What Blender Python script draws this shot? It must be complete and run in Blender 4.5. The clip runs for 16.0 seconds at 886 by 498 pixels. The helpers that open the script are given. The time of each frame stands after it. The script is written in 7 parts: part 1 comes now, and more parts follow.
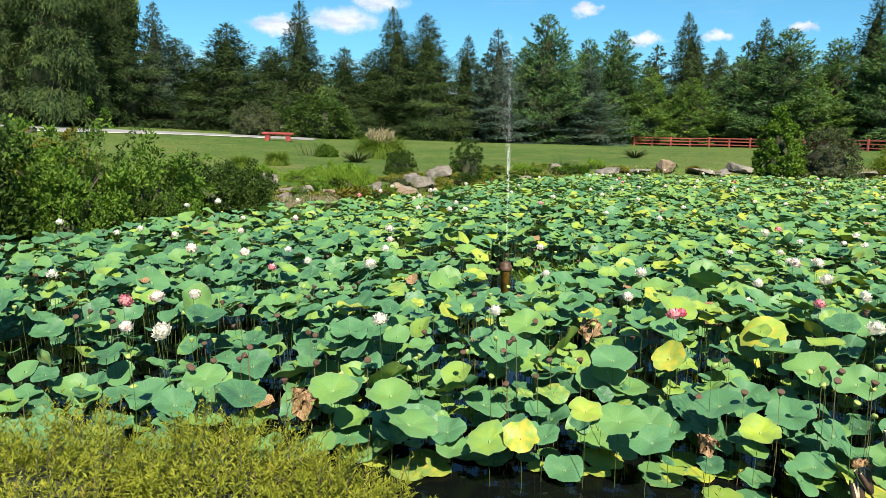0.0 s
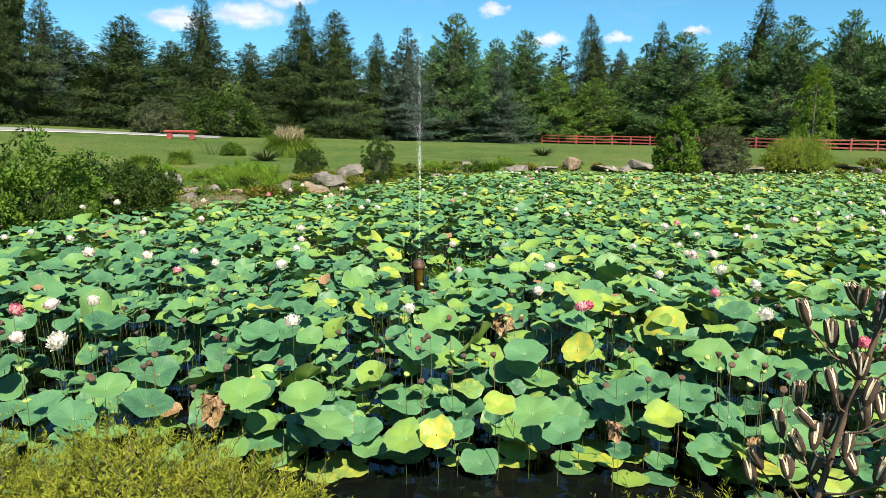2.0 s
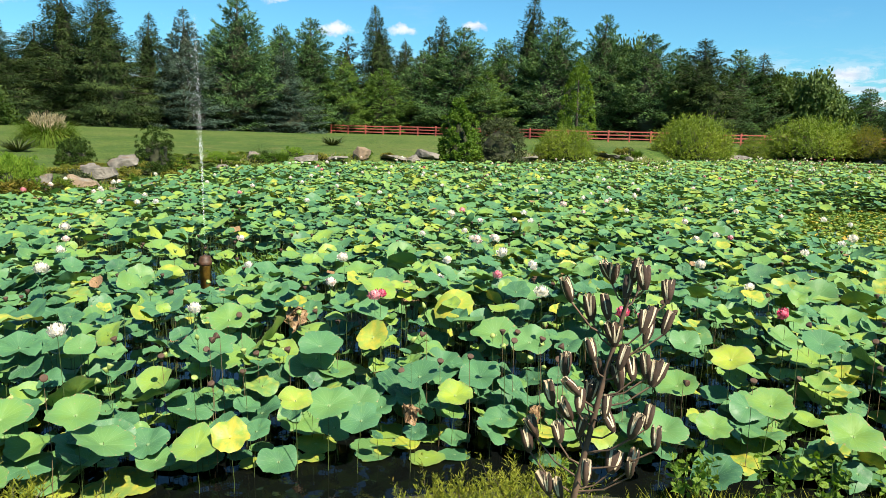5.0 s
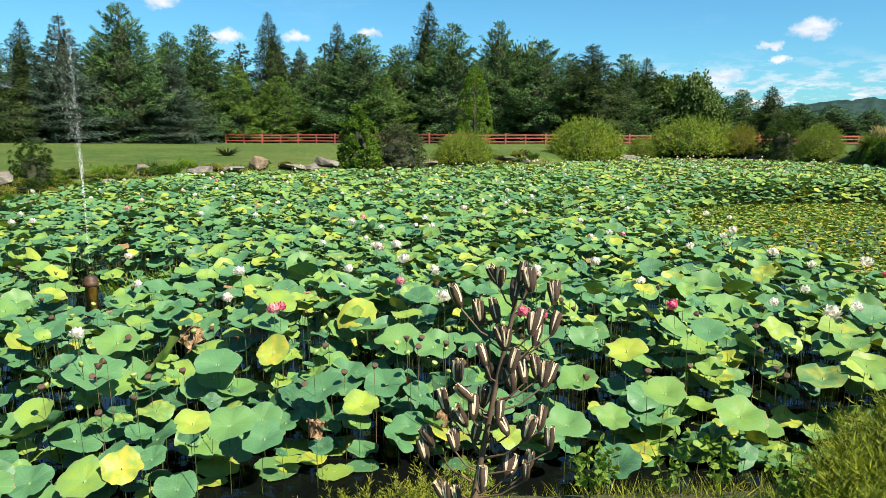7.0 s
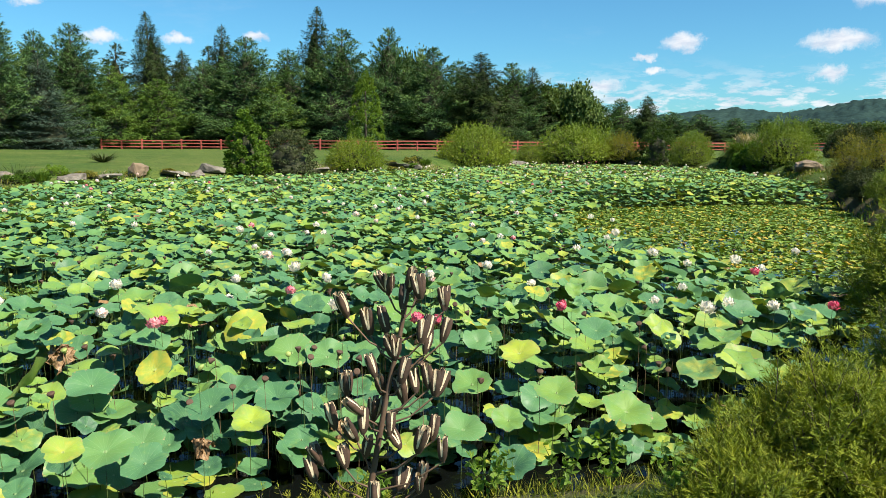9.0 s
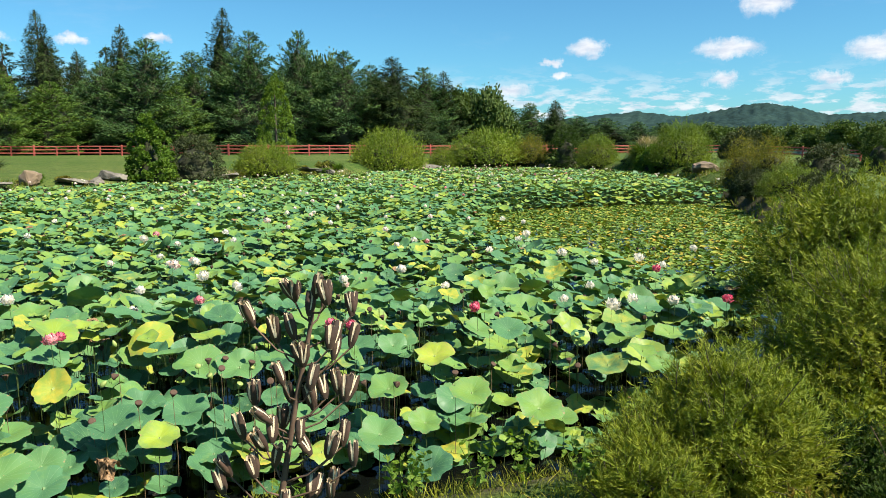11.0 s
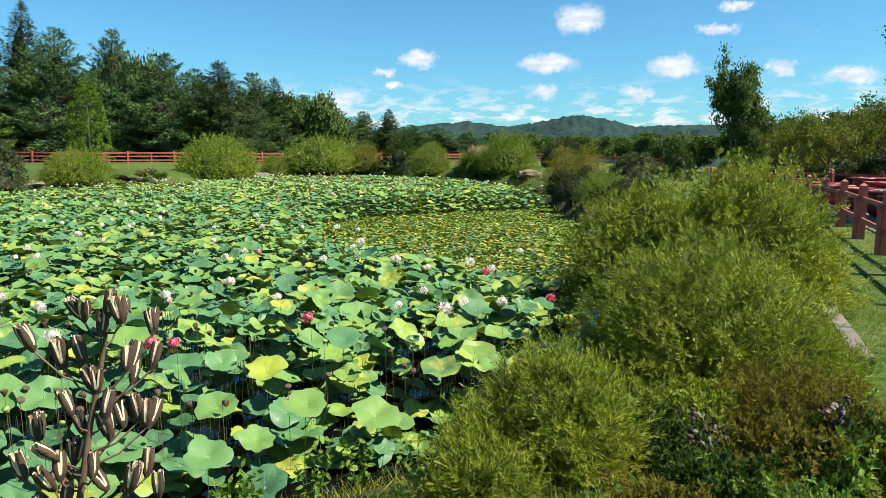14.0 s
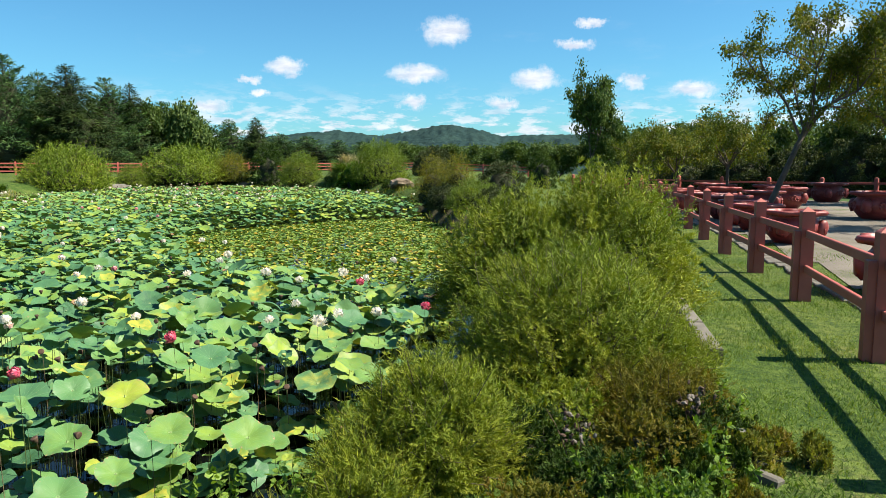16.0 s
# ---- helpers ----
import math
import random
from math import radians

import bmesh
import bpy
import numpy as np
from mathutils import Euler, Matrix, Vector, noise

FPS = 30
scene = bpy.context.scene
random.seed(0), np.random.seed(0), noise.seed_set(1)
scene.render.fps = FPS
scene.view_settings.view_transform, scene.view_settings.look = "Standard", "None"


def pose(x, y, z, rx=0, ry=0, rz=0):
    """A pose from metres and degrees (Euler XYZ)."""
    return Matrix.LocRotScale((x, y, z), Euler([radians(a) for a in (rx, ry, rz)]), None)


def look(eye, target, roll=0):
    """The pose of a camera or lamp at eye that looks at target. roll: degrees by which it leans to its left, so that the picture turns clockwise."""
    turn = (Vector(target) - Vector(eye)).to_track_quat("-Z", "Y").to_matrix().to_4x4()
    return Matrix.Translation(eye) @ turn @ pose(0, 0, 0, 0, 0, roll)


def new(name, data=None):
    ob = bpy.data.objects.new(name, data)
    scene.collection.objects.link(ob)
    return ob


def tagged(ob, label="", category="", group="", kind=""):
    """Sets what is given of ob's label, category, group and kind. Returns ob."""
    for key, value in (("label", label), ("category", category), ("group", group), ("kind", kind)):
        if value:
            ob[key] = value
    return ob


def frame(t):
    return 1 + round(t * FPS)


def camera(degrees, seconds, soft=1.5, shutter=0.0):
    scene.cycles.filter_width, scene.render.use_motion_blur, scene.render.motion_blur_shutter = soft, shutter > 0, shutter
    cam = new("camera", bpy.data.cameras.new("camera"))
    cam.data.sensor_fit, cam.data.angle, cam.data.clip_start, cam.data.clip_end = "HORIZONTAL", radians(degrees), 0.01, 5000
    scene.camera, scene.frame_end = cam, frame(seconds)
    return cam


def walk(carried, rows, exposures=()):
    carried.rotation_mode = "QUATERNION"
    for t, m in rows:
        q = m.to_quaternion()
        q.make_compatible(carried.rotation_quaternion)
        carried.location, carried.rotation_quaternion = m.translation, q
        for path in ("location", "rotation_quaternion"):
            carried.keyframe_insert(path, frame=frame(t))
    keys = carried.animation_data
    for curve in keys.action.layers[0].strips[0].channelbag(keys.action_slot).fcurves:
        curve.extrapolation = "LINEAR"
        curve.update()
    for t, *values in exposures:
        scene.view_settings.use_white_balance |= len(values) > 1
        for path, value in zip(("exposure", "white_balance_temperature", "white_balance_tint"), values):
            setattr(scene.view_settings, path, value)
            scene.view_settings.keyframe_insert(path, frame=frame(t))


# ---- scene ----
EYE = 2.3
ROWS = [
    (0.0, 0.0, 0.0, 0.0, -0.086, -9.09, 1.139),
    (0.5, 0.0019, -0.0009, 0.0, -1.781, -9.319, 1.183),
    (1.0, 0.002, -0.0028, 0.0003, -3.768, -9.262, 1.172),
    (1.5, 0.0022, -0.0051, 0.0011, -5.656, -9.067, 1.087),
    (2.0, 0.0028, -0.0038, 0.0017, -7.214, -9.106, 1.146),
    (2.5, 0.0077, -0.0163, 0.0035, -9.728, -9.041, 1.207),
    (3.0, 0.0162, -0.0126, 0.0081, -12.759, -9.151, 1.052),
    (3.5, 0.0202, -0.0029, 0.0052, -15.522, -9.061, 1.204),
    (4.0, 0.0265, -0.0116, 0.0034, -18.292, -9.247, 0.937),
    (4.5, 0.0298, -0.0058, 0.0027, -21.184, -9.197, 0.977),
    (4.7, 0.0259, 0.0039, 0.0024, -22.391, -9.499, 1.316),
    (6.8, 0.0906, 0.0044, 0.0089, -31.075, -8.846, 0.04),
    (7.0, 0.0787, 0.0143, 0.0042, -31.803, -8.935, 0.191),
    (7.5, 0.0994, 0.0248, 0.0025, -34.101, -8.344, -0.129),
    (8.0, 0.1045, 0.0331, -0.0008, -35.971, -8.218, 0.006),
    (8.5, 0.1229, 0.0419, -0.0047, -38.494, -8.426, 0.24),
    (9.0, 0.1205, 0.0493, -0.0041, -40.468, -8.406, 0.297),
    (9.2, 0.1289, 0.0556, -0.0057, -41.009, -8.509, 0.378),
    (11.3, 0.1155, 0.014, 0.0016, -48.814, -8.231, -0.074),
    (11.5, 0.1145, 0.0132, 0.0015, -49.775, -8.379, -0.012),
    (12.0, 0.1178, 0.0162, -0.0041, -51.523, -8.024, 0.209),
    (12.5, 0.1283, 0.0163, -0.0028, -53.805, -7.84, 0.431),
    (13.0, 0.1225, 0.0089, 0.0001, -55.724, -8.008, -0.054),
    (13.5, 0.1377, 0.0026, -0.0046, -57.913, -7.645, -0.224),
    (14.0, 0.1678, 0.001, -0.0057, -60.609, -7.428, 0.097),
    (14.5, 0.176, 0.0099, -0.0086, -63.386, -7.496, 0.0),
    (15.0, 0.1971, 0.0202, -0.0121, -66.002, -7.457, -0.22),
    (15.5, 0.2147, 0.021, -0.0125, -68.391, -7.286, -0.346),
    (16.0, 0.2203, 0.0195, -0.0084, -70.903, -6.717, -0.19),]
cam = camera(64.22, 16.0, 0.4)
walk(cam, [(t, pose(x, y, EYE + z, 90 + pitch, 0, yaw) @ pose(0, 0, 0, 0, 0, roll)) for t, x, y, z, yaw, pitch, roll in ROWS],
     [(0.0, 0.75), (4.5, 0.78), (7.0, 0.76), (9.0, 0.68), (12.0, 0.73), (16.0, 0.77)])

# ---- light ----
SUN_AZ, SUN_EL = 166.0, 50.0   # degrees clockwise from +y, and above the horizon
sun = new("sun", bpy.data.lights.new("sun", "SUN"))
sun.data.energy, sun.data.angle, sun.data.color = 7.0, radians(0.53), (1.0, 0.905, 0.75)
to_sun = Vector((math.sin(radians(SUN_AZ)) * math.cos(radians(SUN_EL)), math.cos(radians(SUN_AZ)) * math.cos(radians(SUN_EL)), math.sin(radians(SUN_EL))))
sun.matrix_world = look(to_sun * 50, (0, 0, 0))


class Net:
    """Short hand for building a node tree."""

    def __init__(self, tree):
        self.t = tree

    def n(self, kind, **settings):
        node = self.t.nodes.new(kind)
        for key, value in settings.items():
            if key == "op":
                node.operation = value
            elif key == "blend":
                node.blend_type = value
            elif key == "dtype":
                node.data_type = value
            elif key == "clamp":
                node.use_clamp = value
            elif key == "sky":
                node.sky_type = value
            elif key == "attr":
                node.attribute_name = value
            elif key == "feature":
                node.feature = value
        return node

    def put(self, socket, value):
        if hasattr(value, "links") or hasattr(value, "is_linked"):
            self.t.links.new(value, socket)
        elif isinstance(value, (tuple, list)) and len(value) == 3 and socket.type == "RGBA":
            socket.default_value = (*value, 1)
        else:
            socket.default_value = value

    def math(self, op, a, b=0.0, c=0.0, clamp=False):
        m = self.n("ShaderNodeMath", op=op, clamp=clamp)
        for s, v in zip(m.inputs, (a, b, c)):
            self.put(s, v)
        return m.outputs[0]

    def vmath(self, op, a, b=(0, 0, 0), out=0):
        m = self.n("ShaderNodeVectorMath", op=op)
        self.put(m.inputs[0], a)
        self.put(m.inputs[1], b)
        return m.outputs[out]

    def step(self, v, lo, hi, a=0.0, b=1.0):
        m = self.n("ShaderNodeMapRange")
        m.interpolation_type = "SMOOTHSTEP"
        for s, x in zip(m.inputs, (v, lo, hi, a, b)):
            self.put(s, x)
        return m.outputs[0]

    def mix(self, f, a, b, blend="MIX"):
        m = self.n("ShaderNodeMix", dtype="RGBA", blend=blend)
        self.put(m.inputs[0], f)
        self.put(m.inputs[6], a)
        self.put(m.inputs[7], b)
        return m.outputs[2]

    def noise(self, scale, detail=3.0, vec=None, rough=0.55, out=0):
        m = self.n("ShaderNodeTexNoise")
        m.inputs["Scale"].default_value, m.inputs["Detail"].default_value, m.inputs["Roughness"].default_value = scale, detail, rough
        if vec is not None:
            self.put(m.inputs["Vector"], vec)
        return m.outputs[out]

    def ramp(self, f, stops):
        m = self.n("ShaderNodeValToRGB")
        while len(m.color_ramp.elements) < len(stops):
            m.color_ramp.elements.new(0.5)
        for e, (p, c) in zip(m.color_ramp.elements, stops):
            e.position, e.color = p, (*c, 1)
        self.put(m.inputs[0], f)
        return m.outputs[0]


# ---- sky with fair-weather clouds ----
world = bpy.data.worlds.new("world")
scene.world = world
world.use_nodes = True
world.node_tree.nodes.clear()
w = Net(world.node_tree)
sky = w.n("ShaderNodeTexSky", sky="NISHITA")
sky.sun_disc, sky.sun_elevation, sky.sun_rotation = False, radians(SUN_EL), radians(SUN_AZ)
sky.altitude, sky.air_density, sky.dust_density, sky.ozone_density = 200, 1.0, 0.6, 2.5
way = w.n("ShaderNodeTexCoord").outputs["Generated"]
sep = w.n("ShaderNodeSeparateXYZ")
w.put(sep.inputs[0], way)
up = sep.outputs[2]
# puffs: azimuth, elevation, half width, half height in degrees
PUFFS = [(-13.0, 8.0, 2.6, 0.8), (-8.0, 8.6, 3.0, 1.0), (-5.4, 10.0, 2.2, 0.8), (10.8, 9.7, 1.3, 0.5), (15.3, 7.4, 1.4, 0.5), (55.9, 6.7, 1.1, 0.35), (71.3, 10.4, 1.9, 1.2),
         (58.5, 7.6, 1.7, 0.7), (69.0, 7.2, 2.3, 0.8), (78.4, 6.7, 2.1, 0.9), (81.4, 9.3, 1.7, 0.5), (85.7, 6.4, 1.1, 0.6), (68.5, 5.1, 1.3, 0.7), (56.5, 5.6, 0.8, 0.4),
         (53.1, 4.6, 1.4, 0.7), (75.7, 5.0, 1.6, 0.5), (90.2, 5.6, 1.8, 0.7), (82.6, 10.8, 1.0, 0.4), (20.5, 7.6, 1.0, 0.4), (26.0, 8.0, 1.2, 0.4), (99.0, 9.5, 2.0, 0.9)]
wob = w.noise(34.0, 6.0, way, 0.7, out=1)
wob = w.vmath("MULTIPLY", w.vmath("SUBTRACT", wob, (0.5, 0.5, 0.5)), (0.060, 0.060, 0.030))
bent = w.vmath("ADD", way, wob)
best = None
for az, el, hw, hh in PUFFS:
    a, e = radians(az), radians(el)
    c = (math.sin(a) * math.cos(e), math.cos(a) * math.cos(e), math.sin(e))
    d = w.vmath("SUBTRACT", bent, c)
    side = w.math("MULTIPLY", w.vmath("DOT_PRODUCT", d, (math.cos(a), -math.sin(a), 0), out=1), 1 / radians(hw))
    rise = w.math("MULTIPLY", w.vmath("DOT_PRODUCT", d, (0, 0, 1), out=1), 1 / radians(hh))
    ahead = w.math("MULTIPLY", w.vmath("DOT_PRODUCT", d, (math.sin(a), math.cos(a), 0), out=1), 6.0)
    q = w.math("ADD", w.math("ADD", w.math("MULTIPLY", side, side), w.math("MULTIPLY", rise, rise)), w.math("MULTIPLY", ahead, ahead))
    best = q if best is None else w.math("MINIMUM", best, q)
puff = w.step(best, 1.25, -0.15)
flat = w.vmath("MULTIPLY", way, (1.0, 1.0, 3.6))
low = w.noise(24.0, 6.0, flat, 0.62)
band = w.math("MULTIPLY", w.step(up, 0.015, 0.05), w.step(up, 0.12, 0.03))
low = w.math("MULTIPLY", w.step(low, 0.46, 0.60), band)
thin = w.math("MULTIPLY", w.step(w.noise(5.0, 6.0, flat, 0.65), 0.55, 0.8), 0.10)
cover = w.math("MAXIMUM", w.math("MAXIMUM", w.math("MULTIPLY", puff, w.step(w.noise(40.0, 4.0, way), 0.25, 0.5, 0.6, 0.95)), w.math("MULTIPLY", low, 0.92)), thin)
tone = w.step(w.noise(30.0, 4.0, w.vmath("ADD", flat, (0.0, 0.0, 0.1))), 0.3, 0.65)
white = w.mix(tone, (6.2, 6.7, 7.8), (9.0, 9.0, 9.2))
colour = w.mix(cover, w.mix(1.0, sky.outputs[0], (0.56, 1.12, 1.31), "MULTIPLY"), white)
bg = w.n("ShaderNodeBackground")
w.put(bg.inputs[0], colour)
bg.inputs[1].default_value = 0.071
w.put(w.n("ShaderNodeOutputWorld").inputs[0], bg.outputs[0])


# ---- materials ----
def material(name):
    m = bpy.data.materials.new(name)
    m.use_nodes = True
    m.node_tree.nodes.clear()
    return m, Net(m.node_tree)


def finish(m, n, shader, bump=None, strength=0.3, distance=0.02):
    if bump is not None:
        b = n.n("ShaderNodeBump")
        b.inputs["Strength"].default_value, b.inputs["Distance"].default_value = strength, distance
        n.put(b.inputs["Height"], bump)
        n.put(shader.inputs["Normal"], b.outputs[0])
    return shader


def out(n, socket):
    n.put(n.n("ShaderNodeOutputMaterial").inputs[0], socket)


def solid(name, dark, light, rough=0.7, scale=6.0, fine=60.0, metal=0.0, bump=0.3, dist=0.01, stain=None):
    """A plain surface with variation at two scales, in object space."""
    m, n = material(name)
    at_ = n.n("ShaderNodeTexCoord").outputs["Object"]
    big, small = n.noise(scale, 4, at_), n.noise(fine, 3, at_)
    f = n.math("ADD", n.math("MULTIPLY", n.step(big, 0.3, 0.7), 0.65), n.math("MULTIPLY", small, 0.35))
    col = n.mix(f, dark, light)
    if stain:
        col = n.mix(n.step(n.noise(scale * 0.6, 5, n.vmath("ADD", at_, (7.3, 2.1, 4.4))), 0.55, 0.75), col, stain)
    p = n.n("ShaderNodeBsdfPrincipled")
    n.put(p.inputs["Base Color"], col)
    p.inputs["Metallic"].default_value = metal
    n.put(p.inputs["Roughness"], n.math("ADD", n.math("MULTIPLY", small, 0.2), rough - 0.1))
    finish(m, n, p, n.math("ADD", big, n.math("MULTIPLY", small, 0.4)), bump, dist)
    out(n, p.outputs[0])
    return m


def foliage(name, stops, through_=0.3, rough=0.55, patch=0.0, tint=(1.25, 1.3, 0.45), gloss=0.35, relief=0.5, spots=0.72, girth=1.0):
    """Leaves: each island its own shade; some light comes through."""
    m, n = material(name)
    r = n.n("ShaderNodeNewGeometry").outputs["Random Per Island"]
    at_ = n.n("ShaderNodeTexCoord").outputs["Object"]
    if patch:
        r = n.math("ADD", n.math("MULTIPLY", r, 1 - patch), n.math("MULTIPLY", n.step(n.noise(1.3, 3, n.vmath("MULTIPLY", at_, (girth, girth, 1.0))), 0.3, 0.7), patch))
    col = n.ramp(r, stops)
    # crevice shade between leaves, painted as near-black specks in the bump's hollows
    crevice = n.noise(38, 3, at_, 0.65)
    col = n.mix(n.step(crevice, 0.60, 0.42, 0.0, spots), col, (0.012, 0.020, 0.006))
    p = n.n("ShaderNodeBsdfPrincipled")
    n.put(p.inputs["Base Color"], col)
    p.inputs["Roughness"].default_value = rough
    p.inputs["Specular IOR Level"].default_value = gloss
    finish(m, n, p, crevice, relief, 0.06)
    tr = n.n("ShaderNodeBsdfTranslucent")
    n.put(tr.inputs[0], n.mix(1.0, col, tint, "MULTIPLY"))
    mx = n.n("ShaderNodeMixShader")
    mx.inputs[0].default_value = through_
    n.put(mx.inputs[1], p.outputs[0])
    n.put(mx.inputs[2], tr.outputs[0])
    out(n, mx.outputs[0])
    return m


def lotus_material(name, per_object):
    """Waxy lotus leaf: fine pale veins from the middle, uneven tone, yellowing and brown spots."""
    m, n = material(name)
    uv = n.n("ShaderNodeAttribute", attr="disc").outputs["Vector"]
    if per_object:
        r = n.n("ShaderNodeObjectInfo").outputs["Random"]
        kind = n.n("ShaderNodeAttribute", attr="age").outputs["Fac"]
    else:
        r = n.n("ShaderNodeNewGeometry").outputs["Random Per Island"]
        kind = n.n("ShaderNodeAttribute", attr="age").outputs["Fac"]
    at_ = n.n("ShaderNodeTexCoord").outputs["Object"]
    s = n.n("ShaderNodeSeparateXYZ")
    n.put(s.inputs[0], uv)
    ang = n.math("ARCTAN2", s.outputs[1], s.outputs[0])
    rad = n.vmath("LENGTH", uv, out=1)
    vein = n.math("ABSOLUTE", n.math("SINE", n.math("MULTIPLY", ang, 10.0)))
    vein = n.step(vein, n.math("DIVIDE", 0.09, n.math("ADD", rad, 0.12)), 0.0)
    eye = n.step(rad, 0.10, 0.05)
    jitter = n.n("ShaderNodeCombineXYZ")
    n.put(jitter.inputs[0], n.math("MULTIPLY", r, 37.0))
    n.put(jitter.inputs[1], n.math("MULTIPLY", r, 91.0))
    shift = n.vmath("ADD", uv, jitter.outputs[0])
    blot = n.noise(1.6, 4, shift)
    spot = n.noise(7.0, 3, shift)
    green = n.ramp(n.math("ADD", n.math("MULTIPLY", r, 0.66), n.math("MULTIPLY", kind, 0.62)), [(0.0, (0.032, 0.092, 0.047)), (0.28, (0.065, 0.163, 0.072)), (0.54, (0.124, 0.226, 0.048)), (0.80, (0.230, 0.305, 0.034)), (1.0, (0.320, 0.370, 0.034))])
    green = n.mix(n.step(blot, 0.40, 0.7, 0.0, 0.45), green, (0.080, 0.200, 0.066))
    green = n.mix(n.math("MULTIPLY", n.step(n.math("ADD", rad, n.math("MULTIPLY", n.math("SUBTRACT", spot, 0.5), 0.9)), 0.55, 1.05), 0.35), green, (0.072, 0.185, 0.090))
    old = n.mix(n.step(blot, 0.3, 0.7), (0.15, 0.25, 0.045), (0.36, 0.32, 0.04))
    col = n.mix(n.step(n.math("ADD", kind, n.math("MULTIPLY", n.math("SUBTRACT", blot, 0.5), 0.7)), 0.30, 0.75), green, old)
    brown = n.mix(n.step(n.noise(14.0, 4, shift), 0.3, 0.7), (0.10, 0.055, 0.028), (0.36, 0.235, 0.12))
    rim = n.math("MULTIPLY", n.step(rad, 0.8, 1.05), n.step(n.math("ADD", spot, n.math("MULTIPLY", r, 0.12)), 0.64, 0.74))
    rim = n.math("MAXIMUM", rim, n.step(n.math("ADD", kind, n.math("MULTIPLY", n.math("SUBTRACT", blot, 0.5), 0.5)), 0.78, 0.92))
    rim = n.math("MAXIMUM", rim, n.math("MULTIPLY", n.step(spot, 0.71, 0.77), 0.6))
    col = n.mix(n.math("MULTIPLY", vein, 0.38), col, (0.22, 0.36, 0.17))
    col = n.mix(n.math("MULTIPLY", eye, 0.35), col, (0.35, 0.45, 0.22))
    col = n.mix(rim, col, brown)
    p = n.n("ShaderNodeBsdfPrincipled")
    n.put(p.inputs["Base Color"], col)
    n.put(p.inputs["Roughness"], n.math("ADD", 0.38, n.math("MULTIPLY", blot, 0.22)))
    p.inputs["Specular IOR Level"].default_value = 0.27
    b = n.n("ShaderNodeBump")
    b.inputs["Strength"].default_value, b.inputs["Distance"].default_value = 0.32, 0.015
    n.put(b.inputs["Height"], n.math("ADD", n.math("MULTIPLY", vein, -0.5), n.math("MULTIPLY", blot, 1.4)))
    n.put(p.inputs["Normal"], b.outputs[0])
    tr = n.n("ShaderNodeBsdfTranslucent")
    n.put(tr.inputs[0], n.mix(1.0, col, (1.7, 1.5, 0.5), "MULTIPLY"))
    mx = n.n("ShaderNodeMixShader")
    mx.inputs[0].default_value = 0.08
    n.put(mx.inputs[1], p.outputs[0])
    n.put(mx.inputs[2], tr.outputs[0])
    out(n, mx.outputs[0])
    return m


def ground_material():
    """Mown grass with worn, dry and shaggy patches; bare soil close to the water; woodland far off."""
    m, n = material("lawn")
    at_ = n.n("ShaderNodeTexCoord").outputs["Object"]
    big, mid, fine = n.noise(0.09, 4, at_), n.noise(0.7, 5, at_, 0.65), n.noise(9, 5, at_, 0.75)
    blades = n.noise(70, 3, at_, 0.7)
    col = n.mix(n.step(mid, 0.3, 0.7), (0.052, 0.098, 0.015), (0.105, 0.152, 0.027))
    col = n.mix(n.step(big, 0.4, 0.65), col, (0.130, 0.165, 0.036))
    col = n.mix(n.step(n.noise(2.4, 4, at_, 0.7), 0.46, 0.62, 0.0, 0.6), col, (0.050, 0.090, 0.016))
    col = n.mix(n.step(n.noise(0.33, 4, n.vmath("ADD", at_, (31.0, 7.0, 0.0)), 0.7), 0.54, 0.70, 0.0, 0.7), col, (0.175, 0.165, 0.058))
    col = n.mix(n.step(n.math("ADD", n.math("MULTIPLY", mid, 0.6), n.math("MULTIPLY", fine, 0.4)), 0.53, 0.66), col, (0.20, 0.175, 0.070))
    col = n.mix(n.step(n.math("ADD", n.math("MULTIPLY", fine, 0.6), n.math("MULTIPLY", n.noise(34, 3, at_, 0.7), 0.4)), 0.42, 0.58, 0.0, 0.85), col, (0.018, 0.046, 0.008))
    wet = n.n("ShaderNodeAttribute", attr="soil").outputs["Fac"]
    wet = n.step(n.math("ADD", wet, n.math("MULTIPLY", n.math("SUBTRACT", mid, 0.5), 0.5)), 0.45, 0.7)
    col = n.mix(wet, col, n.mix(fine, (0.03, 0.026, 0.016), (0.11, 0.10, 0.045)))
    wild = n.n("ShaderNodeAttribute", attr="wild").outputs["Fac"]
    wood = n.mix(n.step(n.noise(0.02, 5, at_), 0.35, 0.65), (0.022, 0.05, 0.02), (0.06, 0.105, 0.035))
    col = n.mix(wild, col, wood)
    p = n.n("ShaderNodeBsdfPrincipled")
    n.put(p.inputs["Base Color"], col)
    p.inputs["Roughness"].default_value = 0.9
    p.inputs["Specular IOR Level"].default_value = 0.15
    finish(m, n, p, n.math("ADD", fine, blades), 0.6, 0.04)
    out(n, p.outputs[0])
    return m


def water_material():
    m, n = material("pond_water")
    at_ = n.n("ShaderNodeTexCoord").outputs["Object"]
    p = n.n("ShaderNodeBsdfPrincipled")
    n.put(p.inputs["Base Color"], n.mix(n.noise(1.2, 4, at_), (0.0015, 0.0022, 0.0025), (0.004, 0.005, 0.004)))
    p.inputs["Roughness"].default_value = 0.04
    p.inputs["IOR"].default_value = 1.33
    finish(m, n, p, n.math("ADD", n.noise(3.0, 3, at_), n.math("MULTIPLY", n.noise(14, 2, at_), 0.3)), 0.12, 0.02)
    out(n, p.outputs[0])
    return m


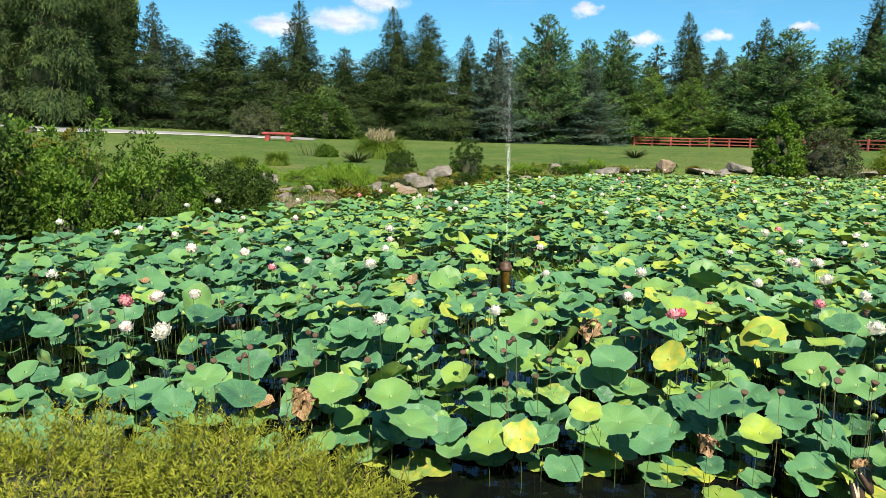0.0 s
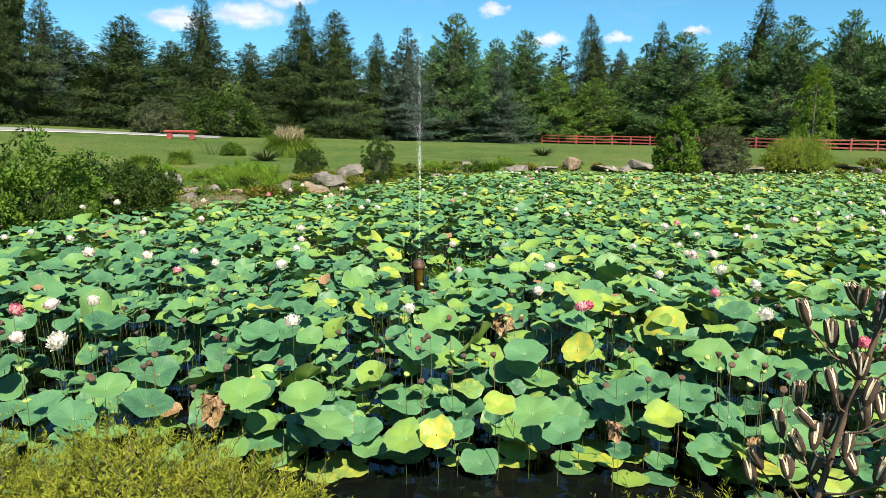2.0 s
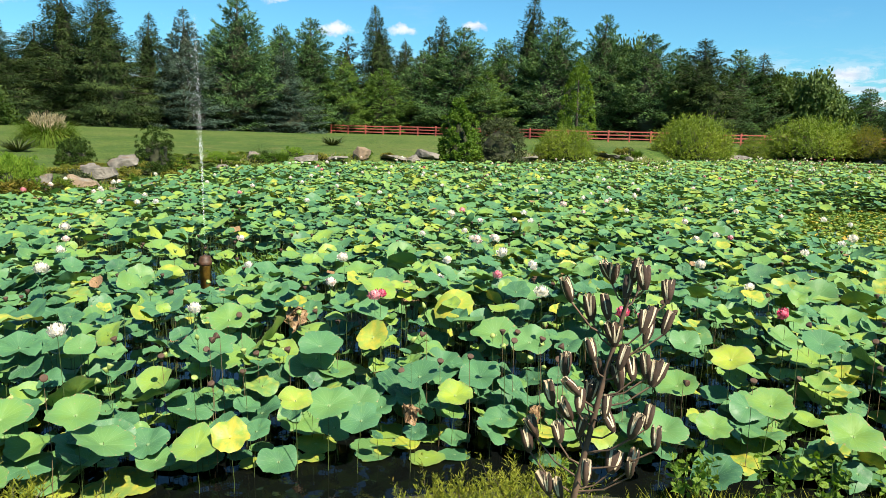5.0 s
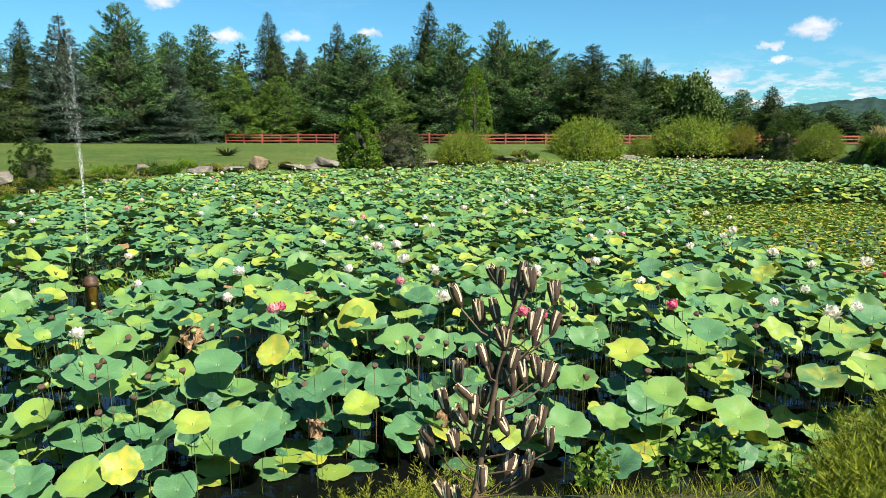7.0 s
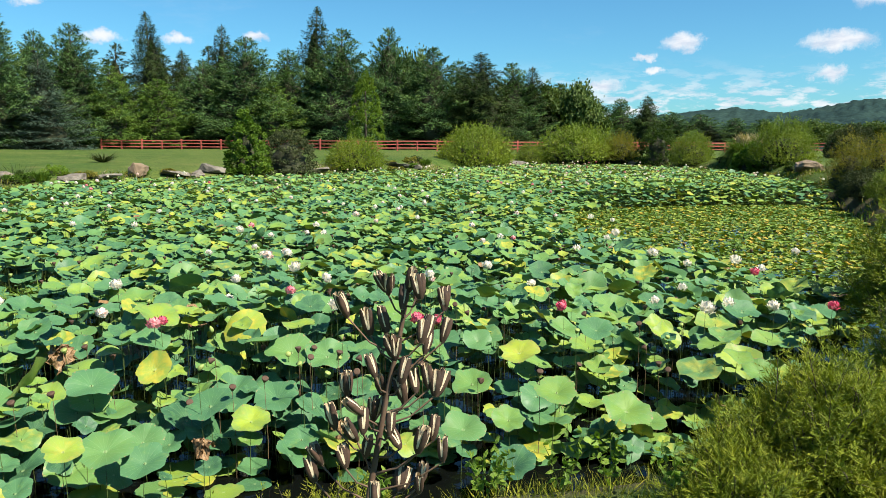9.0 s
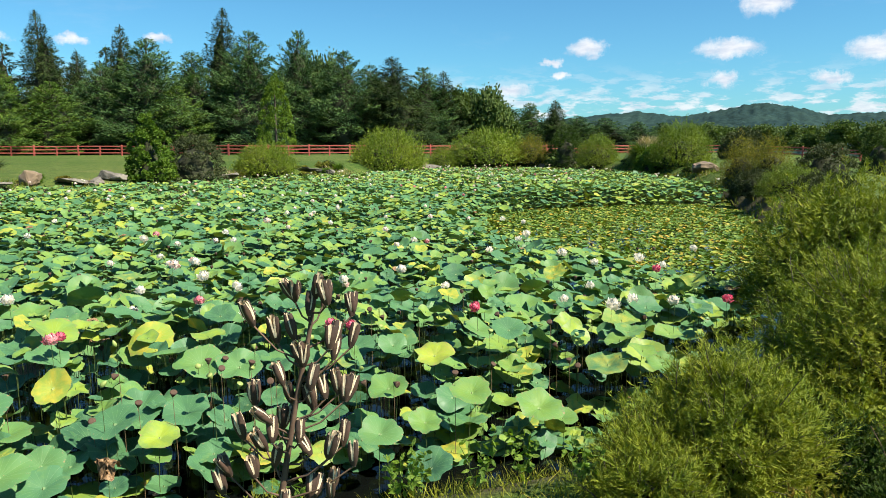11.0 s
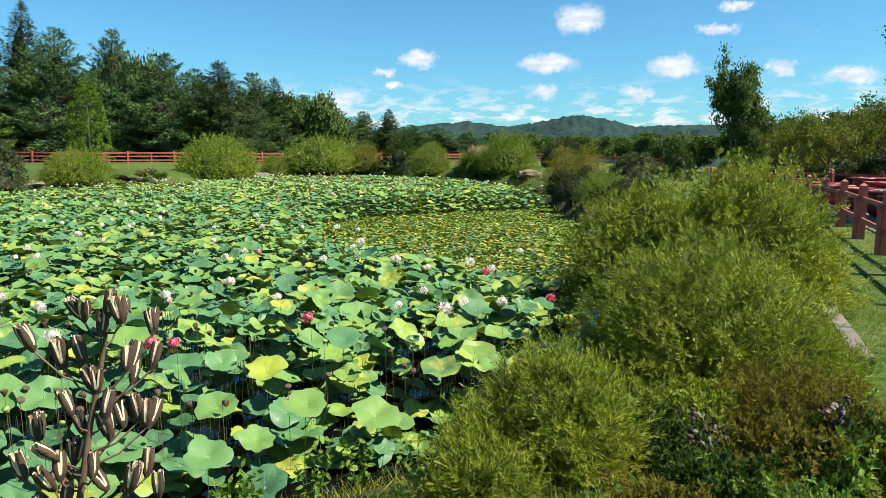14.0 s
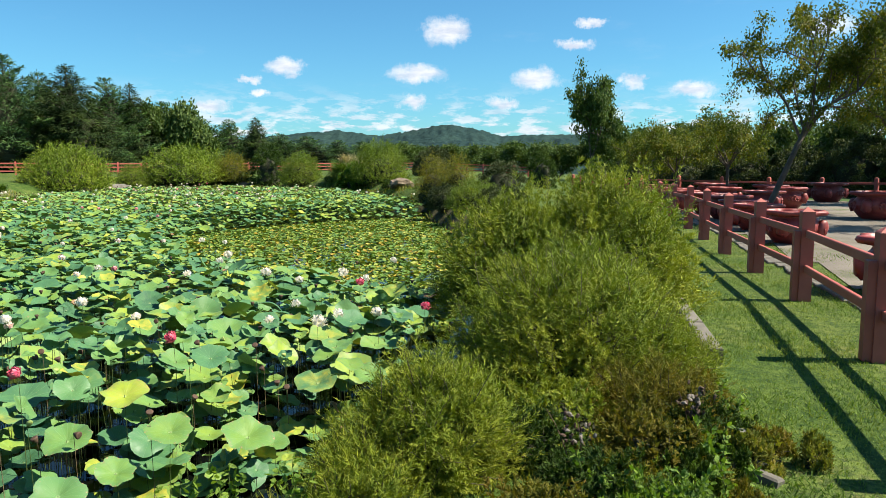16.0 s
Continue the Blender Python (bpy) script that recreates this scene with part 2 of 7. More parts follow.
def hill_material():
    m, n = material("hazed_wooded_hill")
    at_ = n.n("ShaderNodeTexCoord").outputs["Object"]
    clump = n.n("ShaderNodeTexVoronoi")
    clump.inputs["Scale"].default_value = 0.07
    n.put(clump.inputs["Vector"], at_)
    # the blue of distance haze is mixed into these forest greens
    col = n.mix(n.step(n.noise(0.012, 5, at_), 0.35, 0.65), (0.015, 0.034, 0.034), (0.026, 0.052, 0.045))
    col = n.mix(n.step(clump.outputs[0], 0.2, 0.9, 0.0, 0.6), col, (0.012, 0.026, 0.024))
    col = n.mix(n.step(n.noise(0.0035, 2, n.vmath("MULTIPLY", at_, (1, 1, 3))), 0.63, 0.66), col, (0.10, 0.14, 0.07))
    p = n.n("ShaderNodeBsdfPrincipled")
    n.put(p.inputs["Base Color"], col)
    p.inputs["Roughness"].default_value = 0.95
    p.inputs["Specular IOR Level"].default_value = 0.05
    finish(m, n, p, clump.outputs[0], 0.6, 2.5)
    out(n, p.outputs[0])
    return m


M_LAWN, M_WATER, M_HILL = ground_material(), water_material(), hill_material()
M_LEAF, M_LEAF1 = lotus_material("lotus_leaf", False), lotus_material("lotus_leaf_single", True)
M_STEM = solid("lotus_stem", (0.028, 0.050, 0.010), (0.085, 0.125, 0.026), 0.6, 8, 60)
M_STEMDRY = solid("dry_stem", (0.09, 0.06, 0.03), (0.19, 0.13, 0.06), 0.8, 8, 60)
M_POD = solid("lotus_pod", (0.030, 0.016, 0.010), (0.105, 0.058, 0.032), 0.8, 20, 120)
M_PODGREEN = solid("lotus_pod_green", (0.16, 0.24, 0.05), (0.30, 0.36, 0.10), 0.6, 20, 120)
M_WHITE = foliage("petal_white", [(0.0, (0.75, 0.70, 0.58)), (1.0, (0.88, 0.84, 0.74))], 0.4, 0.5, tint=(1, 1, 1), gloss=0.15, spots=0.0)
M_BLUSH = foliage("petal_blush", [(0.0, (0.80, 0.50, 0.45)), (0.5, (0.84, 0.72, 0.62)), (1.0, (0.86, 0.78, 0.68))], 0.25, 0.5, tint=(1, 1, 1), gloss=0.15, spots=0.0)
M_PINK = foliage("petal_pink", [(0.0, (0.68, 0.16, 0.22)), (1.0, (0.80, 0.42, 0.42))], 0.25, 0.5, tint=(1, 1, 1), gloss=0.15, spots=0.0)
M_ROSE = foliage("petal_rose", [(0.0, (0.62, 0.05, 0.14)), (1.0, (0.76, 0.22, 0.28))], 0.25, 0.5, tint=(1, 1, 1), gloss=0.15, spots=0.0)
M_LILY = foliage("lily_pads", [(0.0, (0.048, 0.118, 0.020)), (0.5, (0.130, 0.235, 0.030)), (0.85, (0.290, 0.340, 0.044)), (1.0, (0.470, 0.310, 0.034))], 0.15, 0.45, spots=0.3)
M_WILLOW = foliage("willow_leaves", [(0.0, (0.096, 0.147, 0.015)), (0.5, (0.187, 0.236, 0.021)), (1.0, (0.302, 0.317, 0.033))], 0.25, 0.42, 0.55, gloss=0.18, spots=0.1)
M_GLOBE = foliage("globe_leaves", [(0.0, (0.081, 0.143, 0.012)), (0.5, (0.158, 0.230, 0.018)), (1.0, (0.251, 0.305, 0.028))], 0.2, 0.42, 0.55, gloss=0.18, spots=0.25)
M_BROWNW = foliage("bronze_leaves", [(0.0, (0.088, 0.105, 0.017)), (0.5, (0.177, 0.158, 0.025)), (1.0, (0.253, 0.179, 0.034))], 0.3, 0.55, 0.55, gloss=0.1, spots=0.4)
M_BRONZE = foliage("bronze_willow_leaves", [(0.0, (0.100, 0.120, 0.016)), (0.5, (0.200, 0.200, 0.026)), (1.0, (0.300, 0.240, 0.040))], 0.3, 0.55, 0.55, gloss=0.1, spots=0.2)
M_SEDGE = foliage("sedge_leaves", [(0.0, (0.120, 0.148, 0.013)), (0.5, (0.221, 0.246, 0.021)), (0.85, (0.295, 0.306, 0.033)), (1.0, (0.276, 0.168, 0.056))], 0.2, 0.42, 0.45, gloss=0.18, spots=0.2)
M_HERB = foliage("herb_leaves", [(0.0, (0.076, 0.160, 0.016)), (1.0, (0.187, 0.288, 0.032))], 0.35, 0.5, spots=0.2)
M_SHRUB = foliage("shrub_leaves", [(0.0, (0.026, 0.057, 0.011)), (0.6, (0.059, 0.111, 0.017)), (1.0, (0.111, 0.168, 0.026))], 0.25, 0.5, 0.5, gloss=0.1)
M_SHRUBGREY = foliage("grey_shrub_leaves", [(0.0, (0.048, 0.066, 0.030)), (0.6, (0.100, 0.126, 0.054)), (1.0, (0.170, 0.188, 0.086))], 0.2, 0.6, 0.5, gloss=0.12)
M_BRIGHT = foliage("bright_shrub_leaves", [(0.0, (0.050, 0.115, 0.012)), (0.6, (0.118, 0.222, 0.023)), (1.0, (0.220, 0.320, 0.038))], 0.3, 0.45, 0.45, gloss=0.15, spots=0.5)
M_SPRUCE = foliage("spruce_needles", [(0.0, (0.016, 0.032, 0.012)), (0.6, (0.038, 0.064, 0.020)), (1.0, (0.074, 0.103, 0.027))], 0.12, 0.6, 0.85, gloss=0.06, relief=0.0, spots=0.0, girth=3.0)
M_PINE = foliage("pine_needles", [(0.0, (0.022, 0.053, 0.021)), (0.6, (0.069, 0.133, 0.045)), (1.0, (0.156, 0.244, 0.070))], 0.10, 0.55, 0.85, gloss=0.08, relief=0.0, spots=0.0, girth=3.0)
M_LIGHTPINE = foliage("young_pine_needles", [(0.0, (0.048, 0.100, 0.022)), (0.6, (0.105, 0.180, 0.034)), (1.0, (0.175, 0.260, 0.046))], 0.15, 0.55, 0.85, gloss=0.06, relief=0.0, spots=0.0, girth=3.0)
M_BLUESPRUCE = foliage("blue_spruce_needles", [(0.0, (0.026, 0.050, 0.036)), (0.6, (0.056, 0.092, 0.066)), (1.0, (0.100, 0.145, 0.104))], 0.1, 0.6, 0.85, gloss=0.08, relief=0.0, spots=0.0, girth=3.0)
M_THUJA = foliage("arborvitae_leaves", [(0.0, (0.052, 0.104, 0.012)), (0.6, (0.112, 0.190, 0.022)), (1.0, (0.180, 0.255, 0.032))], 0.12, 0.6, 0.6, gloss=0.06, spots=0.15)
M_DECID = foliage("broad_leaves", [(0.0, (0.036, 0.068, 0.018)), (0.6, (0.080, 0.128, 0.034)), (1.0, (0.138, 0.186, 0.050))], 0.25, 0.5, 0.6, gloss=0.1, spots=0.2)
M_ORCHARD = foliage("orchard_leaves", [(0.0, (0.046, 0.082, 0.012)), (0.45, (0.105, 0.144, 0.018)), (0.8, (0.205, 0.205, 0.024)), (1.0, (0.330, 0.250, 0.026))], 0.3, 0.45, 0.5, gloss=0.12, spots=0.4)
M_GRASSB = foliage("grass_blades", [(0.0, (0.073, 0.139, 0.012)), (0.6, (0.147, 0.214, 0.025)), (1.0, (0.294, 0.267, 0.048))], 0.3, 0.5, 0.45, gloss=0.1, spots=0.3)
M_WEED = foliage("weed_blades", [(0.0, (0.094, 0.129, 0.020)), (0.5, (0.203, 0.215, 0.033)), (1.0, (0.374, 0.300, 0.077))], 0.3, 0.6, 0.5, gloss=0.1, spots=0.3)
M_FRESH = foliage("fresh_blades", [(0.0, (0.080, 0.165, 0.014)), (0.6, (0.150, 0.255, 0.025)), (1.0, (0.250, 0.330, 0.045))], 0.3, 0.5, 0.4, gloss=0.1, spots=0.0)
M_TURF = foliage("turf_blades", [(0.0, (0.050, 0.105, 0.016)), (0.5, (0.115, 0.190, 0.034)), (1.0, (0.270, 0.300, 0.080))], 0.3, 0.5, 0.45, gloss=0.12, spots=0.0)
M_CLUMP = foliage("clump_grass_blades", [(0.0, (0.045, 0.090, 0.010)), (0.6, (0.095, 0.155, 0.018)), (1.0, (0.180, 0.225, 0.035))], 0.25, 0.5, 0.4, gloss=0.1, spots=0.0)
M_PLUME = foliage("plumes", [(0.0, (0.30, 0.25, 0.15)), (1.0, (0.50, 0.43, 0.30))], 0.3, 0.8, spots=0.3)
M_BARK = solid("bark", (0.035, 0.028, 0.022), (0.11, 0.09, 0.07), 0.9, 3, 30, bump=0.8, dist=0.03)
# dark colour standing in for the shade deep inside shrubs and conifers
M_INNERSHADE = solid("inner_shade", (0.014, 0.018, 0.007), (0.038, 0.044, 0.017), 0.95, 4, 40, bump=0.8, dist=0.03)
M_DRYTWIG = solid("dead_twigs", (0.10, 0.085, 0.07), (0.22, 0.19, 0.16), 0.9, 3, 30)
M_ROCK = solid("field_rock", (0.055, 0.050, 0.042), (0.22, 0.20, 0.165), 0.9, 3.0, 14, bump=1.0, dist=0.08, stain=(0.13, 0.085, 0.055))
M_ROCKTAN = solid("tan_rock", (0.10, 0.070, 0.045), (0.25, 0.185, 0.115), 0.9, 3.0, 14, bump=1.0, dist=0.08, stain=(0.20, 0.19, 0.165))
M_RED = solid("red_stain", (0.28, 0.055, 0.040), (0.43, 0.108, 0.080), 0.62, 1.6, 40, bump=0.25, dist=0.006, stain=(0.36, 0.14, 0.11))
M_POTRED = solid("red_cast_iron", (0.15, 0.018, 0.015), (0.27, 0.042, 0.034), 0.5, 2.5, 40, bump=0.3, dist=0.01, stain=(0.17, 0.05, 0.04))
M_ROAD = solid("road_concrete", (0.15, 0.15, 0.145), (0.22, 0.22, 0.21), 0.9, 0.5, 20)
M_EDGEWHITE = solid("kerb_white", (0.42, 0.41, 0.37), (0.55, 0.54, 0.50), 0.9, 0.8, 20)
M_GRAVEL = solid("yard_gravel", (0.08, 0.070, 0.052), (0.19, 0.165, 0.135), 0.95, 1.2, 45, bump=0.8, dist=0.03, stain=(0.07, 0.09, 0.03))
M_TIMBER = solid("weathered_timber", (0.06, 0.055, 0.045), (0.17, 0.155, 0.13), 0.9, 4, 50, bump=0.5)
M_HUSK = solid("seed_husk", (0.018, 0.011, 0.008), (0.085, 0.046, 0.027), 0.8, 25, 160, bump=0.6, dist=0.003)
M_HUSKIN = solid("seed_husk_inside", (0.42, 0.33, 0.20), (0.72, 0.62, 0.45), 0.8, 25, 160)
M_STALK = solid("seed_stalk", (0.05, 0.03, 0.02), (0.16, 0.10, 0.06), 0.85, 12, 90, bump=0.6, dist=0.004)
M_NOZZLE = solid("amber_nozzle", (0.060, 0.028, 0.004), (0.40, 0.25, 0.035), 0.5, 9, 60)
M_NOZZLECAP = solid("brown_nozzle_cap", (0.020, 0.009, 0.004), (0.075, 0.034, 0.014), 0.6, 14, 60)
M_SOIL = solid("pot_soil", (0.03, 0.022, 0.015), (0.08, 0.06, 0.04), 0.95, 8, 60)


def spray_material():
    m, n = material("spray_drops")
    p = n.n("ShaderNodeBsdfPrincipled")
    p.inputs["Base Color"].default_value = (0.9, 0.93, 0.96, 1)
    p.inputs["Roughness"].default_value = 0.15
    p.inputs["Transmission Weight"].default_value = 0.25
    p.inputs["IOR"].default_value = 1.33
    out(n, p.outputs[0])
    return m


M_SPRAY = spray_material()

# ---- shape helpers ----
rng = np.random.default_rng(11)
TAU = 2 * math.pi


def at(az, d):
    """Plan place at a bearing (degrees clockwise from +y) and a distance from the path's start."""
    return math.sin(radians(az)) * d, math.cos(radians(az)) * d


class Bag:
    """Gathers triangles for one mesh."""

    def __init__(self):
        self.v, self.f, self.m, self.d, self.a, self.count = [], [], [], [], [], 0

    def add(self, v, f, mat=0, disc=None, age=None):
        v, f = np.asarray(v, float).reshape(-1, 3), np.asarray(f, int).reshape(-1, 3)
        self.v.append(v)
        self.f.append(f + self.count)
        self.m.append(np.full(len(f), mat))
        self.d.append(np.zeros((len(v), 3)) if disc is None else np.asarray(disc, float).reshape(-1, 3))
        self.a.append(np.zeros(len(v)) if age is None else np.broadcast_to(np.asarray(age, float).reshape(-1), (len(v),)))
        self.count += len(v)
        return self

    def mesh(self, name, materials, smooth=True, attributes=False):
        v, f, mi = np.concatenate(self.v), np.concatenate(self.f), np.concatenate(self.m)
        me = bpy.data.meshes.new(name)
        me.vertices.add(len(v))
        me.vertices.foreach_set("co", v.astype(np.float32).ravel())
        me.loops.add(3 * len(f))
        me.loops.foreach_set("vertex_index", f.astype(np.int32).ravel())
        me.polygons.add(len(f))
        me.polygons.foreach_set("loop_start", np.arange(0, 3 * len(f), 3, dtype=np.int32))
        me.polygons.foreach_set("material_index", mi.astype(np.int32))
        me.update(calc_edges=True)
        me.polygons.foreach_set("use_smooth", np.full(len(f), smooth))
        for m in materials if isinstance(materials, (list, tuple)) else [materials]:
            me.materials.append(m)
        if attributes:
            me.attributes.new("disc", "FLOAT_VECTOR", "POINT").data.foreach_set("vector", np.concatenate(self.d).astype(np.float32).ravel())
            me.attributes.new("age", "FLOAT", "POINT").data.foreach_set("value", np.concatenate(self.a).astype(np.float32))
        return me


def part(name, data, parent, label="", m=None, kind=""):
    ob = new(name, data)
    ob.parent = parent
    if m is not None:
        ob.matrix_basis = m
    return tagged(ob, label, kind=kind)


def thing(name, label, category, m=None, group="", kind="", data=None):
    ob = new(name, data)
    if m is not None:
        ob.matrix_basis = m
    return tagged(ob, label, category, group, kind)


def tube(points, radii, sides=6, caps=True):
    p = np.asarray(points, float)
    r = np.broadcast_to(np.asarray(radii, float), (len(p),))
    t = np.gradient(p, axis=0)
    t /= np.linalg.norm(t, axis=1)[:, None] + 1e-9
    ref = np.where(np.abs(t[:, 2:3]) > 0.9, np.array([[1.0, 0, 0]]), np.array([[0, 0, 1.0]]))
    a = np.cross(t, ref)
    a /= np.linalg.norm(a, axis=1)[:, None] + 1e-9
    b = np.cross(t, a)
    ang = np.arange(sides) * TAU / sides
    v = (p[:, None] + r[:, None, None] * (np.cos(ang)[None, :, None] * a[:, None] + np.sin(ang)[None, :, None] * b[:, None])).reshape(-1, 3)
    i = np.arange(len(p) - 1)[:, None] * sides + np.arange(sides)[None]
    j = np.arange(len(p) - 1)[:, None] * sides + (np.arange(sides)[None] + 1) % sides
    f = np.concatenate([np.stack([i, i + sides, j], -1).reshape(-1, 3), np.stack([j, i + sides, j + sides], -1).reshape(-1, 3)])
    if caps:
        n = len(p) * sides
        v = np.concatenate([v, p[:1], p[-1:]])
        k = np.arange(sides)
        k2 = (k + 1) % sides
        f = np.concatenate([f, np.stack([np.full(sides, n), k, k2], -1), np.stack([np.full(sides, n + 1), n - sides + k2, n - sides + k], -1)])
    return v, f


def lathe(profile, sides=24, lobes=0, depth=0.0):
    """Profile of (radius, height) turned round z."""
    pr = np.asarray(profile, float)
    ang = np.arange(sides) * TAU / sides
    wob = 1 + depth * np.cos(lobes * ang) if lobes else np.ones(sides)
    v = np.stack([pr[:, 0:1] * np.cos(ang) * wob, pr[:, 0:1] * np.sin(ang) * wob, np.repeat(pr[:, 1:2], sides, 1)], -1).reshape(-1, 3)
    i = np.arange(len(pr) - 1)[:, None] * sides + np.arange(sides)[None]
    j = np.arange(len(pr) - 1)[:, None] * sides + (np.arange(sides)[None] + 1) % sides
    f = np.concatenate([np.stack([i, j, i + sides], -1).reshape(-1, 3), np.stack([j, j + sides, i + sides], -1).reshape(-1, 3)])
    return v, f


def block(sx, sy, sz, bevel=0.01, cap=0.0):
    """A bevelled block standing on z = 0; cap: height of a four-sided point on top."""
    x, y, b = sx / 2, sy / 2, bevel
    rings = [(x - b, y - b, 0), (x, y, b), (x, y, sz - b), (x - b, y - b, sz)]
    v = []
    for rx, ry, z in rings:
        v += [(rx, ry, z), (-rx, ry, z), (-rx, -ry, z), (rx, -ry, z)]
    f = []
    for k in range(len(rings) - 1):
        for s in range(4):
            a, c = 4 * k + s, 4 * k + (s + 1) % 4
            f += [(a, c, a + 4), (c, c + 4, a + 4)]
    v += [(0, 0, 0), (0, 0, sz + cap)]
    n = len(rings) * 4
    for s in range(4):
        f += [(n, (s + 1) % 4, s), (n + 1, n - 4 + s, n - 4 + (s + 1) % 4)]
    return np.array(v), np.array(f)


def blob(seed, sx, sy, sz, rough=0.25, sub=3, flat=0.0):
    """A weathered boulder: an icosphere pushed about by noise and cut flat in places."""
    bm = bmesh.new()
    bmesh.ops.create_icosphere(bm, subdivisions=sub, radius=1.0)
    off = Vector((seed * 3.7, seed * 1.3, seed * 2.9))
    for v in bm.verts:
        n = v.co.normalized()
        k = 1 + rough * noise.noise(n * 1.3 + off) + rough * 0.6 * noise.noise(n * 3.1 + off) + rough * 0.25 * noise.noise(n * 8 + off)
        c = n * k
        for q in range(4):
            axis = Vector((math.sin(seed * 5 + q * 2.1), math.cos(seed * 3 + q * 1.7), math.sin(seed + q) * 0.6)).normalized()
            over = c.dot(axis) - 0.72
            if over > 0:
                c -= axis * over * 0.8
        v.co = (c.x * sx, c.y * sy, c.z * sz)
    v = np.array([tuple(x.co) for x in bm.verts])
    f = np.array([[x.index for x in p.verts] for p in bm.faces])
    bm.free()
    return v, f


def unit(a):
    return a / (np.linalg.norm(a, axis=-1, keepdims=True) + 1e-9)


def blades(bag, base, ways, length, width, mat=0, lift=0.0, full=False, face=None, loose=0.35):
    """Many small leaves: a pointed blade each, its face turned at random about its own length, or more or less towards face."""
    n = len(base)
    if n == 0:
        return
    t = unit(ways)
    s = unit(np.cross(t, rng.normal(size=(n, 3)) if face is None else unit(face) + rng.normal(size=(n, 3)) * loose))
    q = np.cross(s, t)
    L, W = np.broadcast_to(length, (n,))[:, None], np.broadcast_to(width, (n,))[:, None]
    if full:
        v = np.stack([base, base + t * L * 0.3 + s * W * 0.46, base + t * L * 0.3 - s * W * 0.46, base + t * L * 0.68 + s * W * 0.42 + q * L * lift, base + t * L * 0.68 - s * W * 0.42 + q * L * lift, base + t * L + q * L * lift * 2], 1)
        f = np.array([(0, 1, 2), (1, 3, 2), (2, 3, 4), (3, 5, 4)])
        k = 6
    else:
        v = np.stack([base, base + t * L * 0.45 + s * W * 0.5 + q * L * lift, base + t * L * 0.45 - s * W * 0.5 + q * L * lift, base + t * L], 1)
        f = np.array([(0, 1, 2), (1, 3, 2)])
        k = 4
    bag.add(v.reshape(-1, 3), (f[None] + np.arange(n)[:, None, None] * k).reshape(-1, 3), mat)


def ribbons(bag, base, ways, length, width, droop, mat=0, segs=4):
    """Long arching grass leaves."""
    n = len(base)
    t = unit(ways)
    s = unit(np.cross(t, np.array([0, 0, 1.0]) + rng.normal(size=(n, 3)) * 0.15))
    L, W, D = (np.broadcast_to(k, (n,))[:, None] for k in (length, width, droop))
    rows = []
    for k in range(segs + 1):
        u = k / segs
        c = base + t * L * u + np.array([0, 0, -1.0]) * D * u * u * L
        hw = W * 0.5 * (1 - u ** 2.2) + 0.0005
        rows += [c + s * hw, c - s * hw]
    v = np.stack(rows, 1)
    f = []
    for k in range(segs):
        a = 2 * k
        f += [(a, a + 1, a + 2), (a + 1, a + 3, a + 2)]
    f = np.array(f)
    bag.add(v.reshape(-1, 3), (f[None] + np.arange(n)[:, None, None] * 2 * (segs + 1)).reshape(-1, 3), mat)


# ---- the lie of the land ----
POND = np.array([(-9, 6.5), (-6.6, 8.6), (-5.9, 11.3), (-5.4, 13.2), (-4.0, 14.4), (-2.8, 17.2), (-0.9, 18.8), (1.0, 23.4), (3.3, 27.6), (10.2, 32.3), (15.3, 32.0), (20.5, 33.6), (29, 34.4),
                 (40, 38.5), (46, 39), (49, 33), (44, 23), (32, 12.2), (22.6, 7.2), (19, 5.2), (13, 3.6), (8.6, 2.7), (6.0, 2.1), (4.4, 2.1), (3.1, 2.75), (1.9, 3.45), (0.4, 3.75), (-1.2, 3.85), (-4, 4.4), (-7, 5.2)])
LILIES = np.array([(9.4, 3.4), (10.2, 4.6), (10.8, 6.2), (11.5, 8.4), (12.6, 10.2), (16.0, 13.2), (19.0, 15.3), (21.5, 15.6), (25.5, 14.0), (28.5, 11.8), (31.0, 9.9), (28.0, 8.6), (22.0, 6.6), (16.5, 5.0), (12.0, 3.7)])


def edge_distance(poly, x, y):
    """Distance to the outline, minus inside."""
    x, y = np.asarray(x, float), np.asarray(y, float)
    best, inside = np.full(x.shape, 1e9), np.zeros(x.shape, bool)
    for (ax, ay), (bx, by) in zip(poly, np.roll(poly, -1, 0)):
        dx, dy = bx - ax, by - ay
        u = np.clip(((x - ax) * dx + (y - ay) * dy) / (dx * dx + dy * dy), 0, 1)
        best = np.minimum(best, np.hypot(x - ax - u * dx, y - ay - u * dy))
        cross = (ay > y) != (by > y)
        with np.errstate(divide="ignore", invalid="ignore"):
            inside ^= cross & (x < (bx - ax) * (y - ay) / (by - ay + 1e-12) + ax)
    return np.where(inside, -best, best)


def smooth01(u):
    u = np.clip(u, 0, 1)
    return u * u * (3 - 2 * u)


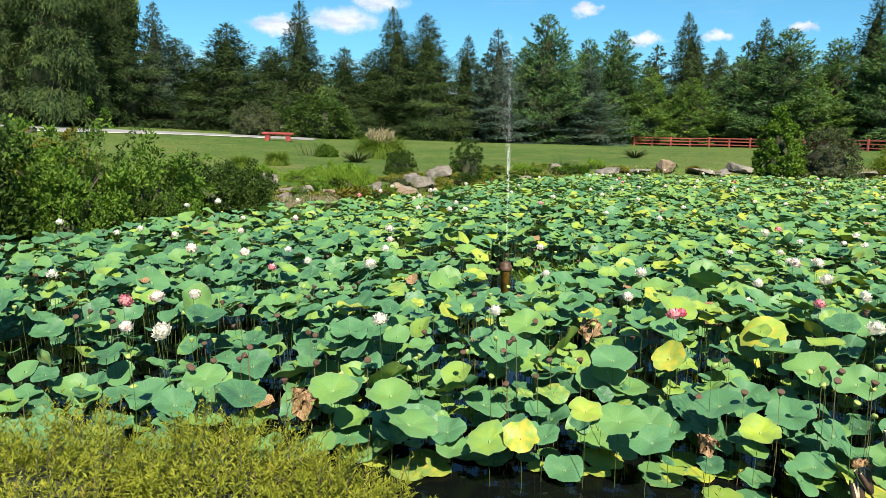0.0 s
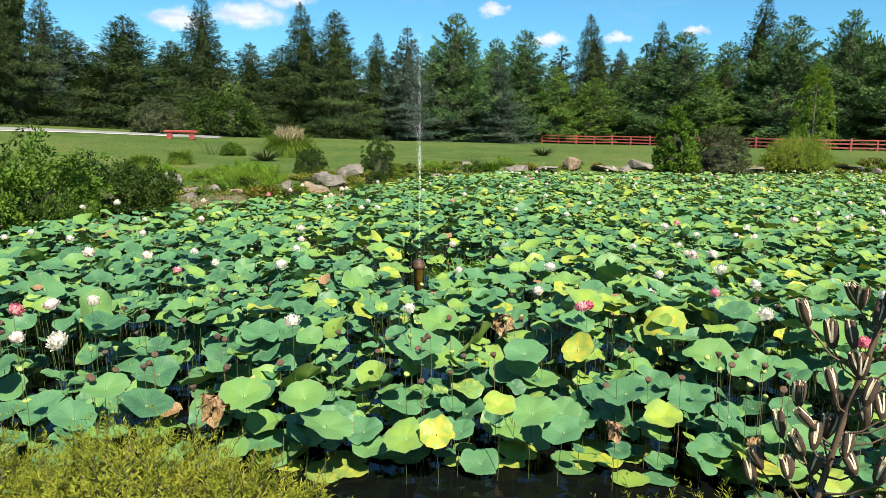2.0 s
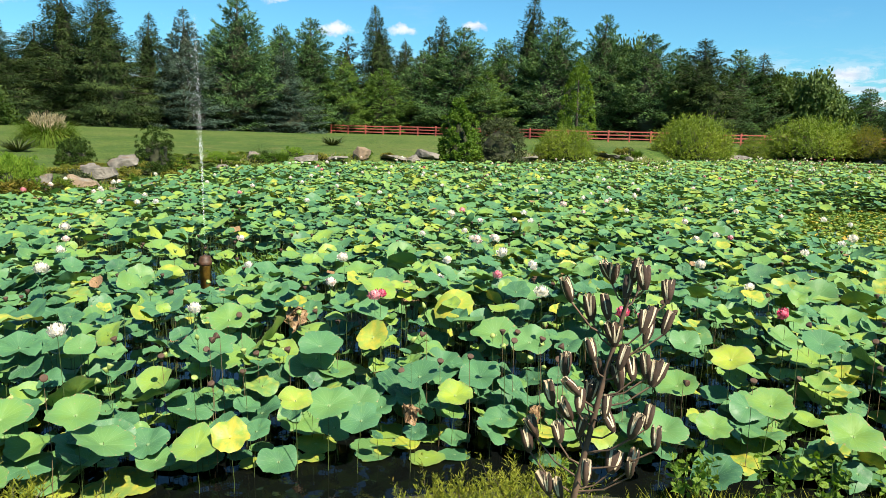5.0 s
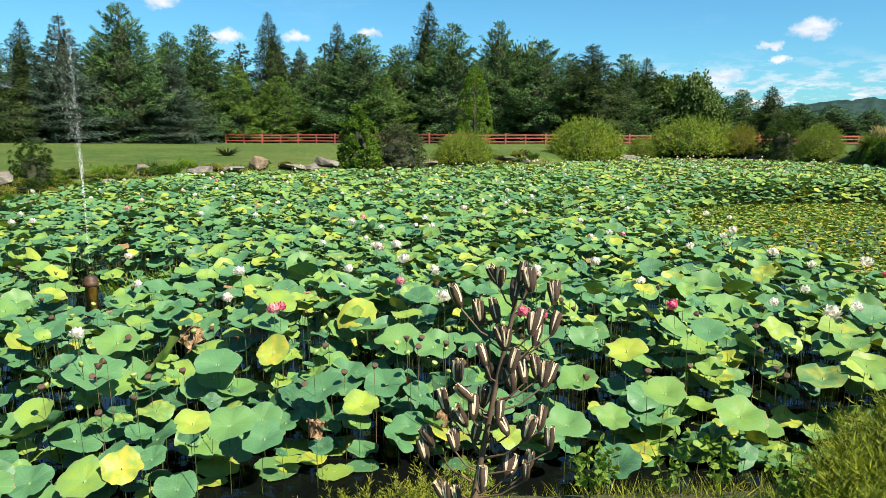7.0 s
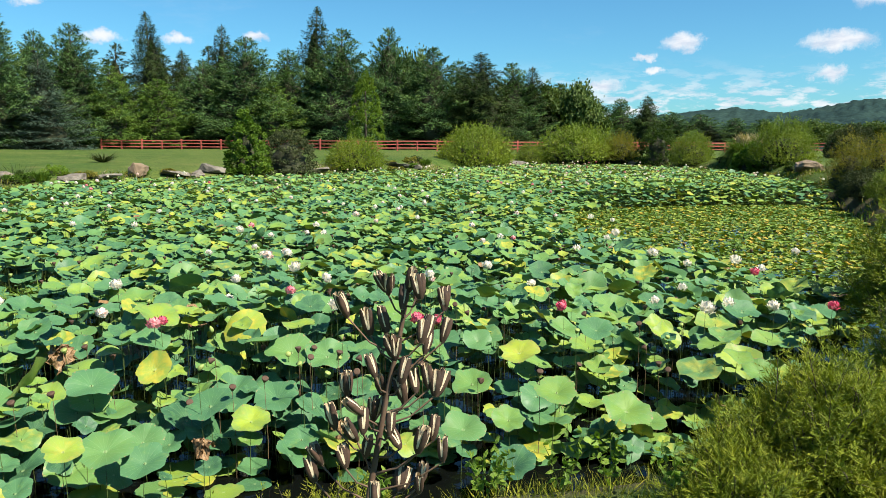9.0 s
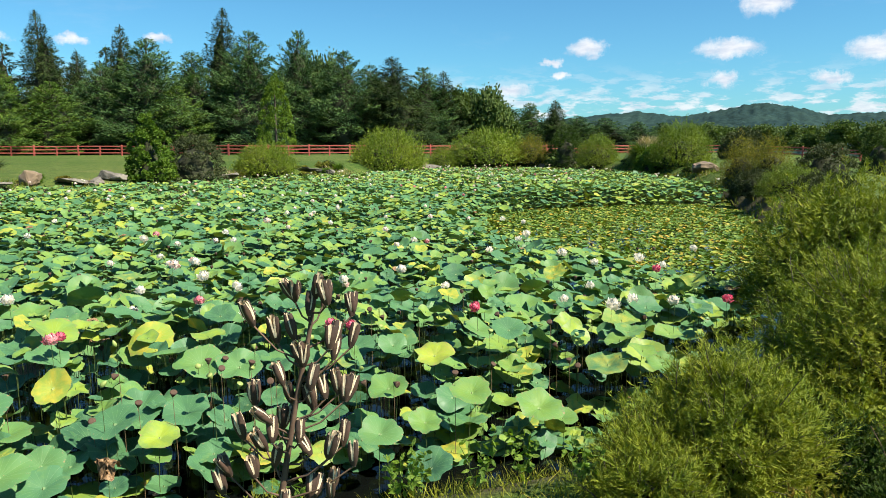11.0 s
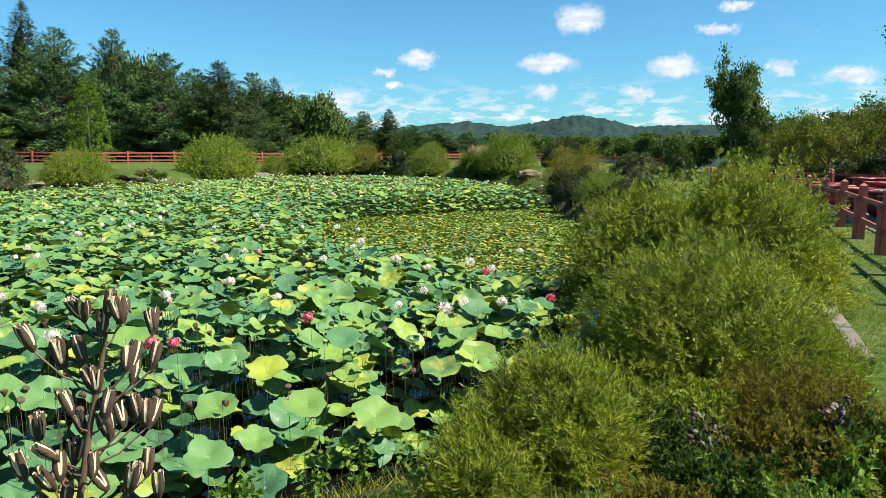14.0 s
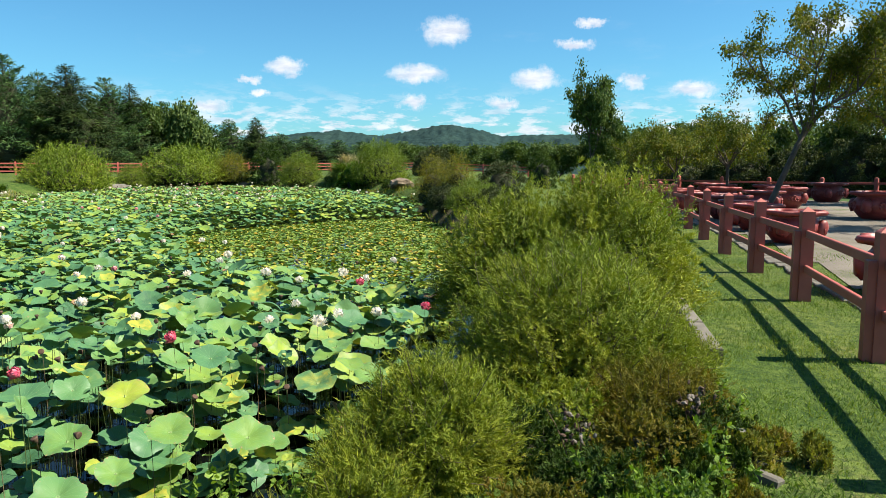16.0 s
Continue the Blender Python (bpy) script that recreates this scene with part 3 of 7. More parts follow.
def ground_z(x, y):
    x, y = np.asarray(x, float), np.asarray(y, float)
    r, az = np.hypot(x, y), np.degrees(np.arctan2(x, y))
    left = np.clip((8 - az) / 40, 0, 1.6)
    behind = smooth01((np.abs(az) - 95) / 30)
    amount = (0.95 + 0.85 * left) * (1 - smooth01((az - 70) / 12)) * (1 - behind)
    z = 0.57 + amount * smooth01((r - 16) / 52)
    z = z + np.clip((r - 57) * 0.018, 0, 0.5) * smooth01((-7 - az) / 14) * (1 - behind)
    z = z + smooth01((r - 125) / 500) * (-16) * smooth01((az - 38) / 18) * (1 - behind)
    z = z + 0.05 * np.sin(x * 0.31 + 1.0) * np.sin(y * 0.27) * smooth01((r - 12) / 20)
    d = edge_distance(POND, x, y)
    wide = 1.3 + 2.6 * smooth01((r - 8) / 14) * (1 - smooth01((az - 62) / 10))
    return -0.55 + (z + 0.55) * smooth01((d + 0.55) / wide) ** 0.8


def gz(x, y):
    return float(ground_z(np.array([x]), np.array([y]))[0])


def draped(name, outline, material_, label, category, rise=0.012, step=0.8):
    """A sheet that follows the ground inside an outline."""
    poly = np.array(outline, float)
    lo, hi = poly.min(0) - step, poly.max(0) + step
    xs, ys = np.arange(lo[0], hi[0], step), np.arange(lo[1], hi[1], step)
    X, Y = np.meshgrid(xs, ys)
    inside = edge_distance(poly, X, Y) < step * 0.4 * (rng.random(X.shape) - 0.2)
    ny, nx = X.shape
    q = np.arange(ny * nx).reshape(ny, nx)
    keep = inside[:-1, :-1]
    a, b, c, d = q[:-1, :-1][keep], q[:-1, 1:][keep], q[1:, 1:][keep], q[1:, :-1][keep]
    f = np.concatenate([np.stack([a, b, c], -1), np.stack([a, c, d], -1)])
    bag = Bag().add(np.stack([X, Y, ground_z(X, Y) + rise], -1).reshape(-1, 3), f)
    return thing(name, label, category, kind="structure", data=bag.mesh(name, material_))


def build_ground():
    radii = np.concatenate([[0.0], np.geomspace(0.35, 62, 165), np.geomspace(64, 4200, 40)])
    n = 300
    ang = np.arange(n) * TAU / n
    R, A = np.meshgrid(radii, ang, indexing="ij")
    X, Y = R * np.sin(A), R * np.cos(A)
    Z = ground_z(X, Y)
    d = edge_distance(POND, X, Y)
    i = np.arange(len(radii) - 1)[:, None] * n + np.arange(n)[None]
    j = np.arange(len(radii) - 1)[:, None] * n + (np.arange(n)[None] + 1) % n
    f = np.concatenate([np.stack([i, i + n, j], -1).reshape(-1, 3), np.stack([j, i + n, j + n], -1).reshape(-1, 3)])
    bag = Bag().add(np.stack([X, Y, Z], -1), f[:, ::-1])
    me = bag.mesh("ground", M_LAWN)
    soil = 1 - smooth01((d - 0.1) / 1.3)
    az = np.degrees(np.arctan2(X, Y))
    wild = smooth01((R - 118) / 25)
    wild = np.maximum(wild, smooth01((R - 36) / 6) * smooth01((az - 80) / 6))
    me.attributes.new("soil", "FLOAT", "POINT").data.foreach_set("value", soil.astype(np.float32).ravel())
    me.attributes.new("wild", "FLOAT", "POINT").data.foreach_set("value", wild.astype(np.float32).ravel())
    return thing("ground", "rolling green lawn round the pond with bare banks", "ground", kind="structure", data=me)


build_ground()

# the pond's water: a flat sheet a little wider than its bank line
grow = POND.mean(0)
wv = [(x + (x - grow[0]) * 0.02, y + (y - grow[1]) * 0.02, 0.0) for x, y in POND]
bm = bmesh.new()
bm.faces.new([bm.verts.new(c) for c in wv])
bmesh.ops.triangulate(bm, faces=bm.faces[:])
me = bpy.data.meshes.new("water")
bm.to_mesh(me)
bm.free()
me.materials.append(M_WATER)
if me.polygons[0].normal.z < 0:
    me.flip_normals()
thing("water", "dark still pond water reflecting the sky", "water", kind="structure", data=me)


# ---- far hills ----
def ridge(name, label, r0, r1, r2, profile, bump, steps):
    az = np.linspace(profile[0][0], profile[-1][0], steps)
    el = np.interp(az, [p[0] for p in profile], [p[1] for p in profile])
    top = EYE + r1 * np.tan(np.radians(el))
    rows = []
    us = np.concatenate([np.linspace(0, 1, 26), np.linspace(1, 0.2, 5)[1:]])
    rs = np.concatenate([np.linspace(r0, r1, 26), np.linspace(r1, r2, 5)[1:]])
    for u, r in zip(us, rs):
        z = -18 + (top + 18) * smooth01(u * 1.0) ** 0.9
        lump = np.array([noise.noise(Vector((a * 1.7, r * 0.01, 3.0))) + 0.7 * noise.noise(Vector((a * 5.0, r * 0.03, 9.0))) + 0.5 * abs(noise.noise(Vector((a * 17.0, r * 0.09, 1.0)))) for a in az])
        rr = r + 60 * np.array([noise.noise(Vector((a * 0.9, u * 3, 5.0))) for a in az]) * u * (1 - u)
        rows.append(np.stack([np.sin(np.radians(az)) * rr, np.cos(np.radians(az)) * rr, z + lump * bump], -1))
    v = np.stack(rows)
    n = steps
    q = np.arange(len(rows) * n).reshape(len(rows), n)
    a, b, c, d = q[:-1, :-1].ravel(), q[:-1, 1:].ravel(), q[1:, 1:].ravel(), q[1:, :-1].ravel()
    bag = Bag().add(v, np.concatenate([np.stack([a, b, c], -1), np.stack([a, c, d], -1)]))
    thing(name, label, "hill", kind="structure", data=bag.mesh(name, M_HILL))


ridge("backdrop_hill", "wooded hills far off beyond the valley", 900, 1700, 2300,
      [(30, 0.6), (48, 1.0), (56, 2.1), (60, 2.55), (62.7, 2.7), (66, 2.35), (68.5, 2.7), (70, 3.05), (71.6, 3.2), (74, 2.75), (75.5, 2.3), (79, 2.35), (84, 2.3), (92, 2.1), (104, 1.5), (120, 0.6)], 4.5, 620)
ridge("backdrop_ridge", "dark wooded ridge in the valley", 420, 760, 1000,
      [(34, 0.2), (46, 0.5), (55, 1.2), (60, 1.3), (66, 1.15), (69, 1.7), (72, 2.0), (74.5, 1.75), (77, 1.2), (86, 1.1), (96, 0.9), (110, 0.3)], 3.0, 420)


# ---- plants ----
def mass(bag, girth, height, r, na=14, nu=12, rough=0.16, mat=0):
    """The shade inside a crown, put into a dark lumpy closed form, wide as girth(u, angle) tells."""
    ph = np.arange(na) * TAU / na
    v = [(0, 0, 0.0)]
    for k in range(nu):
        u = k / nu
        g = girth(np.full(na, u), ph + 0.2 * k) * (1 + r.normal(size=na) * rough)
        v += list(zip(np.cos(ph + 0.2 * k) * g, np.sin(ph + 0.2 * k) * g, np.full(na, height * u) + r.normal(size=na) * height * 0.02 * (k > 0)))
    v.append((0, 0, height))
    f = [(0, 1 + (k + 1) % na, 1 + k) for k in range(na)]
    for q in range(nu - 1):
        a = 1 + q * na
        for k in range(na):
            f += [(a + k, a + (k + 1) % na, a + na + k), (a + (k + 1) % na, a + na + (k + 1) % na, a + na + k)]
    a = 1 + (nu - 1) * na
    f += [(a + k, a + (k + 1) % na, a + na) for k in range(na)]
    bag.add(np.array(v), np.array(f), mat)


def lobed(n, lobes, ragged, low):
    """Directions over a dome and an uneven radius, swelling in lobes."""
    d = unit(rng.normal(size=(n, 3)))
    d[:, 2] = np.where(d[:, 2] < low, -d[:, 2], d[:, 2])
    cen = unit(rng.normal(size=(lobes * 5, 3)) + np.array([0, 0, 0.4]))
    near_ = (d @ cen.T).max(1)
    return d, 1.06 - ragged * 1.6 * np.clip(1 - near_, 0, 0.6) * 2.2 + rng.normal(size=n) * ragged * 0.25


def limbs(aspect=1.0, k=14):
    stems = Bag()
    for _ in range(k):
        a = rng.random() * TAU
        q = 0.3 + 0.5 * rng.random()
        stems.add(*tube([(math.cos(a) * 0.08, math.sin(a) * 0.08, -0.05), (math.cos(a) * q * 0.5, math.sin(a) * q * 0.5, 0.35 * aspect), (math.cos(a) * q, math.sin(a) * q, 0.75 * aspect * math.sqrt(1 - q * q))], [0.02, 0.014, 0.006], 4, False))
    return stems


def dome_mesh(name, n, leaf, width, mat, lobes=7, upward=0.5, ragged=0.18, low=-0.1, full=False, aspect=1.0, point=0.0, tufts=240):
    """A rounded shrub of radius 1: tufts crowd an uneven dome, leaves stand out of every tuft, gaps between."""
    leaves = Bag()
    d, rad = lobed(tufts, lobes, ragged, low)
    full_ = 1 / (np.hypot(d[:, 0], d[:, 1]) ** 2.6 + np.abs(d[:, 2]) ** 2.6) ** (1 / 2.6)
    ball = (0.075 + 0.06 * rng.random(tufts)) * (130 / tufts) ** 0.4
    c = d * (rad * full_ * 0.97 - ball * 1.5 - 0.10 * rng.random(tufts))[:, None]
    c[:, 2] = np.maximum(c[:, 2], 0.05) * aspect
    if point:
        k = np.clip(c[:, 2] / aspect, 0, 1)
        c[:, :2] *= (1 - point * k ** 1.5)[:, None]
        ball = ball * (1 - 0.4 * k)
    wood = limbs(aspect)
    n = int(n * 2.6)
    # a dark core paints the shade behind the leaves
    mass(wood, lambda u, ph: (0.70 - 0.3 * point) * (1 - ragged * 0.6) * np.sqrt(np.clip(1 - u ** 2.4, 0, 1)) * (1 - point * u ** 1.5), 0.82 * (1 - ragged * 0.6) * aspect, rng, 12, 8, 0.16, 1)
    q = rng.integers(0, tufts, n)
    o = unit(rng.normal(size=(n, 3)) + d[q] * 0.9 + np.array([0, 0, 0.25]))
    pos = c[q] + o * (ball[q] * (0.25 + 1.15 * rng.random(n) ** 0.8))[:, None]
    pos[:, 2] = np.maximum(pos[:, 2], 0.0)
    ways = o * 0.7 + rng.normal(size=(n, 3)) * 0.7 + np.array([0, 0, upward])
    blades(leaves, pos, ways, leaf * (0.6 + 0.8 * rng.random(n)), width * (0.7 + 0.6 * rng.random(n)), 0, 0.05, full, o + np.array([0, 0, 0.4]), 0.7)
    return wood.mesh(name + "_wood", [M_BARK, M_INNERSHADE]), leaves.mesh(name + "_foliage", mat, False)


def sprig_mesh(name, sprigs, per, reach, leaf, width, mat, lobes=7, ragged=0.3, low=0.0, aspect=1.0, up=0.7, round_=False):
    """A feathery shrub of radius 1: short leafy shoots stand out of a lobed mound, dark between them."""
    wood, leaves = limbs(aspect), Bag()
    d, rad = lobed(sprigs, lobes, ragged, low)
    full_ = 1 / (np.hypot(d[:, 0], d[:, 1]) ** 2.8 + np.abs(d[:, 2]) ** 2.8) ** (1 / 2.8) if round_ else 1.0
    p = d * (rad * full_ * (0.93 - 0.35 * rng.random(sprigs) ** 1.5))[:, None]
    p[:, 2] = np.maximum(p[:, 2], 0.0) * aspect + 0.01
    axis = unit(d * 0.75 + rng.normal(size=(sprigs, 3)) * 0.32 + np.array([0, 0, up]))
    ln = reach * (0.55 + 0.8 * rng.random(sprigs))
    bend = rng.normal(size=(sprigs, 3)) * 0.18 - np.array([0, 0, 0.12])
    u = rng.random((sprigs, per))[..., None] ** 0.85
    pos = p[:, None] + (axis * ln[:, None])[:, None] * u + (bend * ln[:, None])[:, None] * u * u
    out_ = rng.normal(size=(sprigs, per, 3))
    out_ -= (out_ * axis[:, None]).sum(-1, keepdims=True) * axis[:, None]
    ways = axis[:, None] * 0.75 + unit(out_) * 0.65 + np.array([0, 0, -0.1])
    n = sprigs * per
    size_ = (0.65 + 0.6 * rng.random(n)) * (1.1 - 0.45 * u.reshape(-1))
    blades(leaves, pos.reshape(-1, 3), ways.reshape(-1, 3), leaf * size_, width * size_, 0, -0.06, False, np.repeat(d + np.array([0, 0, 0.45]), per, 0), 0.6)
    # the shade between the shoots comes from a dark core
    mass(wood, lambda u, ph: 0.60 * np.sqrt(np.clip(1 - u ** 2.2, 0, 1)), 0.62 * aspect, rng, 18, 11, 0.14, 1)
    m = n // 6
    cd, cr = lobed(m, lobes, ragged, low)
    cp = cd * (cr * (0.62 + 0.28 * rng.random(m)))[:, None]
    cp[:, 2] = np.maximum(cp[:, 2], 0.0) * aspect + 0.01
    blades(leaves, cp, rng.normal(size=(m, 3)) + cd * 0.4, leaf * 1.15, width * 1.6, 0, 0.0, False, cd + np.array([0, 0, 0.3]), 0.4)
    mid = p + axis * ln[:, None] * 0.5 + bend * ln[:, None] * 0.25
    end = p + axis * ln[:, None] * 0.97 + bend * ln[:, None] * 0.94
    for k in range(0, sprigs, 4):
        wood.add(*tube([p[k], mid[k], end[k]], [0.004 * reach * 4, 0.003 * reach * 4, 0.001], 3, False))
    return wood.mesh(name + "_wood", [M_BARK, M_INNERSHADE]), leaves.mesh(name + "_foliage", mat)


def plant(name, label, category, meshes, x, y, turn=0.0, scale=(1, 1, 1), group="", sink=0.03, names=("branchwork", "foliage"), z=None):
    z = gz(x, y) - sink if z is None else z
    m = pose(x, y, z, 0, 0, turn) @ Matrix.Diagonal((*scale, 1))
    ob = thing(name, label, category, m, group)
    for n, me in zip(names, meshes):
        part(n, me, ob, kind="stuff" if n in ("branchwork", "foliage") else "")
    return ob


def conifer_mesh(kind, seed):
    """A conifer 10 m high and of radius 1: trunk, boughs in loose whorls, and on each bough fingers of small needle sprays."""
    r = np.random.default_rng(seed)
    H = 10.0
    trunk, crown = Bag(), Bag()
    # whorls, boughs, radius, taper, slope low and high, sag, sprays to a metre, spray length and width, hang, lift of the tip, looseness, bare foot
    levels, arms, reach, power, lo, hi, sag, dense, sl, sw, hang, tip, loose, foot = dict(
        spruce=(30, 7, 2.5, 0.80, -0.30, 0.55, 0.14, 84, 0.22, 0.042, -0.75, 0.16, 0.16, 0.01),
        pine=(19, 6, 3.0, 0.62, 0.02, 0.95, -0.04, 118, 0.23, 0.042, 0.30, 0.22, 0.20, 0.03),
        blue=(24, 7, 2.7, 0.85, -0.10, 0.60, 0.02, 96, 0.21, 0.042, 0.10, 0.12, 0.12, 0.01),
        dark=(26, 7, 3.0, 0.70, -0.30, 0.60, 0.16, 96, 0.25, 0.042, -0.85, 0.20, 0.22, 0.01),
        old=(24, 8, 3.0, 0.45, -0.35, 0.50, 0.18, 96, 0.24, 0.042, -0.85, 0.15, 0.28, 0.15),
        deep=(13, 6, 3.0, 0.70, -0.1, 0.7, 0.1, 36, 0.36, 0.085, -0.3, 0.1, 0.25, 0.01))[kind]
    lean = r.normal(size=2) * 0.08
    zs = np.linspace(-0.3, H * 0.99, 9)
    trunk.add(*tube(np.stack([lean[0] * (zs / H) ** 2, lean[1] * (zs / H) ** 2, zs], -1), np.linspace(0.2, 0.012, 9), 7))
    swell = r.random(4) * TAU

    def girth(u, ph):
        g = reach * np.clip(1 - u, 0, 1) ** power
        if kind in ("pine", "dark", "deep"):
            g = g * np.minimum(1, 0.70 + u * 1.8)
        return g * (1 + 0.12 * np.sin(ph * 2 + swell[0] + u * 5) + 0.10 * np.sin(ph * 3 + swell[1] - u * 9))

    P, W, S, F = [], [], [], []
    for k in range(levels):
        for a in range(arms):
            u = min(0.985, max(0.0, (k + r.random() * 0.9) / levels))
            ph = a * TAU / arms + k * 2.4 + r.normal() * 0.35
            ln = girth(u, ph) * (1.0 + loose * (r.random() * 2.2 - 1.5)) + 0.05
            rise = lo + (hi - lo) * u ** 1.4 + r.normal() * 0.08
            way = np.array([math.cos(ph), math.sin(ph), rise])
            way /= np.linalg.norm(way)
            side = np.array([-math.sin(ph), math.cos(ph), 0])
            root = np.array([lean[0] * u * u, lean[1] * u * u, H * (foot + (0.985 - foot) * u) - max(rise, 0) * ln * 0.55])
            if ln > 0.5:
                q = np.linspace(0, 1, 4)[:, None]
                trunk.add(*tube(root + way * ln * 0.9 * q + np.array([0, 0, 1.0]) * ln * (tip * q ** 3 - sag * q * q), np.linspace(0.035, 0.008, 4), 3, False))
            n = int(8 + dense * ln ** 1.25)
            fingers = max(2, int(ln * 4.5))
            f0 = (r.integers(0, fingers, n) + 0.5) / fingers                  # where the finger leaves the bough
            sgn = np.where(r.random(n) < 0.5, -1.0, 1.0)
            v = r.random(n) ** 0.75                                         # along the finger
            far = (0.40 * ln * (1.04 - f0) ** 0.8 + 0.08) * v
            s = np.clip(f0 * 0.9 + 0.10 + far / max(ln, 0.3) * 0.45, 0, 1.08)
            c = root + way * (s * ln)[:, None] + side * (sgn * far)[:, None]
            c[:, 2] += ln * (tip * s ** 3 - sag * s * s) - far * 0.14 + r.normal(size=n) * 0.06
            small = 0.5 + 0.5 * min(1, ln / (0.4 * reach))
            drop = r.random(n) ** 1.5 if hang < -0.5 else np.ones(n)
            c[:, 2] -= np.where(hang < -0.5, drop * 0.30 * small, 0.0)
            d = way * 0.65 + side * (sgn * 0.45)[:, None] + r.normal(size=(n, 3)) * 0.50
            d[:, 2] += hang * drop * (1.15 if hang < 0 else 1.0)
            P.append(c)
            W.append(d)
            S.append((0.55 + 0.45 * small) * (0.6 + 0.7 * r.random(n)))
            F.append(np.array([math.cos(ph) * 0.75, math.sin(ph) * 0.75, 0.85]) + side * (sgn * 0.3)[:, None] + np.zeros((n, 3)))
    P, W, S, F = (np.concatenate(k) for k in (P, W, S, F))
    blades(crown, P, W, sl * S, sw * S, 0, 0.0, False, F, 0.26)
    # dark core round the trunk as painted shade within the boughs
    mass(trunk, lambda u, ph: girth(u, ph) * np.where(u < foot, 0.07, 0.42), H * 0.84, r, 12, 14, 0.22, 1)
    up_ = np.array([lean[0], lean[1], H * 0.955]) + r.normal(size=(40, 3)) * (0.035, 0.035, 0.16)
    blades(crown, up_, r.normal(size=(40, 3)) * 0.55 + (0, 0, 1.2), 0.18, 0.05, 0)
    for b in (crown, trunk):
        b.v = [k * np.array([1 / reach, 1 / reach, 1.0]) for k in b.v]
    mat = dict(spruce=M_SPRUCE, pine=M_PINE, blue=M_BLUESPRUCE, dark=M_SPRUCE, old=M_SPRUCE, deep=M_SPRUCE)[kind]
    return trunk.mesh(kind + "_trunk", [M_BARK, M_INNERSHADE]), crown.mesh(kind + "_crown", mat, False)


def broad_mesh(name, seed, H, reach, mat, leaf=0.16, clumps=150, per=46, bare=0.28, lean=(0, 0), open_=0.5, trunk_r=0.13):
    """A broad-leaved tree: trunk, forking limbs and leaf clumps round their ends, with gaps."""
    r = np.random.default_rng(seed)
    wood, crown = Bag(), Bag()
    ends = []
    fork = np.array([lean[0] * bare * 2.2, lean[1] * bare * 2.2, H * bare])
    u = np.linspace(0, 1, 6)[:, None]
    wood.add(*tube(np.array([0, 0, -0.2]) * (1 - u) + fork * u + np.sin(u * 5) * np.array([0.03, 0.02, 0]), np.linspace(trunk_r, trunk_r * 0.72, 6), 8))

    def limb(p, d, ln, rad, depth):
        d = d / np.linalg.norm(d)
        mid = p + d * ln * 0.5 + r.normal(size=3) * ln * 0.06
        end = p + d * ln + np.array([0, 0, -0.05 * ln]) + r.normal(size=3) * ln * 0.06
        wood.add(*tube([p, mid, end], [rad, rad * 0.75, rad * 0.5], 5, False))
        ends.append((mid, ln))
        ends.append((end, ln))
        if depth:
            for _ in range(3):
                limb(mid + (end - mid) * r.random(), d + r.normal(size=3) * 0.75 + np.array([0, 0, 0.12]), ln * 0.66, rad * 0.55, depth - 1)

    for k in range(6):
        ph = k * TAU / 6 + r.normal() * 0.3
        limb(fork * (0.85 + 0.15 * r.random()), np.array([math.cos(ph) * reach, math.sin(ph) * reach, H * 0.42 * (0.6 + 0.8 * r.random())]) + np.array([*lean, 0]) * 0.4, math.hypot(reach, H * 0.4) * 0.52, trunk_r * 0.5, 2)
    pick = r.integers(0, len(ends), clumps)
    P, D = [], []
    for k in pick:
        c, ln = ends[k]
        P.append(c + r.normal(size=(per, 3)) * np.array([0.30, 0.30, 0.2]) * (0.5 + 0.35 * ln) * open_ * 2)
        D.append(r.normal(size=(per, 3)) + np.array([0, 0, -0.35]))
    P, D = np.concatenate(P), np.concatenate(D)
    n = len(P)
    blades(crown, P, D, leaf * (0.6 + 0.8 * r.random(n)), leaf * 0.6 * (0.7 + 0.6 * r.random(n)), 0, 0.05, False, unit(P - np.array([*lean, H * 0.5])) + np.array([0, 0, 0.7]), 0.6)
    q = P
    wide, tall = np.percentile(np.hypot(q[:, 0] - lean[0], q[:, 1] - lean[1]), 95), np.percentile(q[:, 2], 99.7)
    for b in (crown, wood):
        b.v = [k * np.array([reach / wide, reach / wide, H / tall]) for k in b.v]
    return wood.mesh(name + "_wood", M_BARK), crown.mesh(name + "_crown", mat, False)


CONIFERS = {k: [conifer_mesh(k, 20 + 7 * i + len(k)) for i in range(c)] for k, c in (("spruce", 3), ("pine", 3), ("blue", 2), ("dark", 3), ("deep", 2))}


def relit(meshes, mat):
    """The same shape in another leaf colour."""
    crown = meshes[1].copy()
    crown.materials.clear()
    crown.materials.append(mat)
    return meshes[0], crown


CONIFERS["young"] = [relit(CONIFERS["pine"][1], M_LIGHTPINE), relit(CONIFERS["pine"][2], M_LIGHTPINE)]
LABELS = dict(spruce="tall dark green spruce with drooping boughs", pine="soft blue-green white pine with feathery boughs", blue="grey-blue spruce with dense boughs",
              thuja="narrow yellow-green arborvitae standing by the fence", dark="broad dark spruce casting deep shade", young="young light green pine at the wood's edge")
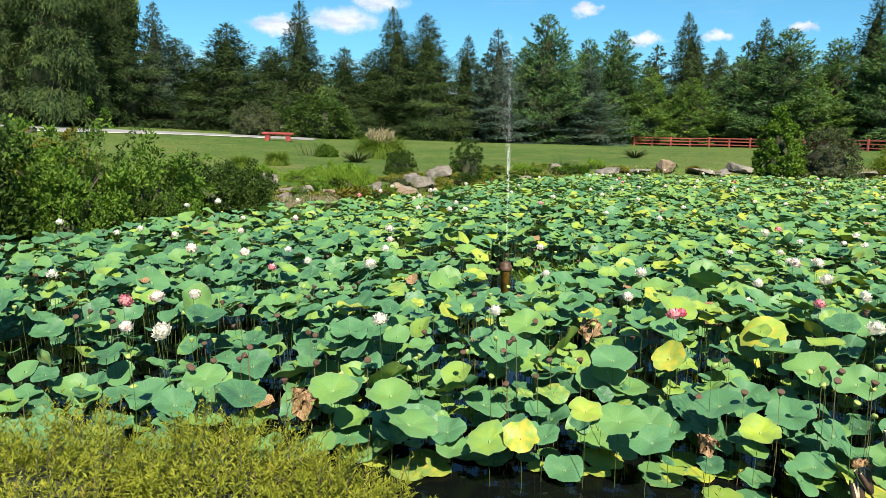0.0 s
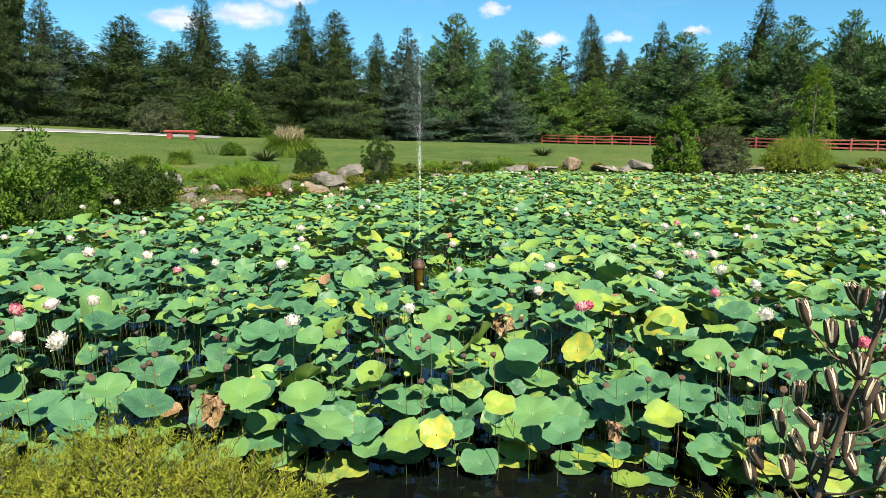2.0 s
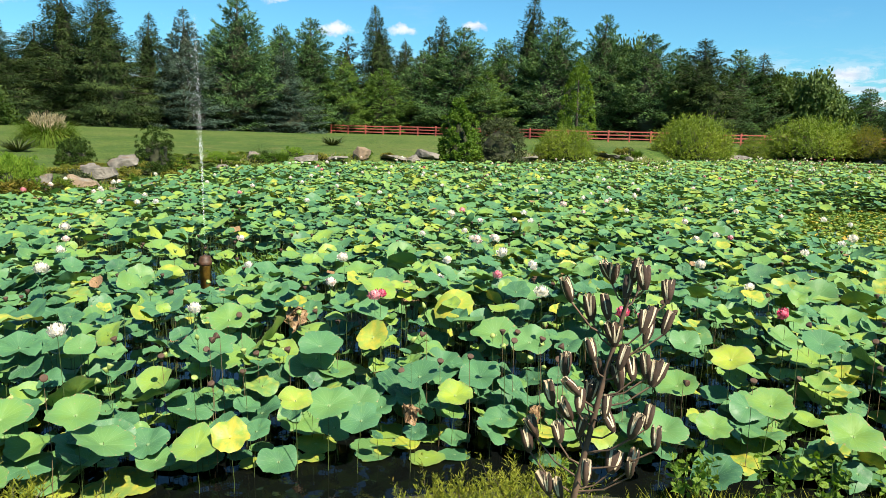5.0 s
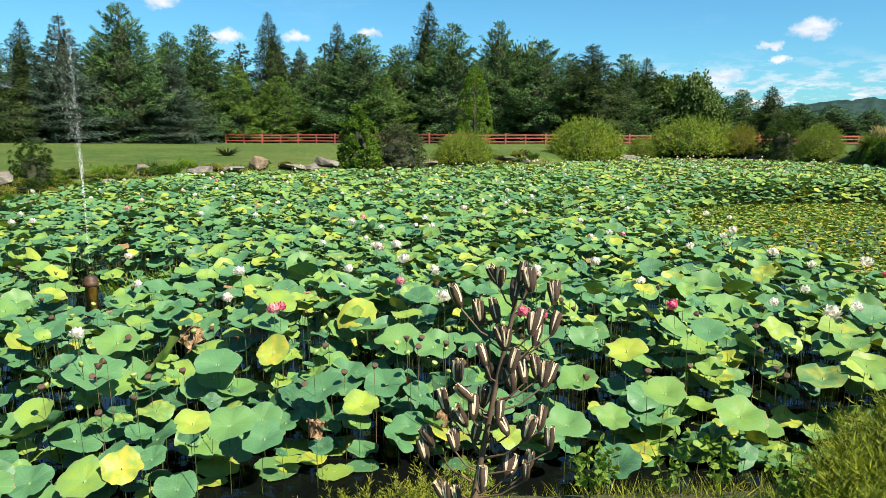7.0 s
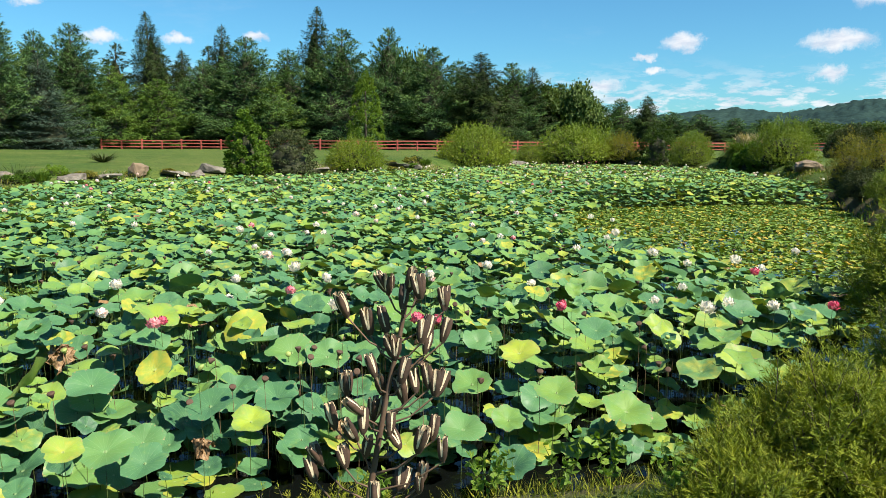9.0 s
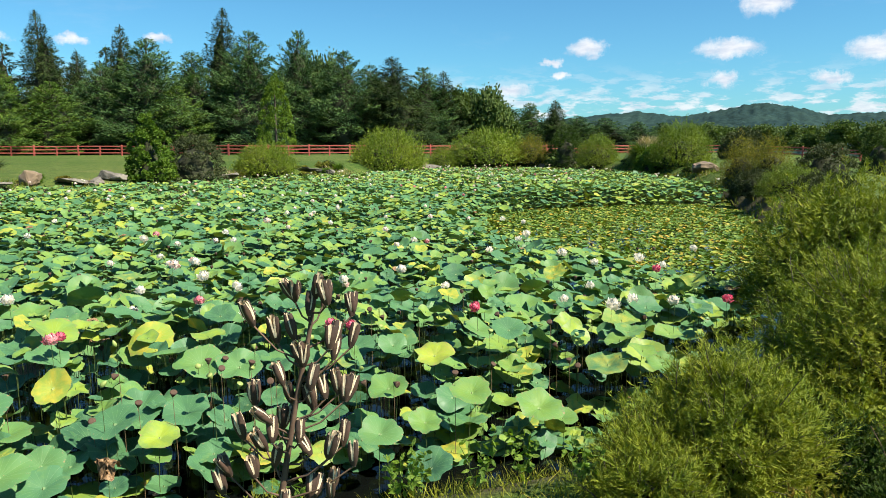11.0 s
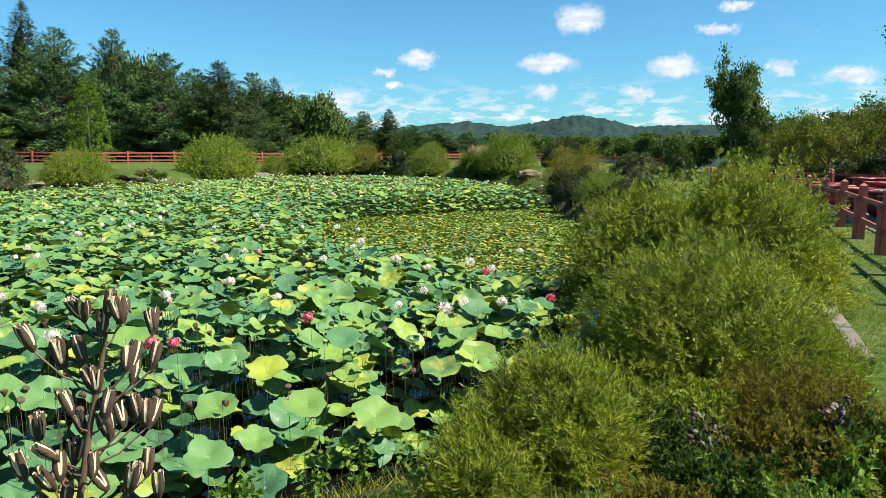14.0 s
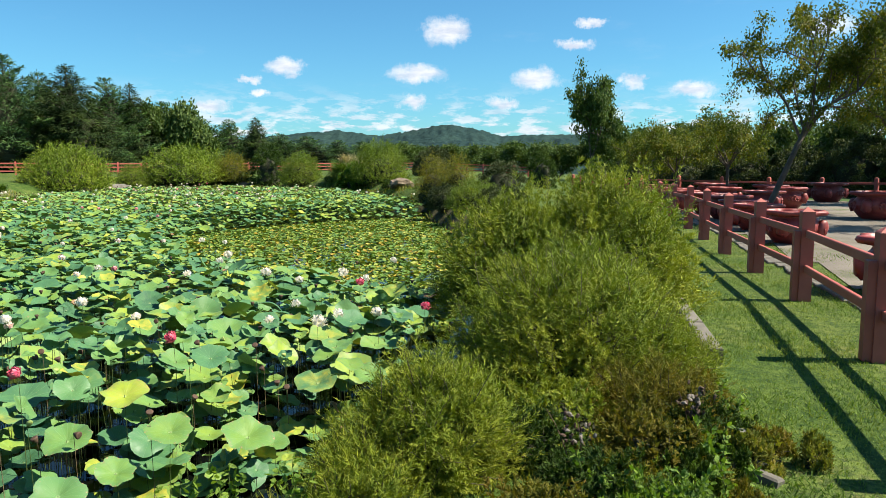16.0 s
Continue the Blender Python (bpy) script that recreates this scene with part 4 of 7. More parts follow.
# kind, bearing, distance, elevation of the tip, width in degrees
WOOD = [("dark", -34, 76, 13.5, 5), ("spruce", -31.2, 72, 14.0, 5), ("dark", -28.6, 75, 13.2, 5), ("spruce", -26.4, 74, 12.2, 4.6), ("dark", -24.2, 78, 11.0, 4.8), ("blue", -21.8, 84, 8.9, 4.6), ("dark", -16.7, 78, 7.9, 7.2), ("spruce", -11.3, 84, 9.7, 5.0), ("dark", -7.9, 86, 6.5, 5.2),
        ("spruce", -3.8, 90, 9.5, 5.0), ("dark", -1.5, 86, 9.1, 6.0), ("spruce", 1.6, 92, 7.6, 4.2), ("blue", 4.2, 90, 8.1, 5.2), ("pine", 7.9, 94, 9.2, 6.8), ("pine", 11.0, 106, 7.4, 5.0), ("blue", 11.3, 92, 5.9, 4.8),
        ("pine", 13.3, 108, 8.0, 6.0), ("young", 15.7, 108, 5.4, 4.6), ("spruce", 18.6, 120, 9.1, 4.4), ("spruce", 20.6, 122, 6.7, 3.0), ("young", 18.9, 109, 4.6, 5.0), ("spruce", 23.5, 118, 8.6, 4.0),
        ("pine", 25.2, 110, 7.8, 7.2), ("pine", 28.2, 112, 7.0, 6.0), ("spruce", 30.4, 120, 10.1, 4.6), ("pine", 32.5, 108, 8.6, 6.6), ("thuja", 34.3, 97, 5.75, 3.3), ("pine", 36.0, 110, 8.7, 5.6), ("pine", 39.7, 108, 7.4, 6.2),
        ("dark", 43.5, 106, 7.0, 6.6), ("pine", 46.0, 112, 6.2, 5.2), ("spruce", 47.5, 114, 5.9, 4.4), ("pine", 54.2, 128, 3.5, 4.0), ("dark", 56.3, 118, 3.7, 2.9), ("pine", 58.0, 140, 2.5, 4.4), ("pine", 60.2, 150, 2.3, 4.4), ("pine", 62.5, 165, 2.0, 4.0),
        ("pine", 64.5, 180, 1.9, 4.0), ("dark", -20.5, 88, 6.6, 6.5), ("dark", -13.5, 94, 6.4, 6.0), ("dark", -5.6, 98, 6.4, 6.0), ("pine", 6.2, 110, 6.8, 5.0), ("pine", 22.0, 112, 6.0, 5.0), ("young", 27.2, 106, 4.6, 4.4), ("pine", 41.8, 118, 6.4, 5.0), ("pine", 49.6, 122, 4.6, 5.0), ("pine", 52.2, 124, 3.7, 4.6)]
for i, (kind, az, d, el, wd) in enumerate(WOOD):
    x, y = at(az, d)
    z = gz(x, y) - 0.2
    h = (EYE + d * math.tan(radians(el)) - z) * 1.03
    wide = d * math.tan(radians(wd)) / 2 * (1.0 if kind == "thuja" else 1.45)
    if kind != "thuja":
        me = CONIFERS[kind][i % len(CONIFERS[kind])]
    else:
        me = dome_mesh("thuja", 6500, 0.075, 0.030, M_THUJA, 9, 1.0, 0.10, aspect=3.2, point=0.45, tufts=320)
        me = Bag().add(*tube([(0, 0, -0.1), (0.01, 0, 1.5), (0, 0, 2.8)], [0.07, 0.05, 0.012], 7)).mesh("thuja_trunk", M_BARK), me[1]
        h *= 10 / 3.2
    plant("conifer", LABELS[kind], "tree", me, x, y, (i * 77) % 360, (wide, wide, h / 10), "row of conifers behind the lawn", 0.2, ("trunk", "crown"))

# an old tree with a bare trunk at the edge of the wood
x, y = at(-28.2, 68)
plant("conifer", "old dark conifer with a tall bare trunk", "tree", conifer_mesh("old", 44), x, y, 0, (4.6, 4.6, 2.15), "row of conifers behind the lawn", 0.2, ("trunk", "crown"))
# a second, deeper row closes the wood
for i in range(44):
    az = -40 + i * 2.35 + rng.normal() * 0.5
    d = 100 + 26 * rng.random() + (22 if 12 < az < 62 else 0)
    el = np.interp(az, [-40, -20, -12, -5, 5, 20, 40, 48, 56, 64], [9.5, 6.2, 5.6, 5.6, 6.4, 6.7, 6.6, 5.0, 2.4, 1.6]) * (0.8 + 0.3 * rng.random())
    x, y = at(az, d)
    h = EYE + d * math.tan(radians(el)) - gz(x, y) + 0.2
    r_ = d * math.tan(radians(3.2))
    plant("conifer", "dark spruce deep in the wood", "tree", CONIFERS["deep"][i % 2], x, y, i * 57 % 360, (r_, r_, h / 10), "row of conifers behind the lawn", 0.2, ("trunk", "crown"))
# broad-leaved trees behind and between the conifers
B_ROUND = broad_mesh("round_tree", 5, 9.0, 3.0, M_DECID, 0.26, 330, 42, 0.05, open_=0.55)
B_NEAR = broad_mesh("yard_tree", 15, 9.0, 3.0, M_DECID, 0.13, 420, 60, 0.2, open_=0.45)
B_TALL = broad_mesh("tall_tree", 8, 9.0, 1.7, M_DECID, 0.14, 300, 60, 0.10, open_=0.36)
for az, d, el, wd, kind in ((50.7, 116, 4.7, 5.4, 0), (82.7, 78, 7.6, 4.6, 1), (-25.0, 84, 11.0, 5, 0), (-30, 86, 12.5, 5, 0), (80.2, 84, 1.7, 5.0, 0), (85.0, 84, 2.6, 6.0, 0), (88.5, 70, 3.0, 7.0, 0), (91.5, 62, 3.8, 6.0, 1), (94.0, 60, 2.5, 6.0, 0), (97.5, 60, 2.8, 6.0, 0),
                        (103.0, 46, 4.6, 7.0, 2), (107.0, 38, 13.0, 11.0, 2), (66.5, 150, 1.8, 4.0, 0), (69.0, 140, 1.6, 4.5, 0), (72.0, 130, 1.6, 4.5, 0), (75.0, 120, 1.7, 5.0, 0), (78.0, 110, 1.8, 5.0, 0), (99.5, 50, 3.2, 6, 0), (-9.5, 84, 3.6, 5.0, 0), (37.8, 120, 7.2, 4.0, 0)):
    x, y = at(az, d)
    z = gz(x, y) - 0.2
    h = EYE + d * math.tan(radians(el)) - z
    s = d * math.tan(radians(wd)) / 2 / (3.0, 1.7, 3.0)[kind]
    plant("broad_leaved_tree", "full green broad-leaved tree at the wood's edge" if kind != 1 else "tall slender broad-leaved tree with open crown", "tree", (B_ROUND, B_TALL, B_NEAR)[kind], x, y, az * 53 % 360, (s, s, h / 9.0), "", 0.2, ("trunk", "crown"))


# ---- shrubs and grasses round the water ----
SHRUBS = {}


def shrub_of(kind, ratio, pick):
    """Meshes for a shrub of that kind whose height is about ratio times its radius."""
    aspect = min((0.8, 1.2, 1.7, 2.6), key=lambda q: abs(q - ratio))
    key = kind, aspect, pick % 2
    if key not in SHRUBS:
        SHRUBS[key] = dict(globe=lambda: sprig_mesh("globe", 1250, 15, 0.24, 0.074, 0.0135, M_GLOBE, 9, 0.16, 0.0, aspect, 0.8),
                           bronze=lambda: sprig_mesh("bronze", 1150, 15, 0.26, 0.074, 0.0135, M_BRONZE, 7, 0.24, 0.0, aspect, 0.8),
                           dense=lambda: dome_mesh("dense", 4200, 0.070, 0.038, M_SHRUB, 5, 0.1, 0.38, aspect=aspect),
                           bright=lambda: dome_mesh("bright", 5200, 0.095, 0.062, M_BRIGHT, 6, 0.1, 0.34, aspect=aspect, point=0.55 if aspect > 1.5 else 0.0),
                           grey=lambda: dome_mesh("grey", 4800, 0.075, 0.030, M_SHRUBGREY, 8, 0.1, 0.22, aspect=aspect),
                           bramble=lambda: dome_mesh("bramble", 3300, 0.068, 0.034, M_SHRUB, 4, 0.25, 0.7, aspect=aspect, tufts=95),
                           fresh=lambda: dome_mesh("fresh", 3300, 0.068, 0.034, M_BRIGHT, 4, 0.25, 0.7, aspect=aspect, tufts=95),
                           brake=lambda: dome_mesh("brake", 3300, 0.068, 0.034, M_BROWNW, 4, 0.25, 0.7, aspect=aspect, tufts=95))[kind]()
    return SHRUBS[key], aspect


def tuft_mesh(name, n, length, width, droop, mat, spread=0.08, up=1.0):
    bag = Bag()
    ph = rng.random(n) * TAU
    base = np.stack([np.cos(ph) * spread * rng.random(n), np.sin(ph) * spread * rng.random(n), np.full(n, -0.02)], -1)
    ways = np.stack([np.cos(ph), np.sin(ph), up + rng.random(n) * up * 1.6], -1)
    ribbons(bag, base, ways, length * (0.6 + 0.5 * rng.random(n)), width, droop * (0.5 + rng.random(n)), 0)
    return bag.mesh(name, mat)


T_GRASS = tuft_mesh("ornamental_grass", 2600, 1.25, 0.016, 0.85, M_CLUMP, 0.25, 1.6)
T_TALL = tuft_mesh("tall_grass", 4200, 1.65, 0.018, 0.95, M_CLUMP, 0.38, 1.5)
T_PLUME = tuft_mesh("plume", 1500, 0.62, 0.024, 0.75, M_PLUME, 0.45, 1.7)
T_YUCCA = tuft_mesh("yucca", 170, 0.75, 0.045, 0.05, M_SHRUBGREY, 0.05, 0.35)
T_WEEDS = tuft_mesh("weeds", 700, 0.9, 0.020, 0.3, M_BRIGHT, 0.5, 1.2)
T_REED = tuft_mesh("dry_reeds", 700, 1.1, 0.014, 0.2, M_PLUME, 0.9, 3.0)
T_SPARSE = tuft_mesh("spindly_weeds", 80, 1.4, 0.016, 0.35, M_SHRUBGREY, 0.9, 1.4)

# kind, bearing, base distance, elevation of the top, width in degrees
ROUND = [("grey", -14.6, 64.6, 2.2, 4.3, "rounded grey-green shrub in front of the spruces"), ("dense", -9.6, 64, 2.95, 6.2, "large yellowing shrub at the wood's edge"), ("bright", -9.4, 38, -0.9, 1.9, "small bright green shrub on the lawn"),
         ("dense", 1.9, 28.4, 0.0, 3.0, "bushy green shrub on the rocky bank"), ("dense", -3.5, 28.4, -1.3, 2.7, "low clipped green shrub among rocks"), ("bramble", -16.0, 17.1, -2.3, 7.2, "spreading shrub hanging over the bank"),
         ("bright", 25.1, 38.5, 2.6, 4.0, "upright bright green shrub by the water"), ("grey", 28.3, 40, 1.15, 4.6, "wide grey-green shrub by the water"), ("globe", 33.5, 43.5, 0.2, 4.8, "round yellow-green willow shrub on the bank"),
         ("globe", 43.1, 53.5, 1.2, 6.1, "large round yellow-green willow shrub on the bank"), ("globe", 47.4, 60, 0.05, 2.3, "small round green shrub on the bank"), ("globe", 51.2, 62, 1.2, 6.7, "wide willow shrub on the bank"), ("bronze", 54.4, 61.5, 0.9, 3.0, "reddish brown shrub on the bank"),
         ("dense", 57.2, 60, 1.9, 3.2, "dark green upright shrub by the fence"), ("globe", 59.7, 57, 0.9, 3.4, "round golden-green shrub on the bank"), ("bright", 63.8, 50.5, 0.3, 3.0, "low dark green shrub on the bank"), ("globe", 66.0, 49, 1.75, 4.6, "fresh green willow shrub by the rocks"),
         ("bronze", 70.2, 33.5, 0.9, 3.4, "brown-tinged willow shrub at the water's edge"), ("bronze", 72.2, 32.5, 0.9, 3.4, "brown-tinged willow shrub at the water's edge"), ("grey", 75.7, 34, 0.4, 4.4, "grey-green shrub on the far bank"), ("grey", 70.2, 60, 1.5, 3.6, "dusty green shrub beyond the pond"), ("dense", 78.9, 52, 1.4, 2.6, "dark upright cedar-like shrub"),
         ("dense", 83.5, 46, 0.3, 4.0, "dark shrub beyond the willow thicket"), ("dense", -12.5, 72, 2.0, 4, "dark undergrowth shrub below the spruces"),
         ("grey", 71.2, 29.5, -1.5, 3.6, "low grey-green shrub at the water's edge"), ("globe", 73.6, 27, -1.2, 4.6, "low yellow-green willow shrub at the water's edge"), ("grey", 75.6, 23.5, -1.8, 5.0, "low grey-green shrub at the water's edge"),
         ("grey", 86.5, 50, 0.9, 5.0, "dusty green undergrowth beyond the yard"), ("grey", 90.0, 48, 0.8, 5.0, "dusty green undergrowth beyond the yard"), ("grey", 93.8, 47, 1.2, 5.5, "dusty green undergrowth beyond the yard"), ("grey", 97.5, 46, 1.4, 5.5, "dusty green undergrowth beyond the yard"), ("grey", 101.2, 45, 1.8, 6.0, "dusty green undergrowth beyond the yard"), ("dense", 105.0, 44, 2.0, 6.0, "dusty green undergrowth beyond the yard")]
for i, (kind, az, d, el, wd, label) in enumerate(ROUND):
    x, y = at(az, d)
    z = gz(x, y) - 0.05
    h = (EYE + d * math.tan(radians(el)) - z) / 1.0
    r = d * math.tan(radians(wd)) / 2
    me, aspect = shrub_of(kind, h / r, i)
    plant("shrub", label, "shrub", me, x, y, i * 61 % 360, (r, r, h / aspect), "", 0.05)

for az, d, s, mesh_, label in ((-15.9, 30.8, 0.95, T_GRASS, "arching green ornamental grass clump"), (-13.2, 32.6, 1.05, T_GRASS, "arching green ornamental grass clump"), (-7.0, 35, 1.35, T_YUCCA, "spiky grey-green yucca rosette"), (-0.7, 28.1, 0.75, T_YUCCA, "spiky grey-green yucca rosette"), (15.0, 46, 1.45, T_YUCCA, "spiky grey-green yucca rosette"),
                               (-10.4, 38.3, 1.0, T_SPARSE, "sparse spindly weeds on the slope"), (-12.2, 18.6, 0.5, T_REED, "dry reed clump at the water's edge"), (-10.8, 18.9, 0.55, T_REED, "dry reed clump at the water's edge"), (-9.6, 19.4, 0.45, T_REED, "dry reed clump at the water's edge"),
                               (9.7, 33.4, 0.75, T_SPARSE, "patch of tall weeds on the bank"), (11.0, 33.6, 0.7, T_WEEDS, "patch of tall weeds on the bank"), (31.0, 41, 0.6, T_WEEDS, "patch of weeds on the bank"), (39.0, 48, 0.7, T_WEEDS, "patch of weeds on the bank"), (49.6, 60, 0.8, T_WEEDS, "patch of weeds on the bank"), (7.4, 31.6, 0.55, T_WEEDS, "patch of tall weeds on the bank"),):
    x, y = at(az, d)
    thing("grass_clump", label, "grass", pose(x, y, gz(x, y), 0, 0, az * 31) @ Matrix.Scale(s, 4), data=mesh_)
for az, d, s in ((-5.1, 38.7, 1.45), (63.6, 54, 1.7)):
    x, y = at(az, d)
    g = thing("plume_grass", "tall ornamental grass clump with tan plumes", "grass", pose(x, y, gz(x, y)) @ Matrix.Diagonal((s * 1.3, s * 1.3, s * 1.15, 1)))
    part("foliage", T_TALL, g)
    part("plume", T_PLUME, g, "tan feathery plumes", pose(0, 0, 0.50) @ Matrix.Diagonal((0.75, 0.75, 1.5, 1)))

F_WEED = dome_mesh("fresh_weed", 2600, 0.115, 0.020, M_FRESH, 5, 1.1, 0.6, tufts=70)
for az, d, r, h in ((-9.0, 21.8, 0.62, 0.75), (-7.4, 21.3, 0.75, 0.95), (-6.6, 23.0, 0.55, 0.7), (12.0, 35.6, 0.6, 0.5), (-8.2, 23.4, 0.7, 0.8), (6.2, 31.5, 0.6, 0.45), (-14.4, 26.5, 0.6, 0.5), (-11.8, 24.6, 0.6, 0.45), (-10.3, 27.5, 0.55, 0.4)):
    x, y = at(az, d)
    plant("weed_clump", "tall fresh green weeds above the rocks", "weed", F_WEED, x, y, az * 71 % 360, (r, r, h), "weeds on the far bank", 0.04)

# thicket on the near left bank
for i, (x, y, r, h, kind) in enumerate(((-7.6, 10.4, 1.5, 1.75, "bramble"), (-6.9, 12.6, 1.5, 1.75, "fresh"), (-6.2, 14.8, 1.4, 1.55, "fresh"), (-9.6, 12.0, 1.8, 1.8, "bramble"), (-7.6, 8.6, 1.0, 1.3, "brake"), (-5.4, 16.0, 1.2, 1.25, "bramble"), (-8.6, 15.4, 1.4, 1.5, "brake"), (-6.6, 13.4, 0.5, 2.1, "fresh"), (-5.7, 13.6, 0.9, 1.1, "bramble"), (-6.35, 11.7, 0.8, 1.62, "fresh"), (-5.5, 14.2, 0.8, 1.15, "fresh"), (-7.3, 9.4, 0.7, 1.5, "fresh"))):
    me, aspect = shrub_of(kind, h / r, i)
    plant("bank_shrub", "tangled bramble shrub on the shaded bank", "shrub", me, x, y, i * 83 % 360, (r, r, (h + 0.15) / aspect), "thicket on the bank", 0.12)

# long arching bramble canes rise out of the thicket
def cane(x, y, h, out_, az, seed, mat):
    r = np.random.default_rng(seed)
    wood, leaves = Bag(), Bag()
    u = np.linspace(0, 1, 9)[:, None]
    way = np.array([math.sin(radians(az)), math.cos(radians(az)), 0])
    pts = way * out_ * u ** 1.7 + np.array([0, 0, 1.0]) * h * (1.9 * u - 0.95 * u * u)
    wood.add(*tube(pts, np.linspace(0.008, 0.002, 9), 5, False))
    n = 90
    k = 0.35 + 0.65 * r.random(n)
    c = np.stack([np.interp(k, u[:, 0], pts[:, q]) for q in range(3)], -1) + r.normal(size=(n, 3)) * 0.05
    blades(leaves, c, r.normal(size=(n, 3)) + np.array([0, 0, -0.1]), 0.09 * (0.6 + 0.7 * r.random(n)), 0.045, 0, 0.05, True, np.broadcast_to(np.array([0.1, -0.5, 0.8]), (n, 3)), 0.6)
    ob = thing("bramble_cane", "arching leafy bramble cane over the bank", "shrub", pose(x, y, gz(x, y) - 0.05), "thicket on the bank")
    part("stem", wood.mesh("stem", M_BARK), ob)
    part("foliage", leaves.mesh("foliage", mat), ob)


for i, (x, y, h, out_, az) in enumerate(((-6.9, 12.6, 2.1, 0.9, 100), (-6.6, 12.9, 2.25, 0.5, 60), (-7.3, 11.4, 2.0, 0.8, 120), (-6.4, 13.6, 2.2, 0.7, 95), (-5.9, 14.4, 1.7, 0.9, 110), (-7.7, 10.0, 1.9, 0.8, 140), (-6.8, 12.2, 1.9, 1.1, 110), (-8.2, 11.0, 2.1, 0.6, 40), (-5.6, 15.0, 1.5, 0.8, 100), (-7.1, 10.8, 1.7, 1.0, 115))):
    cane(x, y, h, out_, az, 700 + i, M_BRIGHT if i % 3 else M_SHRUB)

# rough growth on the banks: weeds, dry stalks and seedlings
wild = [Bag() for _ in range(3)]
BX, BY = rng.uniform(-12, 56, 150000), rng.uniform(4, 48, 150000)
bd = edge_distance(POND, BX, BY)
lump = np.array([noise.noise(Vector((x * 0.35, y * 0.35, 7.0))) for x, y in zip(BX, BY)])
reach_ = np.interp(np.degrees(np.arctan2(BX, BY)), [-20, 0, 14, 24, 40], [3.0, 2.6, 2.6, 2.2, 2.2])
ok = (bd > -0.15) & (bd < reach_ * (0.8 + 1.4 * lump)) & (rng.random(150000) < 0.85 + 1.3 * lump)
BX, BY, lump = BX[ok], BY[ok], lump[ok]
pick = np.clip((lump + rng.normal(size=len(BX)) * 0.25 + 0.35) * 2.6, 0, 2.99).astype(int)
for k in range(3):
    g = pick == k
    for copy_ in range(2):
        n = int(g.sum())
        base = np.stack([BX[g] + rng.normal(size=n) * 0.1, BY[g] + rng.normal(size=n) * 0.1, ground_z(BX[g], BY[g]) - 0.02], -1)
        base[:, 2] = np.maximum(base[:, 2], -0.03)
        blades(wild[k], base, rng.normal(size=(n, 3)) * 0.4 + np.array([0, 0, 0.8]), rng.uniform(0.10, 0.34, n) * (0.8, 1.0, 1.0)[k], rng.uniform(0.02, 0.05, n))
for b, m, words in zip(wild, (M_BRIGHT, M_WEED, M_PLUME), ("low dark green weeds on the banks", "tall rough grass on the banks", "dry tan grass stalks on the banks")):
    tagged(new("bank_weeds", b.mesh("bank_weeds", m)), words, "weeds", kind="stuff")

# low weeds and seedlings in clumps along the far bank
SMALL = [dome_mesh(n_, 420, 0.24, 0.080, m_, 5, 0.7, 0.5, tufts=9) for n_, m_ in (("bank_weed", M_WEED), ("bank_herb", M_BRIGHT), ("bank_scrub", M_SHRUB), ("bank_grey", M_SHRUBGREY), ("bank_brown", M_BROWNW))]
NEARWEED = [dome_mesh(n_, 1100, 0.17, 0.065, m_, 5, 0.7, 0.5, tufts=44) for n_, m_ in (("near_weed", M_WEED), ("near_herb", M_HERB), ("near_scrub", M_SHRUB), ("near_grey", M_SHRUBGREY), ("near_brown", M_BROWNW))]
WORDS = ("yellowing clump of rough weeds", "leafy bright green weed clump", "low dark green seedling bush", "dusty grey-green weed clump", "clump of rusty brown weeds")
r = np.random.default_rng(12)
count = 0
while count < 90:
    az, d = r.uniform(-15, 68), r.uniform(15, 56)
    x, y = at(az, d)
    e = edge_distance(POND, np.array([x]), np.array([y]))[0]
    if not 0.1 < e < (3.2 if az < 14 else 3.0) or r.random() < max(0, az - 20) / 90:
        continue
    k = int(r.choice(5, p=(0.4, 0.2, 0.15, 0.13, 0.12)))
    w_, h_ = r.uniform(0.3, 0.7), r.uniform(0.15, 0.45)
    plant("weed_clump", WORDS[k] + " on the far bank", "weed", SMALL[k], x, y, r.random() * 360, (w_, w_, h_), "weeds on the far bank", 0.04)
    count += 1

LUSH = [dome_mesh(n_, 520, 0.18, 0.055, m_, 5, 0.9, 0.5, tufts=14) for n_, m_ in (("lush_weed", M_WEED), ("lush_herb", M_BRIGHT), ("lush_grass", M_GRASSB), ("lush_scrub", M_SHRUB), ("lush_brown", M_BROWNW))]
count = 0
while count < 150:
    az, d = r.uniform(-18, 15), r.uniform(14.5, 40)
    x, y = at(az, d)
    e = edge_distance(POND, np.array([x]), np.array([y]))[0]
    if not 0.2 < e < 7.0 or r.random() < e / 6:
        continue
    k = int(r.choice(5, p=(0.30, 0.22, 0.30, 0.10, 0.08)))
    w_, h_ = r.uniform(0.35, 0.85), r.uniform(0.15, 0.42) * (1.0 if e < 4 else 0.6)
    plant("weed_clump", WORDS[k if k != 2 else 1] + " on the sloping bank", "weed", LUSH[k], x, y, r.random() * 360, (w_, w_, h_), "weeds on the far bank", 0.05)
    count += 1

